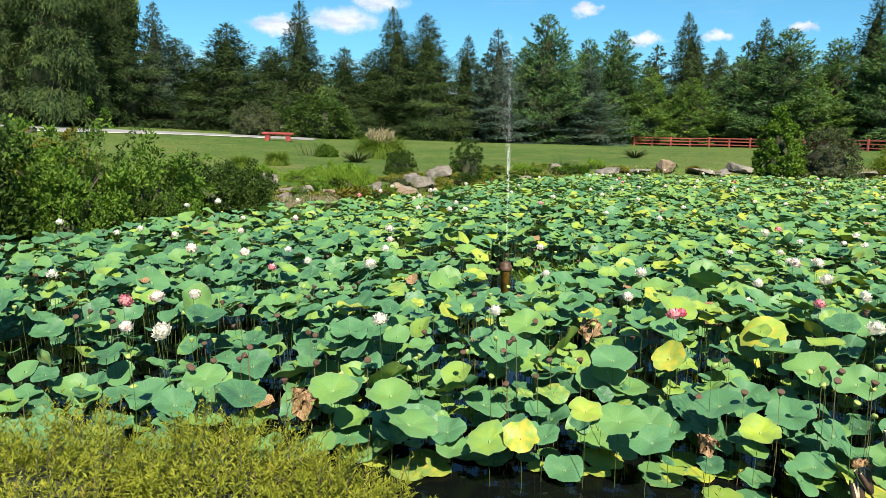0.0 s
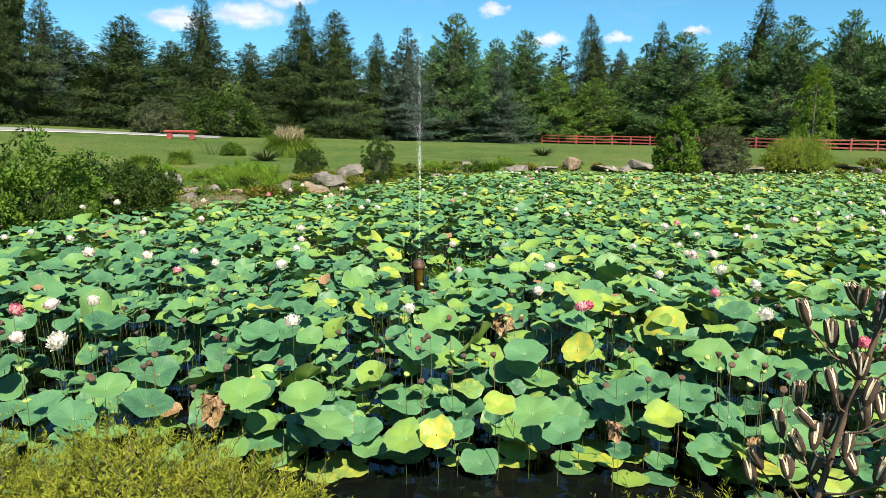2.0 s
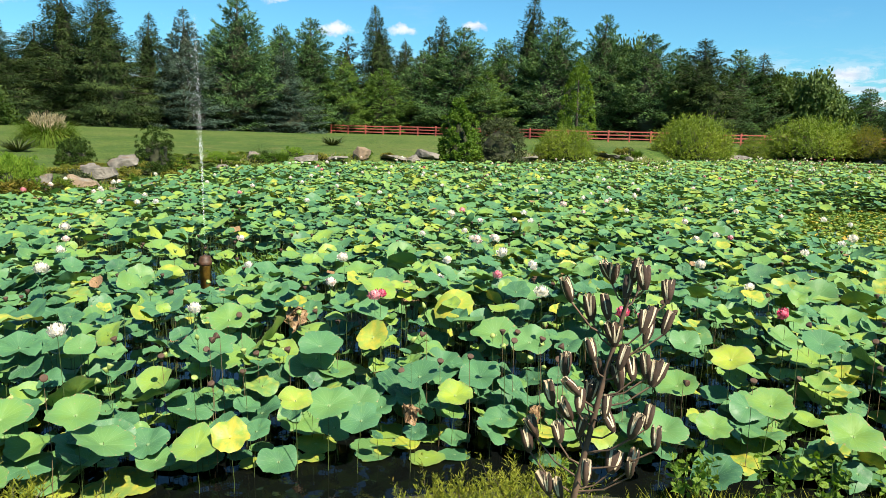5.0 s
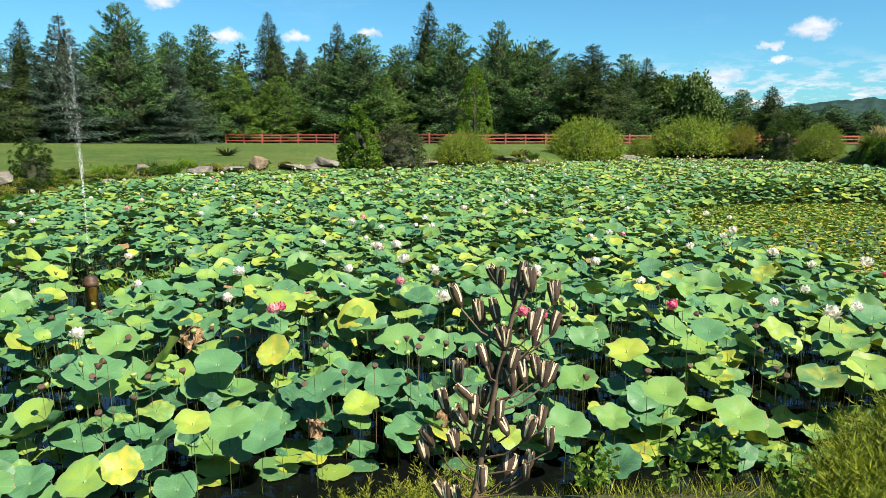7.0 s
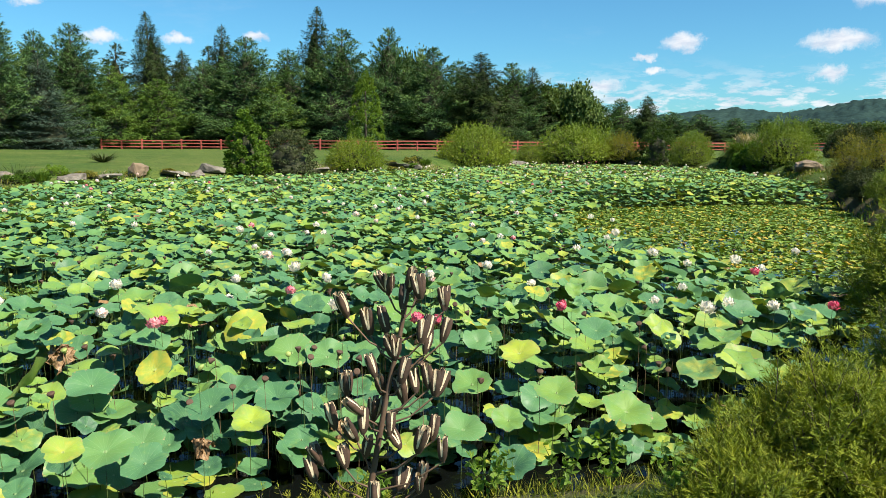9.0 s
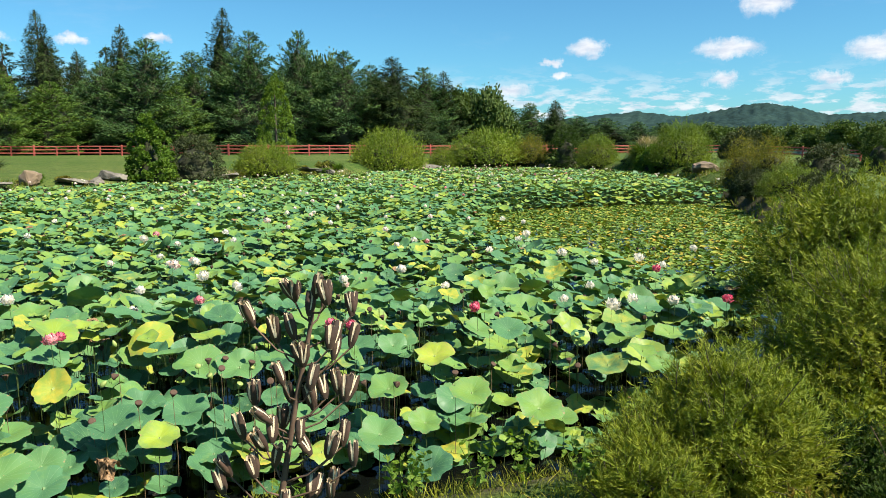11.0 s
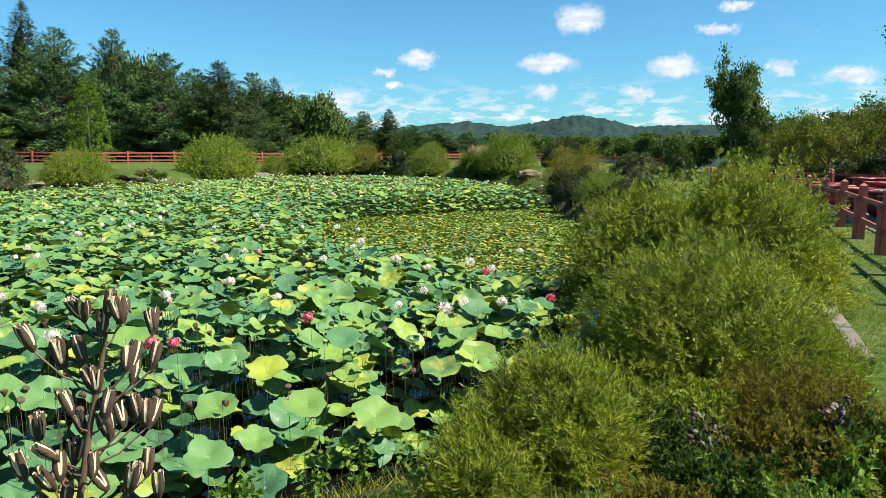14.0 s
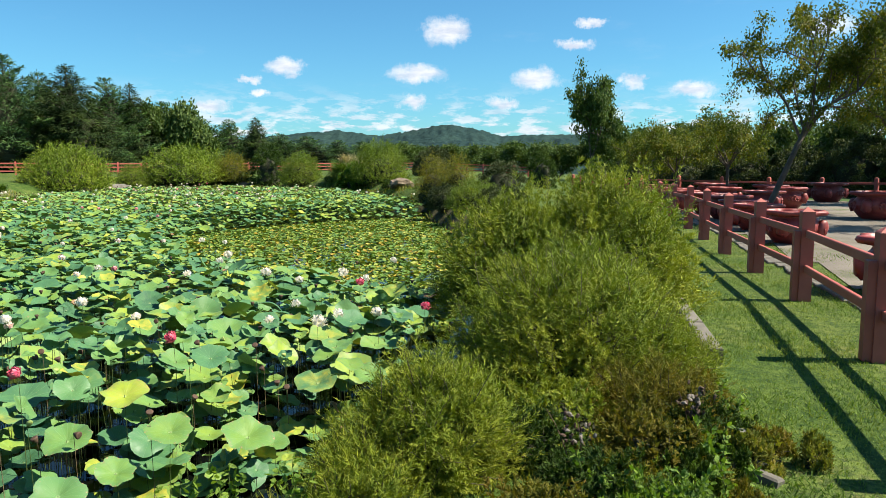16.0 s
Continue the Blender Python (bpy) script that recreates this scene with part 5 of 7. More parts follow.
# ---- rocks ----
def rock_mesh(seed, w, deep, h, m):
    """A broken slab: the hull of a few corners, its edges worn and its faces split in ledges."""
    r = np.random.default_rng(seed)
    bm = bmesh.new()
    for k in range(15):
        a, up_ = k * 2.4 + r.normal() * 0.3, r.random()
        g = (0.82 + 0.25 * r.random()) * (1.0 - 0.35 * up_ * r.random())
        bm.verts.new((math.cos(a) * g * w / 2, math.sin(a) * g * deep / 2, (up_ ** 0.6 * (1 + 0.2 * math.cos(a + seed)) - 0.25) * h))
    hull = bmesh.ops.convex_hull(bm, input=bm.verts[:])
    bmesh.ops.delete(bm, geom=[g for g in hull["geom_interior"] if isinstance(g, bmesh.types.BMVert)], context="VERTS")
    bmesh.ops.dissolve_limit(bm, angle_limit=0.3, verts=bm.verts[:], edges=bm.edges[:])
    bmesh.ops.bevel(bm, geom=bm.edges[:], offset=min(w, h) * 0.05, segments=1, affect="EDGES")
    bmesh.ops.triangulate(bm, faces=bm.faces[:])
    bmesh.ops.subdivide_edges(bm, edges=bm.edges[:], cuts=1)
    bmesh.ops.triangulate(bm, faces=bm.faces[:])
    for v in bm.verts:
        q = v.co / w
        v.co += Vector((noise.noise(q * 4 + Vector((seed, 0, 0))), noise.noise(q * 4 + Vector((0, seed, 0))), noise.noise(q * 5 + Vector((0, 0, seed))))) * w * 0.035
        v.co.z = v.co.z * 0.6 + round(v.co.z / (h * 0.3)) * h * 0.3 * 0.4
    me = bpy.data.meshes.new("rock")
    bm.to_mesh(me)
    bm.free()
    me.materials.append(m)
    return me


# bearing, distance, width, height, tan or grey
ROCKS = [(-1.9, 24.9, 1.15, 0.62, 0), (-3.1, 22.7, 0.85, 0.58, 1), (-0.3, 27.6, 1.05, 0.48, 0), (1.3, 25.6, 0.62, 0.30, 0), (-5.8, 22.1, 0.68, 0.42, 0), (-11.6, 20.2, 0.95, 0.36, 0), (-9.9, 20.6, 0.9, 0.3, 1), (-13.8, 23.8, 0.62, 0.48, 0), (9.0, 32.7, 0.56, 0.46, 0), (13.0, 34.3, 1.15, 0.40, 0), (15.3, 35.7, 1.2, 0.32, 0),
         (17.4, 36.5, 0.92, 0.68, 1), (19.9, 36.9, 1.4, 0.26, 0), (22.6, 37.8, 1.4, 0.46, 0), (21.4, 36.9, 0.8, 0.36, 0), (6.6, 30.2, 0.6, 0.3, 0), (4.2, 28.8, 0.6, 0.25, 0), (3.0, 27.0, 0.6, 0.25, 1), (-0.9, 23.6, 0.6, 0.34, 1), (0.4, 24.8, 0.5, 0.3, 0), (-4.3, 22.3, 0.5, 0.3, 0), (-2.6, 25.4, 0.7, 0.4, 0), (-7.4, 20.6, 0.45, 0.25, 0), (-12.8, 19.4, 0.5, 0.3, 0), (-16.8, 15.6, 0.6, 0.4, 0),
         (36.9, 45.5, 1.5, 0.42, 0), (46.6, 58, 2.4, 0.7, 0), (55.6, 60.5, 1.3, 0.6, 1), (67.6, 42.0, 1.5, 0.8, 1), (30.6, 41.4, 1.4, 0.4, 0), (38.4, 46.5, 0.7, 0.3, 0)]
for i, (az, d, wide, high, tan) in enumerate(ROCKS):
    x, y = at(az, d)
    thing("rock", "pale weathered slab of rock on the pond's bank" if not tan else "tan sandstone boulder on the pond's bank", "rock", pose(x, y, max(gz(x, y), 0.0) - 0.02, 0, 0, -az + (i * 29) % 40 - 20), "rocks along the bank", data=rock_mesh(i + 3, wide * 1.15, wide * 0.8, high * 1.1, M_ROCKTAN if tan else M_ROCK))


# ---- red fences ----
def fence(name, label, path, post, rails, high=1.15, spacing=2.4, alternate=False, deep=0.095):
    """Posts with pointed tops along a bent line, square rails between them, a cleat where rails meet the post."""
    ob = thing(name, label, "fence", pose(*path[0], gz(*path[0])))
    inv = ob.matrix_basis.inverted()
    pts = [np.array(p, float) for p in path]
    places = []
    for a, b in zip(pts, pts[1:]):
        n = max(1, round(np.linalg.norm(b - a) / spacing))
        places += [a + (b - a) * k / n for k in range(n)]
    places.append(pts[-1])
    tall = Bag().add(*block(post, post, high + 0.25, 0.012, 0.05)).mesh("post", M_RED, False)
    short = Bag().add(*block(post * 0.85, post * 0.85, high * 0.82 + 0.25, 0.012, 0.0)).mesh("post", M_RED, False)
    cleat = Bag().add(*block(post * 0.75, post * 0.5, high * 0.78, 0.008)).mesh("cleat", M_RED, False)
    for k, p in enumerate(places):
        q = places[min(k + 1, len(places) - 1)] - places[max(k - 1, 0)]
        turn = math.degrees(math.atan2(q[1], q[0]))
        z = gz(*p)
        m = pose(p[0], p[1], z - 0.25, 0, 0, turn)
        po = part("post", short if alternate and k % 2 else tall, ob, "", inv @ m)
        if not alternate:
            c = part("cleat", cleat, po, "", pose(0, post * 0.74, 0.25))
        if k + 1 < len(places):
            p2 = places[k + 1]
            for h in rails:
                a, b = Vector((p[0], p[1], z + h)), Vector((p2[0], p2[1], gz(*p2) + h))
                d = (b - a)
                rot = d.to_track_quat("X", "Z").to_matrix().to_4x4()
                v, f = block(d.length, 0.05, deep, 0.008)
                part("rail", Bag().add(v, f).mesh("rail", M_RED, False), ob, "", inv @ (Matrix.Translation((a + b) / 2 - Vector((0, 0, 0.047))) @ rot))
    return ob


fence("red_fence", "red-stained post and rail fence beside the mown path", [(4.6, -1.80), (7.19, -1.62), (10.07, -1.41), (12.47, -1.08), (14.89, -0.73), (17.6, -0.4), (20.5, -0.05), (25.0, 0.9), (30.0, 2.4), (38.0, 5.4)], 0.15, (0.42, 0.86), 1.15, 2.6)
fence("red_fence", "long red post and rail fence across the far lawn", [at(14.9, 104), at(19, 101), at(23.2, 97), at(32.1, 87), at(40, 86), at(48, 88), at(55.7, 92), at(62, 98), at(69, 100), at(75.5, 98), at(79, 92)], 0.17, (0.32, 0.74, 1.12), 1.3, 2.5, True, 0.13)
fence("red_fence", "dark red fence behind the planters", [(46, 7.0), (42, 0.5), (38, -6), (33, -14)], 0.15, (0.42, 0.86), 1.1, 2.6)


# ---- road, bench, yard ----
def band(az0, az1, r0, r1, step=1.5):
    a = np.arange(az0, az1 + 0.01, step)
    return [at(k, np.interp(k, [az0, az1], [r0[0], r0[1]])) for k in a] + [at(k, np.interp(k, [az0, az1], [r1[0], r1[1]])) for k in a[::-1]]


draped("road", band(-48, -10.5, (56.5, 57.5), (64.5, 62.5)), M_ROAD, "pale concrete drive across the lawn", "road", 0.03, 0.5)
draped("trim_road_edge", band(-48, -13.5, (56.0, 57), (57.0, 57.7)), M_EDGEWHITE, "white edge of the drive", "road edge", 0.05, 0.3)
draped("pavement_yard", [(8, -3.0), (13, -2.4), (18, -1.7), (24, -0.6), (31, 0.6), (37, 2.0), (40, -4), (34, -11), (24, -13), (12, -9), (8, -6)], M_GRAVEL, "trodden gravel and brick yard with fallen leaves", "yard", 0.014, 0.4)

bx, by = at(-13.1, 54)
bench = thing("bench", "low red-painted bench on the lawn beside the drive", "bench", pose(bx, by, gz(bx, by), 0, 0, 8))
part("seat", Bag().add(*block(2.25, 0.6, 0.18, 0.04)).mesh("seat", M_POTRED, False), bench, "", pose(0, 0, 0.44))
for s in (-0.72, 0.72):
    part("leg", Bag().add(*block(0.34, 0.46, 0.48, 0.03)).mesh("leg", M_POTRED, False), bench, "", pose(s * 1.12, 0, -0.02, 0, -14 if s > 0 else 14))
px, py = at(-30.6, 54)
thing("stone_planter", "low grey stone ring planter beside the drive", "planter", pose(px, py, gz(px, py) - 0.05), data=Bag().add(*lathe([(0.0, 0.0), (0.85, 0.0), (0.9, 0.32), (0.75, 0.34), (0.7, 0.2), (0.0, 0.18)], 20)).mesh("stone_planter", M_TIMBER, False))


def planter_meshes():
    body = Bag().add(*lathe([(0.0, 0.0), (0.55, 0.0), (0.66, 0.06), (0.86, 0.26), (0.95, 0.46), (0.92, 0.60), (0.80, 0.72), (0.76, 0.78), (0.84, 0.84)], 32))
    rim = Bag().add(*lathe([(0.82, 0.80), (1.02, 0.83), (1.07, 0.88), (1.04, 0.94), (0.90, 0.95), (0.86, 0.88), (0.80, 0.80)], 64, 8, 0.06))
    boss = Bag()
    v, f = blob(4, 0.24, 0.19, 0.24, 0.4, 2)
    boss.add(v, f)
    for k in range(5):
        a = TAU * k / 5
        boss.add(*tube([(math.cos(a) * 0.12, -0.03, math.sin(a) * 0.12), (math.cos(a) * 0.24, 0.0, math.sin(a) * 0.2)], [0.05, 0.025], 5))
    ring = Bag()
    a = np.linspace(0, TAU, 17)
    ring.add(*tube(np.stack([np.cos(a) * 0.11, np.full(17, -0.12), np.sin(a) * 0.11 - 0.05], -1), 0.02, 6, False))
    swirl = Bag()
    for k in range(3):
        s = np.linspace(0, 4.5, 14)
        rr = 0.15 * (1 - s / 6.5)
        swirl.add(*tube(np.stack([np.cos(s + k) * rr + (k - 1) * 0.2, np.full(14, -0.02), np.sin(s + k) * rr], -1), 0.05, 5))
    soil = Bag().add(*lathe([(0.0, 0.84), (0.5, 0.83), (0.86, 0.80)], 24))
    return [b.mesh(n, m) for b, n, m in ((body, "body", M_POTRED), (rim, "rim", M_POTRED), (boss, "boss", M_POTRED), (ring, "ring", M_POTRED), (swirl, "relief", M_POTRED), (soil, "soil", M_SOIL))]


# a row of flat paving stones along the yard's edge
strip = tagged(new("pavement_edge_strip"), "row of pale flat paving stones along the yard", "paving", kind="structure")
r = np.random.default_rng(5)
SLABS = [Bag().add(*block(0.40 + 0.06 * k, 0.24 + 0.03 * (k % 2), 0.06, 0.012)).mesh("paving_stone", M_TIMBER if k % 2 else M_ROCK, False) for k in range(4)]
for k in range(34):
    x = 7.4 + k * 0.5
    y = np.interp(x, [7.19, 10.07, 12.47, 14.89, 17.6, 20.5, 25.0], [-1.62, -1.41, -1.08, -0.73, -0.4, -0.05, 0.9]) - 0.62 + r.normal() * 0.03
    part("paving_stone", SLABS[k % 4], strip, "", pose(x, y, gz(x, y) - 0.02, r.normal() * 1.5, r.normal() * 1.5, 7 + r.normal() * 5))


POT = planter_meshes()


def planter(x, y, s, turn):
    ob = thing("planter", "large red-painted cauldron planter with ring handles", "planter", pose(x, y, gz(x, y) + 0.0, 0, 0, turn) @ Matrix.Diagonal((s, s, s * 1.25, 1)), "planters in the yard")
    part("body", POT[0], ob)
    part("rim", POT[1], ob)
    part("soil", POT[5], ob, "dark potting soil")
    for k in range(4):
        a = TAU * (k + 0.5) / 4
        b = part("boss", POT[2], ob, "", pose(math.cos(a) * 0.95, math.sin(a) * 0.95, 0.46, 0, 0, math.degrees(a) + 90))
        part("ring", POT[3], b)
        a += TAU / 8
        part("relief", POT[4], ob, "", pose(math.cos(a) * 0.90, math.sin(a) * 0.90, 0.45, 0, 0, math.degrees(a) + 90))


for x, y, s, turn in ((17.4, -2.2, 0.62, 20), (10.9, -2.85, 0.66, 50), (24.4, -1.2, 0.66, 0), (20.6, -1.75, 0.6, 70), (29.4, 0.25, 0.64, 30), (26.0, -5.7, 0.75, 10), (22.4, -1.5, 0.62, 25), (26.8, -0.7, 0.64, 60), (31.6, 0.7, 0.66, 5), (33.5, 1.2, 0.66, 45), (30.5, -3.6, 0.7, 15), (34.0, -3.4, 0.7, 60), (36.5, 1.2, 0.66, 20), (32.4, -1.4, 0.66, 35),
                      (28.4, -2.6, 0.66, 80), (36.5, -6.0, 0.75, 40), (33.0, -8.5, 0.75, 5), (38.5, -1.0, 0.7, 50), (36.0, -1.4, 0.7, 10)):
    planter(x, y, s, turn)

# timber edge of the bank beside the mown strip
for a, b in (((6.6, -0.24), (7.6, -0.10)), ((7.62, -0.10), (9.3, 0.16)), ((9.32, 0.16), (11.4, 0.52))):
    d = Vector((b[0] - a[0], b[1] - a[1], 0))
    thing("timber_edging", "weathered grey timber edging along the bank", "edging", Matrix.Translation(((a[0] + b[0]) / 2, (a[1] + b[1]) / 2, gz((a[0] + b[0]) / 2, (a[1] + b[1]) / 2) - 0.06)) @ d.to_track_quat("X", "Z").to_matrix().to_4x4(), "timber edging", data=Bag().add(*block(d.length, 0.16, 0.22, 0.015)).mesh("timber_edging", M_TIMBER, False))

# orchard trees in the yard
O_BIG = broad_mesh("orchard_big", 31, 5.6, 2.1, M_ORCHARD, 0.075, 250, 80, 0.36, (1.5, -0.1), 0.30, 0.085)
O_SMALL = broad_mesh("orchard_small", 37, 3.6, 1.5, M_ORCHARD, 0.080, 150, 56, 0.36, (0.2, 0.1), 0.32, 0.06)
for x, y, s, turn, me in ((23.9, -1.95, 1.12, -84, O_BIG), (31.5, 0.4, 1.0, 40, O_SMALL), (35.5, 1.8, 1.0, 130, O_SMALL), (39.0, 2.6, 1.05, 220, O_SMALL), (35.0, -1.6, 1.2, 300, O_SMALL), (27.5, -7.6, 1.1, 100, O_BIG), (24.0, -6.2, 1.15, 200, O_BIG), (41.0, -2.0, 1.2, 10, O_SMALL)):
    plant("orchard_tree", "leaning orchard tree with yellowing leaves", "tree", me, x, y, turn, (s, s, s), "orchard trees in the yard", 0.1, ("trunk", "crown"))

# ---- lotus ----
DISC_KINDS = (-0.14, 0.10, 0.28, 0.45, 0.72, 0.45, 1.1)


def lotus_disc(seed, n, rings, wave=0.10, cup=0.16, fold=0.0):
    """A round leaf of radius 1: hollow in the middle, its rim in soft waves, sometimes notched or folded."""
    r = np.random.default_rng(seed)
    ang = np.arange(n) * TAU / n
    k1, k2, k3 = r.integers(2, 5), r.integers(3, 7), r.integers(6, 10)
    p1, p2, p3 = r.random(3) * TAU
    rim = 1 + 0.06 * np.sin(ang * k1 + p1) + 0.04 * np.sin(ang * k3 + p2)
    rim = rim * (1 - 0.16 * np.exp(-((np.angle(np.exp(1j * (ang - p3)))) / 0.10) ** 2))
    if n > 20:
        rim = rim * (1 + 0.016 * r.normal(size=n) - 0.09 * (r.random(n) < 0.05))
    v, d = [(0, 0, -cup)], [(0, 0, 0)]
    for q in rings:
        wv = wave * q ** 2 * (np.sin(ang * k1 + p2) + 0.6 * np.sin(ang * k2 + p1))
        x, y = np.cos(ang) * rim * q, np.sin(ang) * rim * q
        z = -cup * (1 - q) ** 1.5 + wv + 0.05 * q ** 3 - 0.10 * q ** 4 * (0.5 + 0.5 * np.sin(ang + p3)) - fold * np.abs(x) ** 1.6
        v += list(zip(x, y, z))
        d += list(zip(np.cos(ang) * q, np.sin(ang) * q, 0 * q + ang * 0))
    f = [(0, 1 + k, 1 + (k + 1) % n) for k in range(n)]
    for q in range(len(rings) - 1):
        a = 1 + q * n
        for k in range(n):
            k2_ = (k + 1) % n
            f += [(a + k, a + n + k, a + k2_), (a + k2_, a + n + k, a + n + k2_)]
    return np.array(v, float), np.array(f), np.array(d, float)


def turned(nx, ny, spin):
    """Rotations that tilt z towards (nx, ny, 1) after a spin about z, for many at once."""
    z = unit(np.stack([nx, ny, np.ones_like(nx)], -1))
    x = unit(np.cross(np.array([0.0, 1.0, 0.0]), z))
    y = np.cross(z, x)
    c, s = np.cos(spin)[:, None], np.sin(spin)[:, None]
    return np.stack([x * c + y * s, -x * s + y * c, z], -1)


def scatter(n, lo, hi):
    return rng.uniform(lo[0], hi[0], n), rng.uniform(lo[1], hi[1], n)


FOUNTAIN = (0.93, 10.07)
X, Y = scatter(128000, POND.min(0), POND.max(0))
inside = edge_distance(POND, X, Y) < -0.28
X, Y = X[inside], Y[inside]
shore = -edge_distance(POND, X, Y)
lily = -edge_distance(LILIES, X, Y)
dist = np.hypot(X, Y)
front = (np.hypot(X - 1.5, Y - 1.0) < 12) & (Y < 6.4) & (X < 5.2)
gap = np.where(front & (shore < 0.30), 0.0, 1.0)
keep = (rng.random(len(X)) < gap) & (lily < 0.15) & (np.hypot(X - FOUNTAIN[0], Y - FOUNTAIN[1]) > 0.35)
thin_ = np.where(np.hypot(X - FOUNTAIN[0] + 0.6, Y - FOUNTAIN[1]) < 1.3, 0.45, 1.0)
want = np.interp(dist, [4, 8, 14, 25, 50], [0.97, 0.97, 0.92, 0.72, 0.52]) * thin_ * np.where(dist < 9, np.interp(X, [-4, -1], [0.74, 1.0]), 1.0)
clump = np.array([noise.noise(Vector((x * 0.95, y * 0.95, 7.0))) for x, y in zip(X, Y)])
keep &= rng.random(len(X)) < want * (1 - 0.62 * smooth01((clump - 0.10) / 0.22) * np.interp(dist, [5, 10, 18], [1.0, 0.8, 0.25]) * np.interp(X, [0.5, 2.5], [1.15, 0.45]))      # dark gaps between the clumps
X, Y, shore, dist, front, lily = X[keep], Y[keep], shore[keep], dist[keep], front[keep], lily[keep]
N = len(X)
size = rng.choice([0.5, 0.78, 1.0, 1.28], N, p=(0.20, 0.30, 0.30, 0.20)) * rng.uniform(0.105, 0.165, N) * np.interp(dist, [4, 7, 14, 24, 40], [0.90, 0.88, 0.86, 0.94, 1.06])
ripe = smooth01((shore - 0.7) / 1.5)
Z = np.where(front, 0.04 + (0.22 + 0.60 * ripe) * rng.random(N) ** 0.9 + 0.08 * ripe, np.where(rng.random(N) < 0.72, 0.52 + 0.30 * rng.random(N), 0.10 + 0.42 * rng.random(N)))
Z = Z + 0.06 * np.sin(X * 0.9 + 2) * np.sin(Y * 0.7)
view = (np.abs(X - Y * FOUNTAIN[0] / FOUNTAIN[1]) < 0.30) & (Y > 7.4) & (Y < FOUNTAIN[1])   # the leaves stand low before the fountain
Z = np.where(lily > -1.1, Z * np.interp(lily, [-1.1, 0.1], [1.0, 0.30]), Z)
Z = np.where(view, 0.22 * rng.random(N), Z)
lane = np.degrees(np.arctan2(X, Y))
Z = np.where((lane > 6.2) & (lane < 12) & (dist > 8.2) & (dist < 11.2), 0.06 + 0.34 * rng.random(N), Z)
Z = np.maximum(Z, 0.03)
flatness = np.where(Z < 0.1, 0.05, 1.0)
sway = np.where(rng.random(N) < 0.17, 0.60, 0.23) * np.interp(dist, [8, 20], [1.0, 0.72])
NX, NY = rng.normal(size=N) * sway * flatness, (rng.normal(size=N) * sway - np.interp(dist, [4, 8, 16], [0.22, 0.14, 0.08])) * flatness
SPIN = rng.random(N) * TAU
patch_ = np.array([noise.noise(Vector((x * 0.28, y * 0.28, 2.0))) for x, y in zip(X, Y)])
AGE = np.clip(rng.random(N) ** 7 * 0.62 + 0.16 * patch_ + 0.07 * smooth01((dist - 9) / 16) + 0.12 * smooth01((X - 1.5) / 5) * (1 - 0.7 * smooth01((dist - 8) / 8)) - 0.20 * smooth01((0.8 - X) / 3) * smooth01((14 - dist) / 4) + 0.14 * smooth01((X - 18) / 6) + 0.14 * smooth01((X - 0.8) / 1.2) * (dist < 6.5), -0.3, 1)
AGE = np.where(rng.random(N) < 0.008, 1.05, AGE)
size = np.where(AGE > 1, size * 0.62, size)
# leaves that stand out: x, y, height, radius, sort
MARKED = [(0.5, 5.24, 0.72, 0.2, 0), (-0.18, 4.4, 0.45, 0.18, 0), (-0.73, 4.59, 0.6, 0.17, 0), (-0.33, 4.51, 0.6, 0.16, 0), (-1.72, 4.39, 0.55, 0.14, 1), (-1.66, 4.77, 0.6, 0.15, 0), (-1.3, 4.46, 0.6, 0.16, 0), (1.29, 5.07, 0.7, 0.17, 0),
          (1.18, 4.39, 0.5, 0.17, 1), (1.37, 4.29, 0.4, 0.15, 2), (0.96, 4.4, 0.55, 0.12, 3), (0.53, 4.31, 0.4, 0.12, 4), (0.71, 4.46, 0.35, 0.11, 2), (0.86, 4.49, 0.1, 0.14, 1), (1.9, 4.58, 0.55, 0.17, 0), (2.71, 4.92, 0.7, 0.2, 0), (2.9, 4.69, 0.68, 0.18, 0)]
MARKED += [(1.7, 4.2, 0.45, 0.09, 6), (1.72, 5.12, 0.7, 0.14, 4), (1.24, 5.61, 0.8, 0.13, 6), (0.7, 5.66, 0.8, 0.17, 0), (-0.88, 4.43, 0.6, 0.13, 6), (-2.38, 4.04, 0.5, 0.15, 0), (2.1, 4.37, 0.45, 0.14, 2), (2.38, 4.55, 0.5, 0.17, 0), (-0.55, 4.77, 0.08, 0.14, 0), (0.33, 4.38, 0.35, 0.16, 1)]
MARKED += [(5.07, 2.77, 0.6, 0.18, 3), (4.24, 2.85, 0.45, 0.18, 0), (3.21, 2.98, 0.3, 0.16, 0), (4.79, 3.56, 0.8, 0.15, 0), (4.62, 3.75, 0.8, 0.14, 0), (3.48, 3.66, 0.6, 0.15, 1), (3.55, 3.35, 0.4, 0.13, 0), (3.82, 3.15, 0.6, 0.15, 0), (3.12, 3.35, 0.45, 0.15, 0), (5.36, 2.44, 0.6, 0.14, 2), (4.07, 3.75, 0.7, 0.16, 3)]
for mx_, my_, mz_, mr_, _ in MARKED:
    # nothing taller crowds a marked leaf on the side of the near bank
    t = np.hypot(X - mx_ * 0.97, Y - my_ * 0.97)
    ok = (t > mr_ * 1.3) | (Z < mz_ - 0.22)
    X, Y, Z, size, NX, NY, SPIN, AGE, shore, dist = (k[ok] for k in (X, Y, Z, size, NX, NY, SPIN, AGE, shore, dist))
N = len(X)

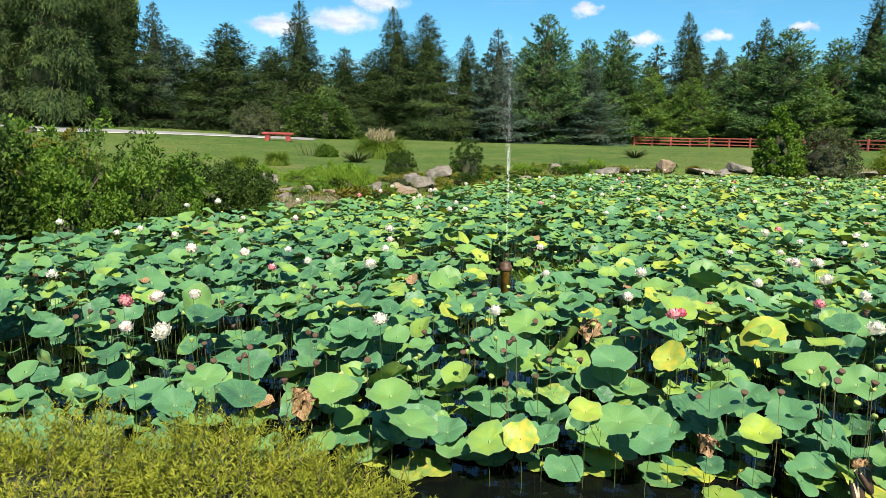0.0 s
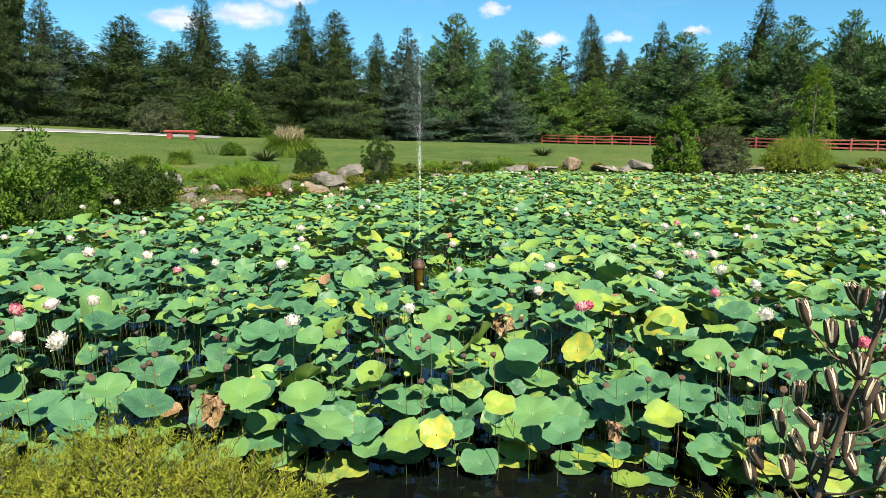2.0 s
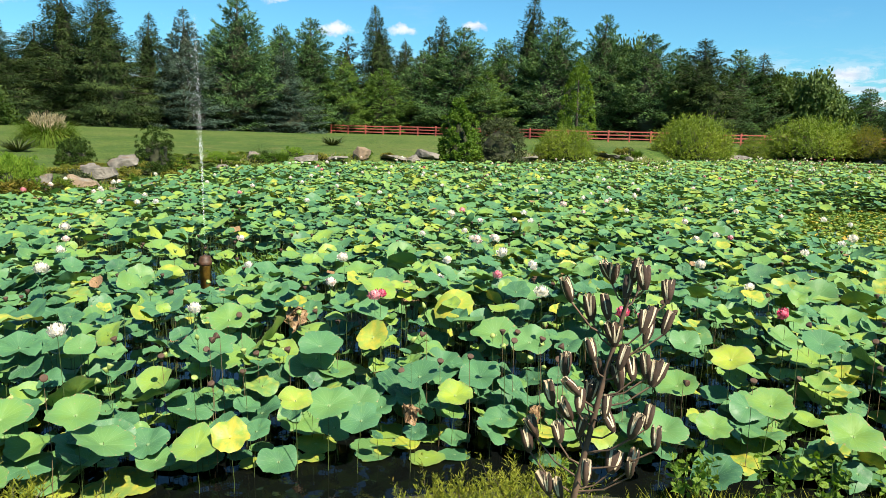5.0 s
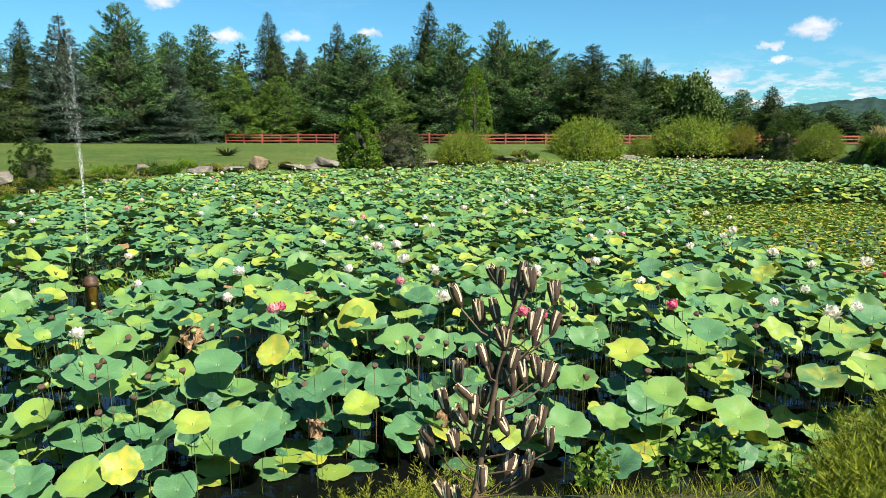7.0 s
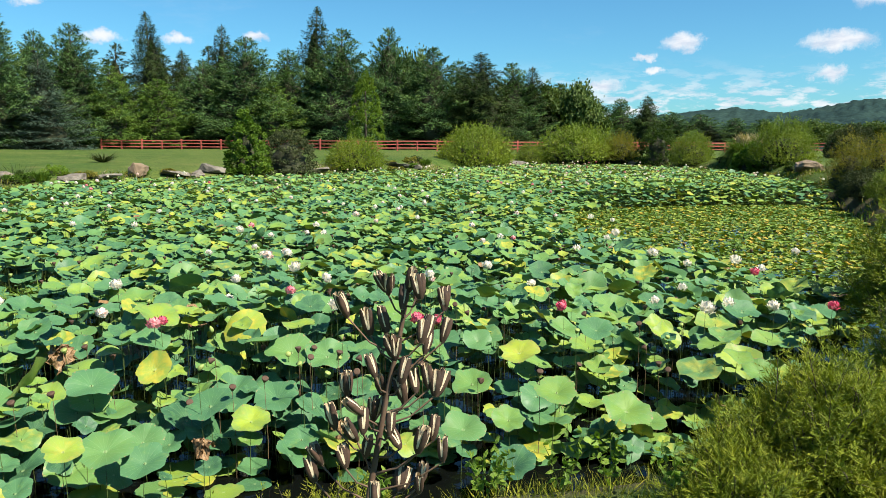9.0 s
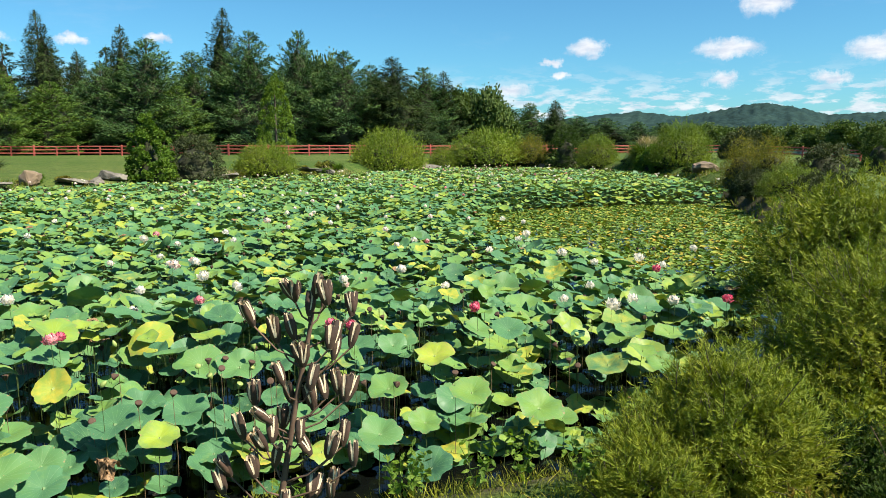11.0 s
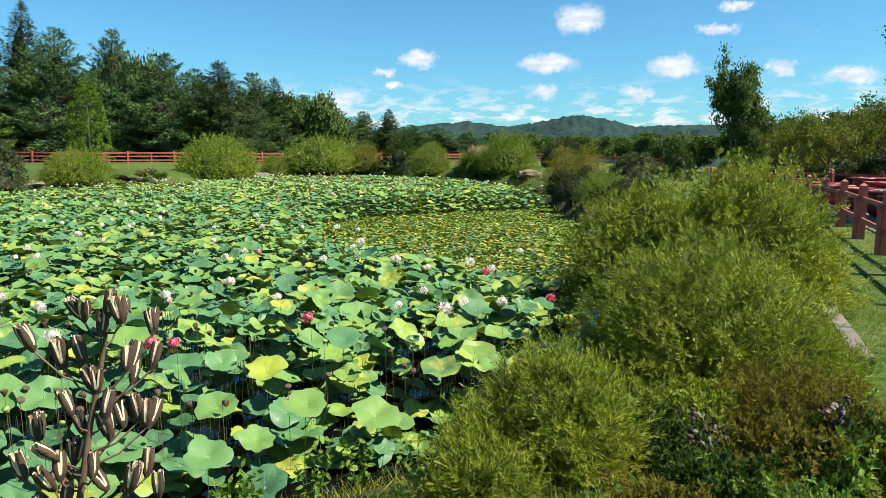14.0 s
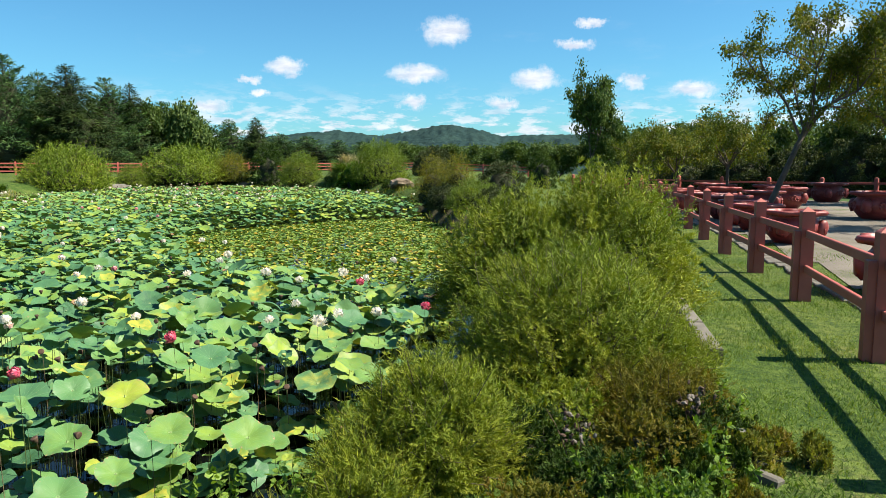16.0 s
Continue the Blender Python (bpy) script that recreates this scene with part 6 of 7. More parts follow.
# open water along the near bank: no leaf hangs over it
over = EYE / (EYE - Z)
ok = (Y - size * 0.9) * over > np.interp(X * over, [-1.6, -1.0, -0.4, 0.5, 1.2, 1.75, 2.2, 2.8, 3.5, 4.0, 4.6, 5.2], [3.9, 4.70, 4.92, 4.86, 4.80, 4.74, 4.45, 4.22, 3.60, 3.25, 2.80, 0.0])
X, Y, Z, size, NX, NY, SPIN, AGE, shore, dist = (k[ok] for k in (X, Y, Z, size, NX, NY, SPIN, AGE, shore, dist))
N = len(X)
order = np.argsort(np.hypot(X - 1.3, Y - 1.6))
single, rest = order[:250], order[250:]
STEM = Bag().add(*tube([(0, 0, 0), (0.02, 0.01, 0.5), (0, 0, 1)], [0.0026, 0.0022, 0.0018], 5, False)).mesh("lotus_stem", M_STEM)
DISCS = {}
for k, age in enumerate(DISC_KINDS):  # the last sort is crumpled
    for q in range(5):
        v, f, d = lotus_disc(100 + k * 10 + q, 30, (0.16, 0.4, 0.66, 0.86, 1.0), 0.085 if age < 1 else 0.26, 0.24 if age < 1 else -0.5, 1.3 if age > 1 else (0.3 if q == 4 else 0.0))
        if age > 1:
            v = v + np.random.default_rng(q).normal(size=v.shape) * 0.13
        DISCS[k, q] = Bag().add(v, f, 0, d, age).mesh("lotus_leaf", M_LEAF1, True, True)
for q in range(5):      # flat leaves that float
    for k, age in ((5, 0.52), (7, 0.15), (8, 0.36)):
        v, f, d = lotus_disc(190 + q, 30, (0.16, 0.4, 0.66, 0.86, 1.0), 0.012, 0.01)
        DISCS[k, q] = Bag().add(v, f, 0, d, age).mesh("lotus_leaf", M_LEAF1, True, True)
SORTS = ("blue-green", "green with yellow flecks", "fresh yellow-green", "yellow-green", "yellowing", "mottled floating", "withered brown curled", "green floating", "yellowed floating")


def lotus_plant(x, y, z, r, nx, ny, spin, k, q):
    ob = thing("lotus_plant", SORTS[k] + " round lotus leaf over the water", "lotus", pose(x, y, -0.25), "lotus leaves on the pond")
    rot = Matrix(turned(np.array([nx]), np.array([ny]), np.array([spin]))[0].tolist()).to_4x4()
    part("leaf", DISCS[k, q], ob, "", Matrix.Translation((0, 0, z + 0.25)) @ rot @ Matrix.Scale(r, 4))
    part("stem", STEM, ob, "", pose(0, 0, 0, 0, 0, math.degrees(spin)) @ Matrix.Diagonal((1, 1, z + 0.25 - 0.12 * r, 1)))


for i in single:
    k = 6 if AGE[i] > 1 else int(np.clip(AGE[i] / 0.17, 0, 4))
    lotus_plant(X[i], Y[i], Z[i], size[i], NX[i], NY[i], SPIN[i], k, int(i) % 5)
for i, (x, y, z, r, k) in enumerate(MARKED):
    steep = 0.0 if z < 0.05 else (0.9 if k == 4 else 0.38)
    a = math.atan2(x, y) + rng.normal() * 0.4
    lotus_plant(x, y, z, r * (0.72 if k == 6 else 0.97), -math.sin(a) * steep, -math.cos(a) * steep, i * 1.7, k, i % 4)

# old mottled leaves lying flat on the open water along the near bank
r = np.random.default_rng(61)
laid = 0
while laid < 46:
    x, y = r.uniform(-0.6, 4.6), r.uniform(2.4, 5.1)
    e = -edge_distance(POND, np.array([x]), np.array([y]))[0]
    if 0.75 < e < 1.35 and r.random() < (0.25 if e < 0.95 else 1.0):
        lotus_plant(x, y, 0.012 + 0.002 * (laid % 4), r.uniform(0.07, 0.15), 0.0, 0.0, r.random() * TAU, int(r.choice([5, 7, 7, 8])), laid % 4)
        laid += 1

for i, (x, y, r_, k) in enumerate(((-0.17, 4.60, 0.17, 5), (1.19, 4.80, 0.16, 5), (1.62, 4.52, 0.07, 5), (0.90, 4.69, 0.13, 7), (-0.60, 4.93, 0.15, 7), (-0.41, 4.99, 0.10, 7), (1.75, 4.83, 0.14, 7), (0.70, 4.66, 0.08, 6), (-0.11, 4.82, 0.10, 6), (2.76, 4.43, 0.10, 7), (2.84, 4.23, 0.12, 7),
                                  (3.55, 3.86, 0.15, 7), (4.05, 3.42, 0.16, 7), (4.30, 3.22, 0.15, 5), (4.55, 2.98, 0.16, 7), (4.62, 3.15, 0.13, 8), (3.75, 3.52, 0.10, 5), (4.85, 2.95, 0.14, 7))):
    lotus_plant(x, y, 0.022, r_, 0.0, 0.0, i * 1.3, 5 if k == 6 else k, i % 4)

# all other leaves, with their stems
field, stems = Bag(), Bag()
nearer = dist[rest] < 9
for grp, n, rings, variants in ((rest[nearer], 20, (0.5, 1.0), 18), (rest[~nearer & (dist[rest] < 18)], 8, (0.55, 1.0), 14), (rest[dist[rest] >= 18], 7, (1.0,), 14)):
    which = rng.integers(0, variants, len(grp))
    for q in range(variants):
        g = grp[which == q]
        if not len(g):
            continue
        v, f, d = lotus_disc(300 + q, n, rings, 0.13, 0.28, 0.4 if q == 3 else (0.2 if q == 7 else 0.0))
        R = turned(NX[g], NY[g], SPIN[g])
        V = np.einsum("nij,vj->nvi", R, v) * size[g][:, None, None] + np.stack([X[g], Y[g], Z[g]], -1)[:, None]
        field.add(V, (f[None] + np.arange(len(g))[:, None, None] * len(v)).reshape(-1, 3), 0, np.broadcast_to(d, (len(g), *d.shape)), np.repeat(AGE[g], len(v)))
tagged(new("lotus_leaves", field.mesh("lotus_leaves", M_LEAF, True, True)), "dense field of green lotus leaves covering the pond", "lotus", kind="stuff")
g = rest[dist[rest] < 16]
foot = np.stack([X[g] + rng.normal(size=len(g)) * 0.06, Y[g] + rng.normal(size=len(g)) * 0.06, np.full(len(g), -0.2)], -1)
head = np.stack([X[g], Y[g], Z[g] - 0.12 * size[g]], -1)
ringv = np.array([(math.cos(a) * 0.0025, math.sin(a) * 0.0025, 0) for a in (0, TAU / 3, 2 * TAU / 3)])
V = np.concatenate([foot[:, None] + ringv, head[:, None] + ringv], 1)
F = np.array([(0, 1, 3), (1, 4, 3), (1, 2, 4), (2, 5, 4), (2, 0, 5), (0, 3, 5)])
stems.add(V, (F[None] + np.arange(len(g))[:, None, None] * 6).reshape(-1, 3))
tagged(new("lotus_stems", stems.mesh("lotus_stems", M_STEM)), "slim green lotus stems rising from the water", "lotus", kind="stuff")


def bloom(seed, open_=1.0, count=34):
    """A double lotus bloom about 0.1 m across: broad petals lie like scales round a ball and curl out at their tips."""
    r = np.random.default_rng(seed)
    bag = Bag()
    for k in range(count):
        u = (k + 0.5) / count
        a = k * 2.4 + r.normal() * 0.2
        e = math.asin(min(0.97, -0.35 + 1.3 * u)) + r.normal() * 0.08
        d = np.array([math.cos(a) * math.cos(e), math.sin(a) * math.cos(e), math.sin(e)])
        s = np.array([-math.sin(a), math.cos(a), 0])
        t = np.cross(d, s)
        t = t * (1 if t[2] > 0 else -1)
        ln, wd = 0.040 * (0.85 + 0.3 * r.random()) * (1.15 - 0.3 * u), 0.036 * (0.85 + 0.3 * r.random()) * (1.1 - 0.3 * u)
        c0 = d * (0.026 + 0.010 * r.random()) * open_ * np.array([1, 1, 0.85]) + np.array([0, 0, 0.03]) - t * ln * 0.45
        rows = []
        for q, wq, outw in ((0.0, 0.35, 0.0), (0.4, 1.0, 0.004), (0.75, 0.9, 0.010 * open_)):
            c = c0 + t * ln * q + d * outw
            rows += [c + s * wd * wq * 0.5 - d * 0.004, c + d * 0.003, c - s * wd * wq * 0.5 - d * 0.004]
        rows.append(c0 + t * ln + d * 0.017 * open_)
        f = []
        for q in range(2):
            b = q * 3
            f += [(b, b + 1, b + 3), (b + 1, b + 4, b + 3), (b + 1, b + 2, b + 4), (b + 2, b + 5, b + 4)]
        f += [(6, 7, 9), (7, 8, 9)]
        bag.add(rows, f)
    return bag


FLOWER_MATS = (M_WHITE, M_BLUSH, M_PINK, M_ROSE)
FLOWER_WORDS = ("creamy white double lotus bloom", "blush pink and cream lotus bloom", "pink lotus bloom", "deep rose lotus bloom")
BLOOMS = [[bloom(5 * k + q, 0.95 + 0.2 * q).mesh("petals", m) for q in range(3)] for k, m in enumerate(FLOWER_MATS)]
HEART = Bag().add(*lathe([(0.0, 0.0), (0.010, 0.004), (0.016, 0.02), (0.014, 0.024), (0.0, 0.023)], 10)).mesh("seed_head", M_PODGREEN)
FLOWERS = [(0.42, 5.22, 0), (-0.43, 4.89, 0), (-1.82, 4.53, 0), (-2.09, 4.58, 1), (-2.24, 5.46, 1), (-2.47, 5.35, 2), (-2.01, 5.59, 0), (-2.15, 7.62, 1), (-0.73, 7.05, 0), (-1.68, 6.83, 2), (2.0, 6.91, 0), (1.77, 5.22, 2), (4.18, 7.77, 1), (3.68, 6.05, 0), (3.12, 4.9, 0),
           (4.67, 10.16, 0), (-4.22, 13.25, 0), (-2.8, 7.78, 1), (1.56, 5.79, 1), (-0.74, 9.84, 0), (3.87, 7.66, 1), (2.97, 6.46, 0), (3.11, 5.66, 2), (3.75, 6.72, 0)]
FLOWERS += [(4.59, 5.49, 0), (5.4, 5.49, 0), (3.37, 4.14, 3), (3.49, 4.04, 3), (4.59, 3.74, 3), (5.37, 2.92, 0), (5.89, 2.6, 0), (6.28, 2.3, 3), (7.9, 3.98, 0), (9.13, 3.84, 0), (4.13, 7.64, 0), (8.95, 6.39, 0), (10.03, 12.3, 0), (4.71, 10.23, 0), (7.39, 11.07, 1), (1.84, 5.29, 3), (7.35, 3.48, 3), (7.61, 4.88, 0)]
for i, (x, y, k) in enumerate(FLOWERS):
    ob = thing("lotus_flower", FLOWER_WORDS[k] + " standing above the leaves", "flower", pose(x, y, -0.2), "lotus flowers")
    lean = pose(0, 0, 1.16, rng.normal() * 14, rng.normal() * 14, i * 47)
    s = (1.05 if k < 2 else 0.9) * (1 + 0.012 * math.hypot(x, y))
    part("petals", BLOOMS[k][i % 3], ob, "", lean @ Matrix.Scale(s, 4))
    part("seed_head", HEART, ob, "yellow-green seed head", lean @ Matrix.Scale(s, 4))
    part("stem", STEM, ob, "", Matrix.Diagonal((1, 1, 1.165, 1)))

# blooms, buds and dry heads in the wider field
more = [Bag() for _ in range(4)]
pods = Bag()
FX, FY = scatter(8000, POND.min(0), POND.max(0))
ok = (edge_distance(POND, FX, FY) < -0.35) & (edge_distance(LILIES, FX, FY) > 0.4) & (np.hypot(FX, FY) > 6.5)
FX, FY = FX[ok][:2300], FY[ok][:2300]
for i, (x, y) in enumerate(zip(FX, FY)):
    far_ = math.hypot(x, y)
    if i % 20 < (3 if far_ < 18 else 2):
        k = int(rng.choice(4, p=(0.66, 0.27, 0.06, 0.01)))
        b = bloom(60 + i, 0.9 + 0.35 * rng.random(), 16)
        more[k].add(np.concatenate(b.v) * (1.0 + 0.006 * far_) + (x, y, 0.80 + 0.2 * rng.random()), np.concatenate(b.f))
    else:
        v, f = lathe([(0.0, 0.0), (0.008, 0.0), (0.022, 0.035), (0.020, 0.045), (0.0, 0.043)], 6)
        pods.add(v * (0.8 + 0.018 * far_) + (x, y, 0.66 + 0.25 * rng.random()), f, int(rng.random() < 0.4))
for k, b in enumerate(more):
    if not b.v:
        continue
    tagged(new("lotus_blooms", b.mesh("lotus_blooms", FLOWER_MATS[k])), FLOWER_WORDS[k] + "s across the field of leaves", "flower", kind="stuff")
tagged(new("lotus_pods", pods.mesh("lotus_pods", [M_POD, M_PODGREEN])), "small brown and green lotus seed pods among the leaves", "seed pod", kind="stuff")

POD = Bag().add(*lathe([(0.0, 0.0), (0.006, 0.0), (0.012, 0.012), (0.024, 0.036), (0.025, 0.044), (0.018, 0.047), (0.0, 0.043)], 12)).mesh("pod", M_POD)
PODG = Bag().add(*lathe([(0.0, 0.0), (0.006, 0.0), (0.012, 0.012), (0.022, 0.036), (0.022, 0.042), (0.0, 0.043)], 12)).mesh("pod", M_PODGREEN)
BUD = Bag().add(*lathe([(0.0, 0.0), (0.010, 0.004), (0.018, 0.022), (0.014, 0.044), (0.004, 0.06), (0.0, 0.062)], 10)).mesh("bud", M_PODGREEN)
STEMD = Bag().add(*tube([(0, 0, 0), (0.02, 0.01, 0.5), (0, 0, 1)], [0.0026, 0.0022, 0.0018], 5, False)).mesh("dry_stem", M_STEMDRY)
PX, PY = scatter(3600, (-3.2, 2.0), (7.5, 7.0))
ok = (edge_distance(POND, PX, PY) < -0.75) & (np.hypot(PX, PY) < 7.5)
for i, (x, y) in enumerate(zip(PX[ok][:190], PY[ok][:190])):
    k = i % 8
    h = 0.50 + 0.32 * rng.random()
    name, words, me, st = ("lotus_seed_pod", "dry brown lotus seed pod on a bent stem", POD, STEMD) if k < 5 else (("lotus_seed_pod", "green lotus seed pod on a stem", PODG, STEM) if k < 7 else ("lotus_bud", "closed pale green lotus bud", BUD, STEM))
    ob = thing(name, words, "seed pod" if k < 7 else "bud", pose(x, y, -0.2), "lotus seed pods")
    part("pod" if k < 7 else "bud", me, ob, "", pose(0, 0, h + 0.2, 0, 0, rng.normal() * 50 - math.degrees(math.atan2(x, y))) @ pose(0, 0, 0, 40 + rng.normal() * 34) @ Matrix.Diagonal((0.98, 0.98, 0.95, 1)))
    part("stem", st, ob, "", Matrix.Diagonal((1, 1, h + 0.205, 1)))

# small lily pads in the open patch
LX, LY = scatter(30000, LILIES.min(0) - 1, LILIES.max(0) + 1)
ok = (edge_distance(LILIES, LX, LY) < 0.25) & (edge_distance(POND, LX, LY) < -0.15)
LX, LY = LX[ok], LY[ok]
pads = Bag()
ang = np.arange(7) * TAU / 7.6
n = len(LX)
rad = rng.uniform(0.035, 0.085, n)
tilt = rng.normal(size=(n, 2)) * 0.22
sp = rng.random(n) * TAU
px_, py_ = np.cos(ang[None] + sp[:, None]) * rad[:, None], np.sin(ang[None] + sp[:, None]) * rad[:, None]
pz_ = 0.02 + rng.random(n)[:, None] * 0.05 + px_ * tilt[:, 0:1] + py_ * tilt[:, 1:2]
V = np.concatenate([np.stack([LX, LY, 0.02 + 0 * LX], -1)[:, None], np.stack([LX[:, None] + px_, LY[:, None] + py_, np.maximum(pz_, 0.008)], -1)], 1)
F = np.array([(0, 1 + k, 2 + k) for k in range(6)])
pads.add(V, (F[None] + np.arange(n)[:, None, None] * 8).reshape(-1, 3))
tagged(new("lily_pads", pads.mesh("lily_pads", M_LILY)), "patch of small yellowing lily pads on open water", "lily pads", kind="stuff")

# ---- fountain ----
T_RUSH = [tuft_mesh("water_weed", 70, 0.80, 0.026, 0.55, M_HERB, 0.30, 1.8) for k in range(3)]
for i, (x, y, k) in enumerate(((1.60, 10.55, 0.95), (1.78, 10.15, 0.9), (2.02, 10.35, 1.0), (1.55, 9.80, 0.75), (2.22, 10.9, 0.95), (1.40, 10.8, 0.9), (1.95, 9.85, 0.7))):
    thing("water_weed", "loose clump of fresh green water weed beside the fountain", "weed", pose(x, y, 0.0, 0, 0, i * 67) @ Matrix.Scale(k, 4), "water weeds by the fountain", data=T_RUSH[i % 3])
fo = thing("fountain", "brown fountain nozzle with a tall thin water jet", "fountain", pose(*FOUNTAIN, 0.04))
part("nozzle", Bag().add(*lathe([(0.0, -0.4), (0.072, -0.4), (0.072, 0.33), (0.078, 0.335), (0.078, 0.35), (0.0, 0.35)], 18)).mesh("nozzle", M_NOZZLE), fo, "amber brown nozzle")
part("cap", Bag().add(*lathe([(0.0, 0.352), (0.088, 0.352), (0.090, 0.36), (0.090, 0.40), (0.084, 0.405), (0.084, 0.43), (0.074, 0.44), (0.070, 0.47), (0.030, 0.475), (0.026, 0.488), (0.0, 0.488)], 18)).mesh("cap", M_NOZZLECAP), fo, "dark brown cap")
jet = Bag()
ov, of = lathe([(0.0, -1.0), (0.87, -0.5), (0.87, 0.5), (0.0, 1.0)], 5)
nd = 1600
hh = rng.random(nd) ** 0.62 * 3.2
haze = smooth01((hh - 1.2) / 2.0) * (rng.random(nd) < 0.62)
wid = 0.004 + 0.014 * (hh / 3.3) + 0.11 * haze
cen = np.stack([rng.normal(size=nd) * wid - 0.05 * (hh / 3.3) ** 2 - 0.10 * haze, rng.normal(size=nd) * wid, 0.47 + hh], -1)
dr = rng.uniform(0.0012, 0.0028, nd) * np.interp(hh, [0, 1.0, 1.9, 3.2], [0.6, 0.7, 1.15, 0.85])
jet.add(cen[:, None] + ov[None] * np.stack([dr, dr, dr * (1.3 + 2.2 * (hh < 1.6))], -1)[:, None], (of[None] + np.arange(nd)[:, None, None] * len(ov)).reshape(-1, 3))
part("water_jet", jet.mesh("water_jet", M_SPRAY), fo, "fine white spray of water drops", kind="stuff")


# ---- near bank: sedge, willow thicket, herbs ----
def near_willow(name, label, x, y, r, h, n, mat, leaf=0.060, width=0.0078, group="willow thicket on the bank", reach=0.21):
    """A mound of fine leaves with feathery shoots standing out of it."""
    wood, mound = sprig_mesh(name, max(60, n // 30), 30, reach / r, leaf / r, width / r, mat, 7, 0.36, 0.02, h / r)
    ob = thing(name, label, "shrub", pose(x, y, gz(x, y) - 0.04, 0, 0, x * 77 % 360) @ Matrix.Scale(r, 4), group)
    part("branchwork", wood, ob, kind="stuff")
    part("foliage", mound, ob, kind="stuff")


for i, (x, y, r, h, n) in enumerate(((-1.0, 3.0, 0.52, 0.38, 18000), (-1.75, 2.95, 0.6, 0.38, 19000), (-2.6, 3.0, 0.62, 0.38, 13000), (-0.45, 2.8, 0.36, 0.32, 10000), (1.20, 2.48, 0.25, 0.19, 7000), (1.50, 2.32, 0.36, 0.26, 9000))):
    near_willow("sedge_shrub", "yellow-green feathery shrub at the water's edge", x, y, r, h, n, M_BROWNW if i == 2 else M_SEDGE, 0.036, 0.0064, "low shrubs along the bank", 0.17)
for i, (x, y, r, h, n, mat) in enumerate(((3.92, 1.36, 0.46, 0.57, 30000, M_WILLOW), (3.52, 1.62, 0.26, 0.27, 9000, M_WILLOW), (4.35, 1.75, 0.34, 0.36, 12000, M_WILLOW), (5.9, 0.85, 0.98, 1.06, 76000, M_WILLOW), (7.2, 0.60, 0.50, 0.70, 14000, M_WILLOW), (8.7, 2.0, 0.98, 1.42, 46000, M_WILLOW), (8.9, 0.90, 1.08, 1.64, 60000, M_WILLOW), (11.0, 1.3, 0.9, 1.30, 12000, M_BROWNW),
                                           (3.2, 1.5, 0.22, 0.24, 6000, M_WILLOW), (5.0, 0.20, 0.40, 0.34, 13000, M_BROWNW), (5.9, 0.15, 0.42, 0.42, 13000, M_WILLOW), (6.8, 0.5, 0.45, 0.55, 10000, M_BROWNW))):
    near_willow("willow_shrub", "dense yellow-green willow shrub with narrow leaves", x, y, r, h, n, mat, 0.060 if x < 8 else 0.078, 0.0078 if x < 8 else 0.0115)


for x, y, r, h, mat in ((4.3, 0.18, 0.34, 0.30, M_BROWNW), (4.65, 0.75, 0.40, 0.36, M_WILLOW), (4.2, 0.85, 0.30, 0.26, M_SHRUB), (3.7, 0.42, 0.32, 0.28, M_SHRUB), (3.25, 0.62, 0.28, 0.24, M_BROWNW), (4.75, -0.12, 0.30, 0.24, M_SHRUB), (5.3, -0.05, 0.28, 0.26, M_BROWNW), (3.55, 0.0, 0.26, 0.20, M_HERB)):
    near_willow("bank_shrub", "low dark leafy shrub at the foot of the willows", x, y, r, h, 5200, mat, 0.042, 0.015, "low shrubs along the bank", 0.12)


def herb(x, y, h, seed, mat=None):
    r = np.random.default_rng(seed)
    stem, leaves = Bag(), Bag()
    for k in range(5):
        a = r.random() * TAU
        e = np.array([math.cos(a) * h * 0.3, math.sin(a) * h * 0.3, h * (0.6 + 0.4 * r.random())])
        u = np.linspace(0, 1, 5)[:, None]
        pts = e * u + np.array([0, 0, 0.1 * h]) * np.sin(u * 3)
        stem.add(*tube(pts, np.linspace(0.003, 0.0012, 5), 4, False))
        m = 16
        uu = r.random(m)[:, None] * 0.75 + 0.25
        blades(leaves, e * uu + np.array([0, 0, 0.1 * h]) * np.sin(uu * 3), r.normal(size=(m, 3)) + np.array([0, 0, 0.2]), 0.05, 0.022, 0, 0.05, True)
    ob = thing("herb", "small leafy green weed at the water's edge", "weed", pose(x, y, max(gz(x, y), -0.05) - 0.02), "weeds on the bank")
    part("stem", stem.mesh("stem", M_STEM), ob)
    part("foliage", leaves.mesh("foliage", mat or M_HERB), ob)


for i, (x, y, h) in enumerate(((3.3, -0.2, 0.3), (3.9, -0.25, 0.34), (4.4, -0.15, 0.3), (5.0, -0.3, 0.3), (5.4, -0.2, 0.3), (3.1, 0.4, 0.34), (2.9, 0.75, 0.36), (3.5, 0.15, 0.35), (2.55, 2.45, 0.3), (2.75, 2.2, 0.35), (2.35, 2.35, 0.28), (2.95, 2.05, 0.3), (3.05, 1.75, 0.4), (1.9, 2.6, 0.25), (3.3, 0.35, 0.3), (3.7, -0.05, 0.32), (3.0, 0.6, 0.3), (4.2, -0.2, 0.3), (3.6, 0.4, 0.35), (2.6, 0.9, 0.3), (2.9, 0.2, 0.25))):
    herb(x, y, h, 400 + i)

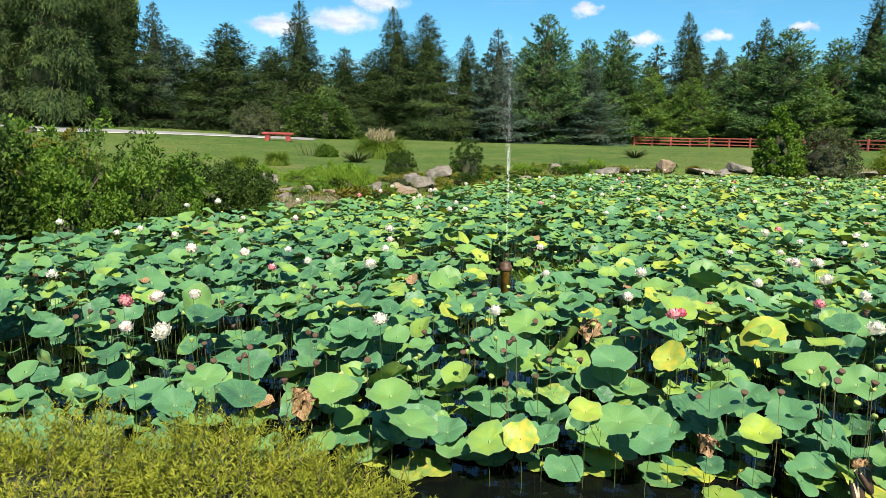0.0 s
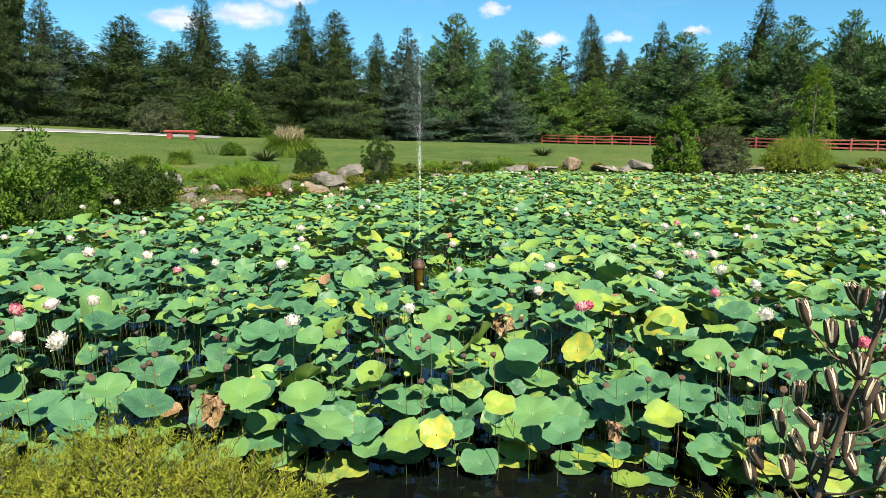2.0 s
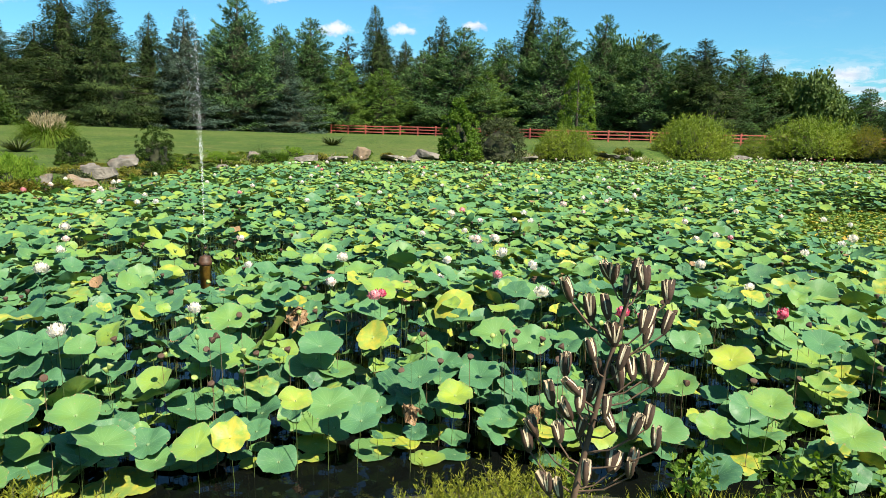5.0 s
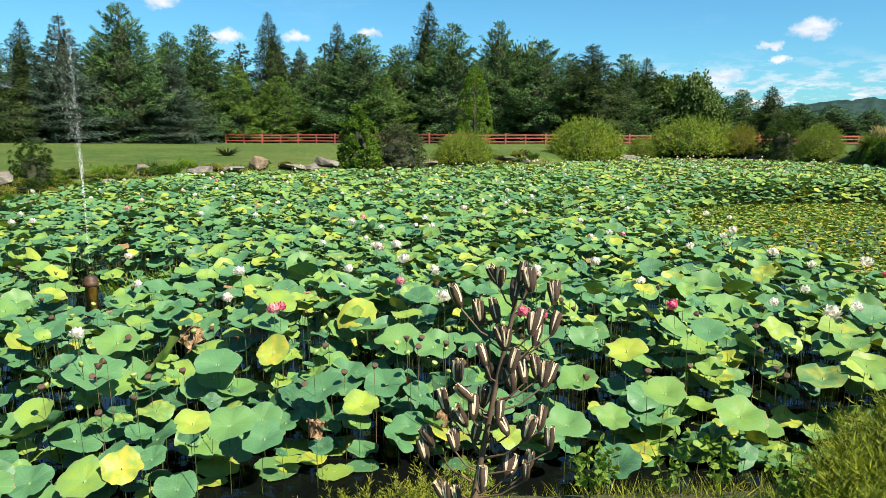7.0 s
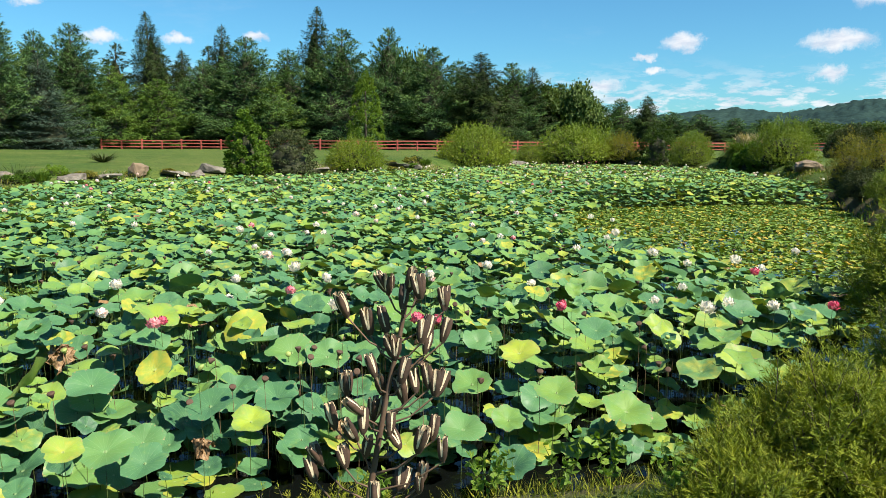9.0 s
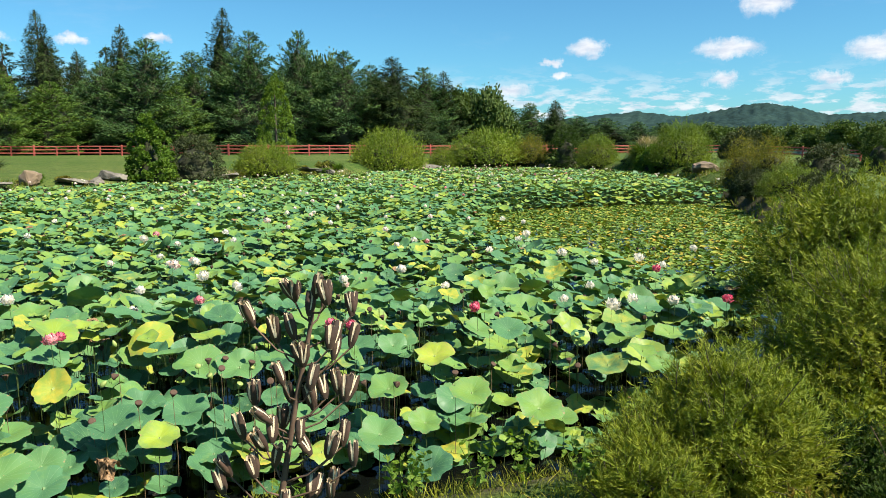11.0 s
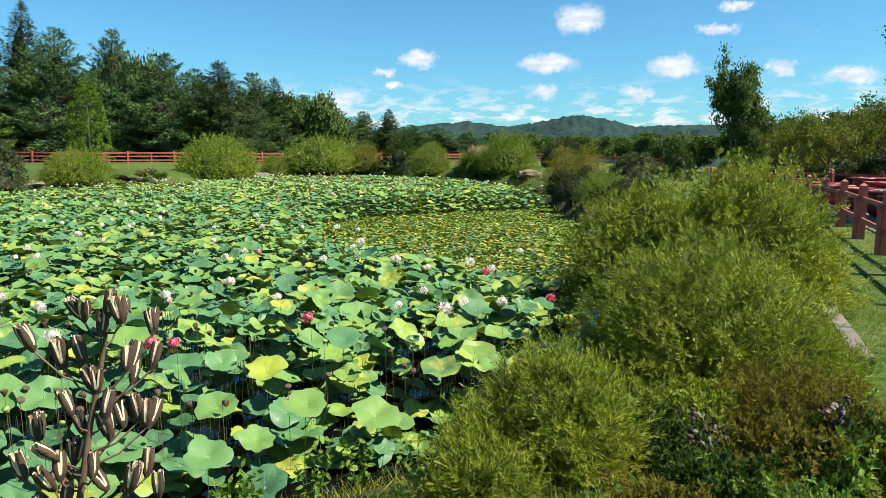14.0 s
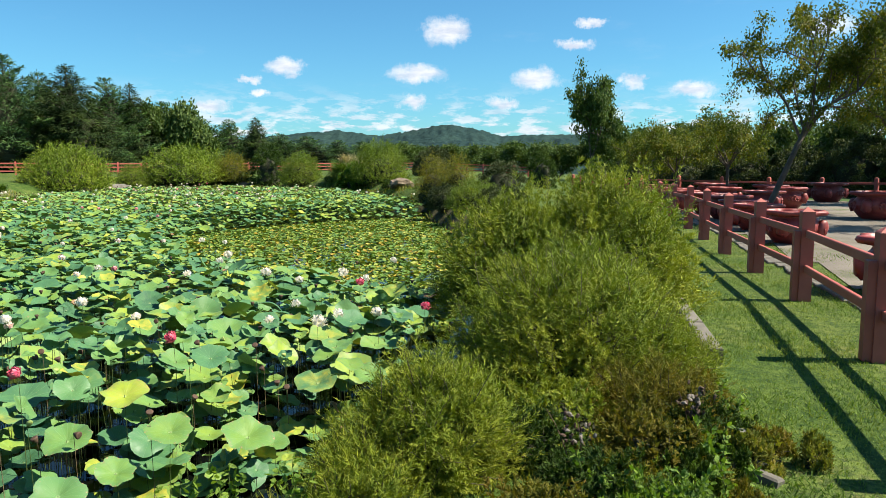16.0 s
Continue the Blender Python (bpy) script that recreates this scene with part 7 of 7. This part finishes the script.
def dead_stalk(x, y, h, seed):
    """A withered brown flower stalk with a few broken seed heads."""
    r = np.random.default_rng(seed)
    ob = thing("dead_stalk", "withered brown flower stalk with broken seed heads", "plant", pose(x, y, gz(x, y) - 0.02), "dead stalks on the bank")
    u = np.linspace(0, 1, 6)[:, None]
    pts = np.array([r.normal() * 0.05, r.normal() * 0.05, 0]) * u ** 2 + np.array([0, 0, h]) * u
    part("stem", Bag().add(*tube(pts, np.linspace(0.004, 0.002, 6), 5, False)).mesh("stem", M_STALK), ob)
    for k in range(14):
        z = h * (0.55 + 0.45 * r.random())
        v, f = blob(seed + k, 0.013, 0.011, 0.019, 0.5, 1)
        part("seed_head", Bag().add(v, f).mesh("seed_head", M_DRYTWIG if k % 3 == 0 else M_HUSK, False), ob, "", pose(r.normal() * 0.035, r.normal() * 0.035, z, r.normal() * 40, r.normal() * 40))


for i, (x, y, h) in enumerate(((4.69, -0.09, 0.42), (4.62, -0.05, 0.36), (4.75, -0.03, 0.30), (3.97, 0.58, 0.42), (4.02, 0.52, 0.34))):
    dead_stalk(x, y, h, 810 + 20 * i)

daisy = thing("daisy", "small white daisy with a yellow eye", "flower", pose(4.68, -0.34, gz(4.68, -0.34)))
part("stem", Bag().add(*tube([(0, 0, 0), (0.004, 0.003, 0.07), (0, 0, 0.13)], [0.002, 0.0017, 0.0014], 5, False)).mesh("stem", M_STEM), daisy)
rays = Bag()
k = np.arange(16) * TAU / 16
blades(rays, np.stack([np.cos(k) * 0.004, np.sin(k) * 0.004, np.full(16, 0.131)], -1), np.stack([np.cos(k), np.sin(k), np.full(16, 0.12)], -1), 0.017, 0.007, 0, 0.0, True, np.broadcast_to(np.array([0, 0, 1.0]), (16, 3)), 0.05)
part("petals", rays.mesh("petals", M_WHITE), daisy, "", pose(0, 0, 0.131) @ pose(0, 0, 0, 0, -25) @ pose(0, 0, -0.131))
part("eye", Bag().add(*lathe([(0.0, 0.0), (0.006, 0.0), (0.0055, 0.003), (0.0, 0.005)], 10)).mesh("eye", M_LILY), daisy, "yellow eye", pose(0, 0, 0.133, 0, -25))
thing("timber_piece", "broken grey piece of timber in the grass", "timber", pose(4.3, -0.40, gz(4.3, -0.40) - 0.02, 8, -6, 60), data=Bag().add(*block(0.24, 0.09, 0.07, 0.012)).mesh("timber_piece", M_TIMBER, False))

# dark weeds where the bank is left unmown
r = np.random.default_rng(88)
for k in range(46):
    x, y = r.uniform(2.9, 4.9), r.uniform(-1.15, 0.35)
    if y < -0.35 - 0.25 * (x - 3):
        continue
    w_, h_ = r.uniform(0.12, 0.24), r.uniform(0.12, 0.26)
    q = int(r.choice([0, 0, 1, 2, 4]))
    plant("weed_clump", WORDS[q] + " beside the mown strip", "weed", NEARWEED[q], x, y, r.random() * 360, (w_, w_, h_), "weeds beside the strip", 0.03)

# grass on the mown strip and rough grass on the bank
turf = Bag()
GX, GY = rng.uniform(3.0, 19, 230000), rng.uniform(-3.2, 0.7, 230000)
ok = (edge_distance(POND, GX, GY) > 0.7) & (rng.random(230000) < np.interp(np.hypot(GX, GY), [2.5, 7, 11, 19], [1.0, 0.75, 0.35, 0.15]))
GX, GY = GX[ok], GY[ok]
n = len(GX)
tall = 0.75 + 0.5 * np.sin(GX * 2.3 + np.sin(GY * 3.1)) * np.sin(GY * 2.7 + GX)
blades(turf, np.stack([GX, GY, ground_z(GX, GY) - 0.005], -1), rng.normal(size=(n, 3)) * 0.62 + np.array([0, 0, 0.6]), rng.uniform(0.025, 0.080, n) * tall, rng.uniform(0.004, 0.008, n), 0, 0.0, False, np.broadcast_to(np.array([0.0, -0.4, 1.0]), (n, 3)), 0.9)
tagged(new("grass", turf.mesh("grass", M_TURF)), "short mown grass blades along the path", "grass", kind="stuff")
rough = Bag()
GX, GY = rng.uniform(-4, 7, 60000), rng.uniform(-0.9, 4.2, 60000)
de = edge_distance(POND, GX, GY)
ok = (de > np.where((GX > -0.9) & (GX < 2.4), 1.05, 0.05)) & (de < 1.75) & (np.hypot(GX, GY) > 1.6)
GX, GY = GX[ok], GY[ok]
n = len(GX)
blades(rough, np.stack([GX, GY, ground_z(GX, GY) - 0.01], -1), rng.normal(size=(n, 3)) * 0.45 + np.array([0, 0, 0.9]), rng.uniform(0.05, 0.16, n), rng.uniform(0.003, 0.006, n))
tagged(new("rough_grass", rough.mesh("rough_grass", M_SEDGE)), "rough yellow-green grass on the near bank", "grass", kind="stuff")


# ---- dry seed stalk close to the path ----
def husk_mesh(seed):
    """A split seed capsule 6 cm long: three plump dark valves with pale torn seams, a little open at the tip."""
    r = np.random.default_rng(seed)
    outer, inner = Bag(), Bag()
    f = []
    for i in range(8):
        for j in range(6):
            b = i * 7 + j
            f += [(b, b + 1, b + 7), (b + 1, b + 8, b + 7)]
    f = np.array(f)
    seam = np.array([(k // 2) % 6 in (0, 5) and 2 <= k // 12 for k in range(len(f))])
    for k in range(3):
        a0 = k * TAU / 3 + r.normal() * 0.12
        gape, twist = 0.03 + 0.10 * r.random(), r.normal() * 0.15
        rows_o, rows_i = [], []
        for t in np.linspace(0, 1, 9):
            rad = 0.0085 * math.sin(math.pi * (0.06 + 0.80 * t)) ** 0.55
            a = a0 + twist * t
            c = np.array([math.cos(a), math.sin(a), 0]) * (0.0052 * math.sin(math.pi * (0.1 + 0.75 * t)) + gape * 0.06 * t ** 3)
            for q in (-1.75, -1.3, -0.75, 0.0, 0.75, 1.3, 1.75):
                o = np.array([math.cos(a + q), math.sin(a + q), 0]) * (1 + 0.10 * math.cos(3 * q) + 0.05 * r.normal())
                rows_o.append(c + o * rad + (0, 0, 0.062 * t + 0.002 * r.normal() * t))
                rows_i.append(c + o * rad * 0.86 + (0, 0, 0.062 * t - 0.0006))
        outer.add(rows_o, f, seam.astype(int))
        inner.add(rows_i, f[:, ::-1])
    return outer.mesh("husk", [M_HUSK, M_HUSKIN]), inner.mesh("husk_lining", M_HUSKIN)


HUSKS = [husk_mesh(900 + k) for k in range(6)]
SX, SY = 0.78, 1.23
sz = gz(SX, SY)
stalk = thing("seed_stalk", "dry brown branching stalk with split seed pods", "plant", pose(SX, SY, sz - 0.05))
SIDE, AHEAD = np.array([math.cos(radians(-36)), math.sin(radians(-36)), 0]), np.array([math.sin(radians(36)), math.cos(radians(36)), 0])
# the stem: reach to the side and height over the water, bending from the foot to the tip
REACH, RISE = np.array([0.0, 0.055, 0.111, 0.135, 0.158, 0.181, 0.194, 0.200]), np.array([sz - 0.05, 1.10, 1.551, 1.69, 1.82, 1.92, 1.993, 2.05])


def on_spine(z):
    return SIDE * np.interp(z, RISE, REACH) + np.array([0, 0, z - sz + 0.05])


spine = np.array([on_spine(z) for z in np.linspace(RISE[0], RISE[-1], 22)])
part("stem", Bag().add(*tube(spine, np.linspace(0.0135, 0.0038, 22), 8)).mesh("stem", M_STALK), stalk)
r = np.random.default_rng(77)
# seed pods: reach to the side and height over the water
PODS = [(0.152, 2.037), (0.198, 2.049), (0.191, 2.016), (0.212, 2.041), (0.226, 2.022), (0.068, 1.994), (0.275, 2.0), (0.118, 1.955), (0.153, 1.964), (0.225, 1.946), (0.274, 1.942), (0.236, 1.921), (0.168, 1.908), (0.124, 1.881), (0.139, 1.826), (0.069, 1.83), (0.088, 1.81), (0.191, 1.865), (0.189, 1.816), (0.213, 1.84), (0.235, 1.846), (0.252, 1.832), (0.049, 1.771),
        (0.111, 1.77), (0.131, 1.77), (0.08, 1.73), (0.168, 1.739), (0.216, 1.726), (0.252, 1.736), (0.266, 1.71), (0.015, 1.686), (0.003, 1.649), (0.133, 1.63), (0.184, 1.632), (0.212, 1.639), (0.226, 1.637), (0.053, 1.565), (0.076, 1.56), (0.112, 1.707), (0.064, 1.694), (0.162, 1.774)]
for k, (right, z) in enumerate(PODS):
    c = SIDE * right + AHEAD * r.normal() * 0.022 + np.array([0, 0, z - sz + 0.05])
    out_ = right - np.interp(z, RISE, REACH)
    lean = np.clip(out_ * 160, -12, 12) + r.normal() * 13
    foot = c - np.array([0, 0, 0.031]) - SIDE * math.sin(radians(lean)) * 0.03
    root = on_spine(max(z - 0.05 - 0.45 * abs(out_), RISE[0]))
    bend = root * 0.45 + foot * 0.55 - np.array([0, 0, 0.008 + 0.06 * abs(out_)])
    arm = part("branch", Bag().add(*tube([root, bend, foot], [0.0026, 0.0018, 0.0020], 5, False)).mesh("branch", M_STALK), stalk)
    for q in range(2 if k % 3 == 0 else 1):
        m = Matrix.Translation(foot) @ pose(0, 0, 0, r.normal() * 9, lean * 1.0 + q * (17 if k % 2 else -17), 0) @ pose(q * 0.004, 0, 0, 0, 0, r.random() * 360) @ Matrix.Scale(0.76 + 0.18 * r.random(), 4)
        o, i_ = HUSKS[int(r.integers(6))]
        part("seed_pod", o, arm, "", m)
        part("seed_pod", i_, arm, "pale inside of the split pod", m)
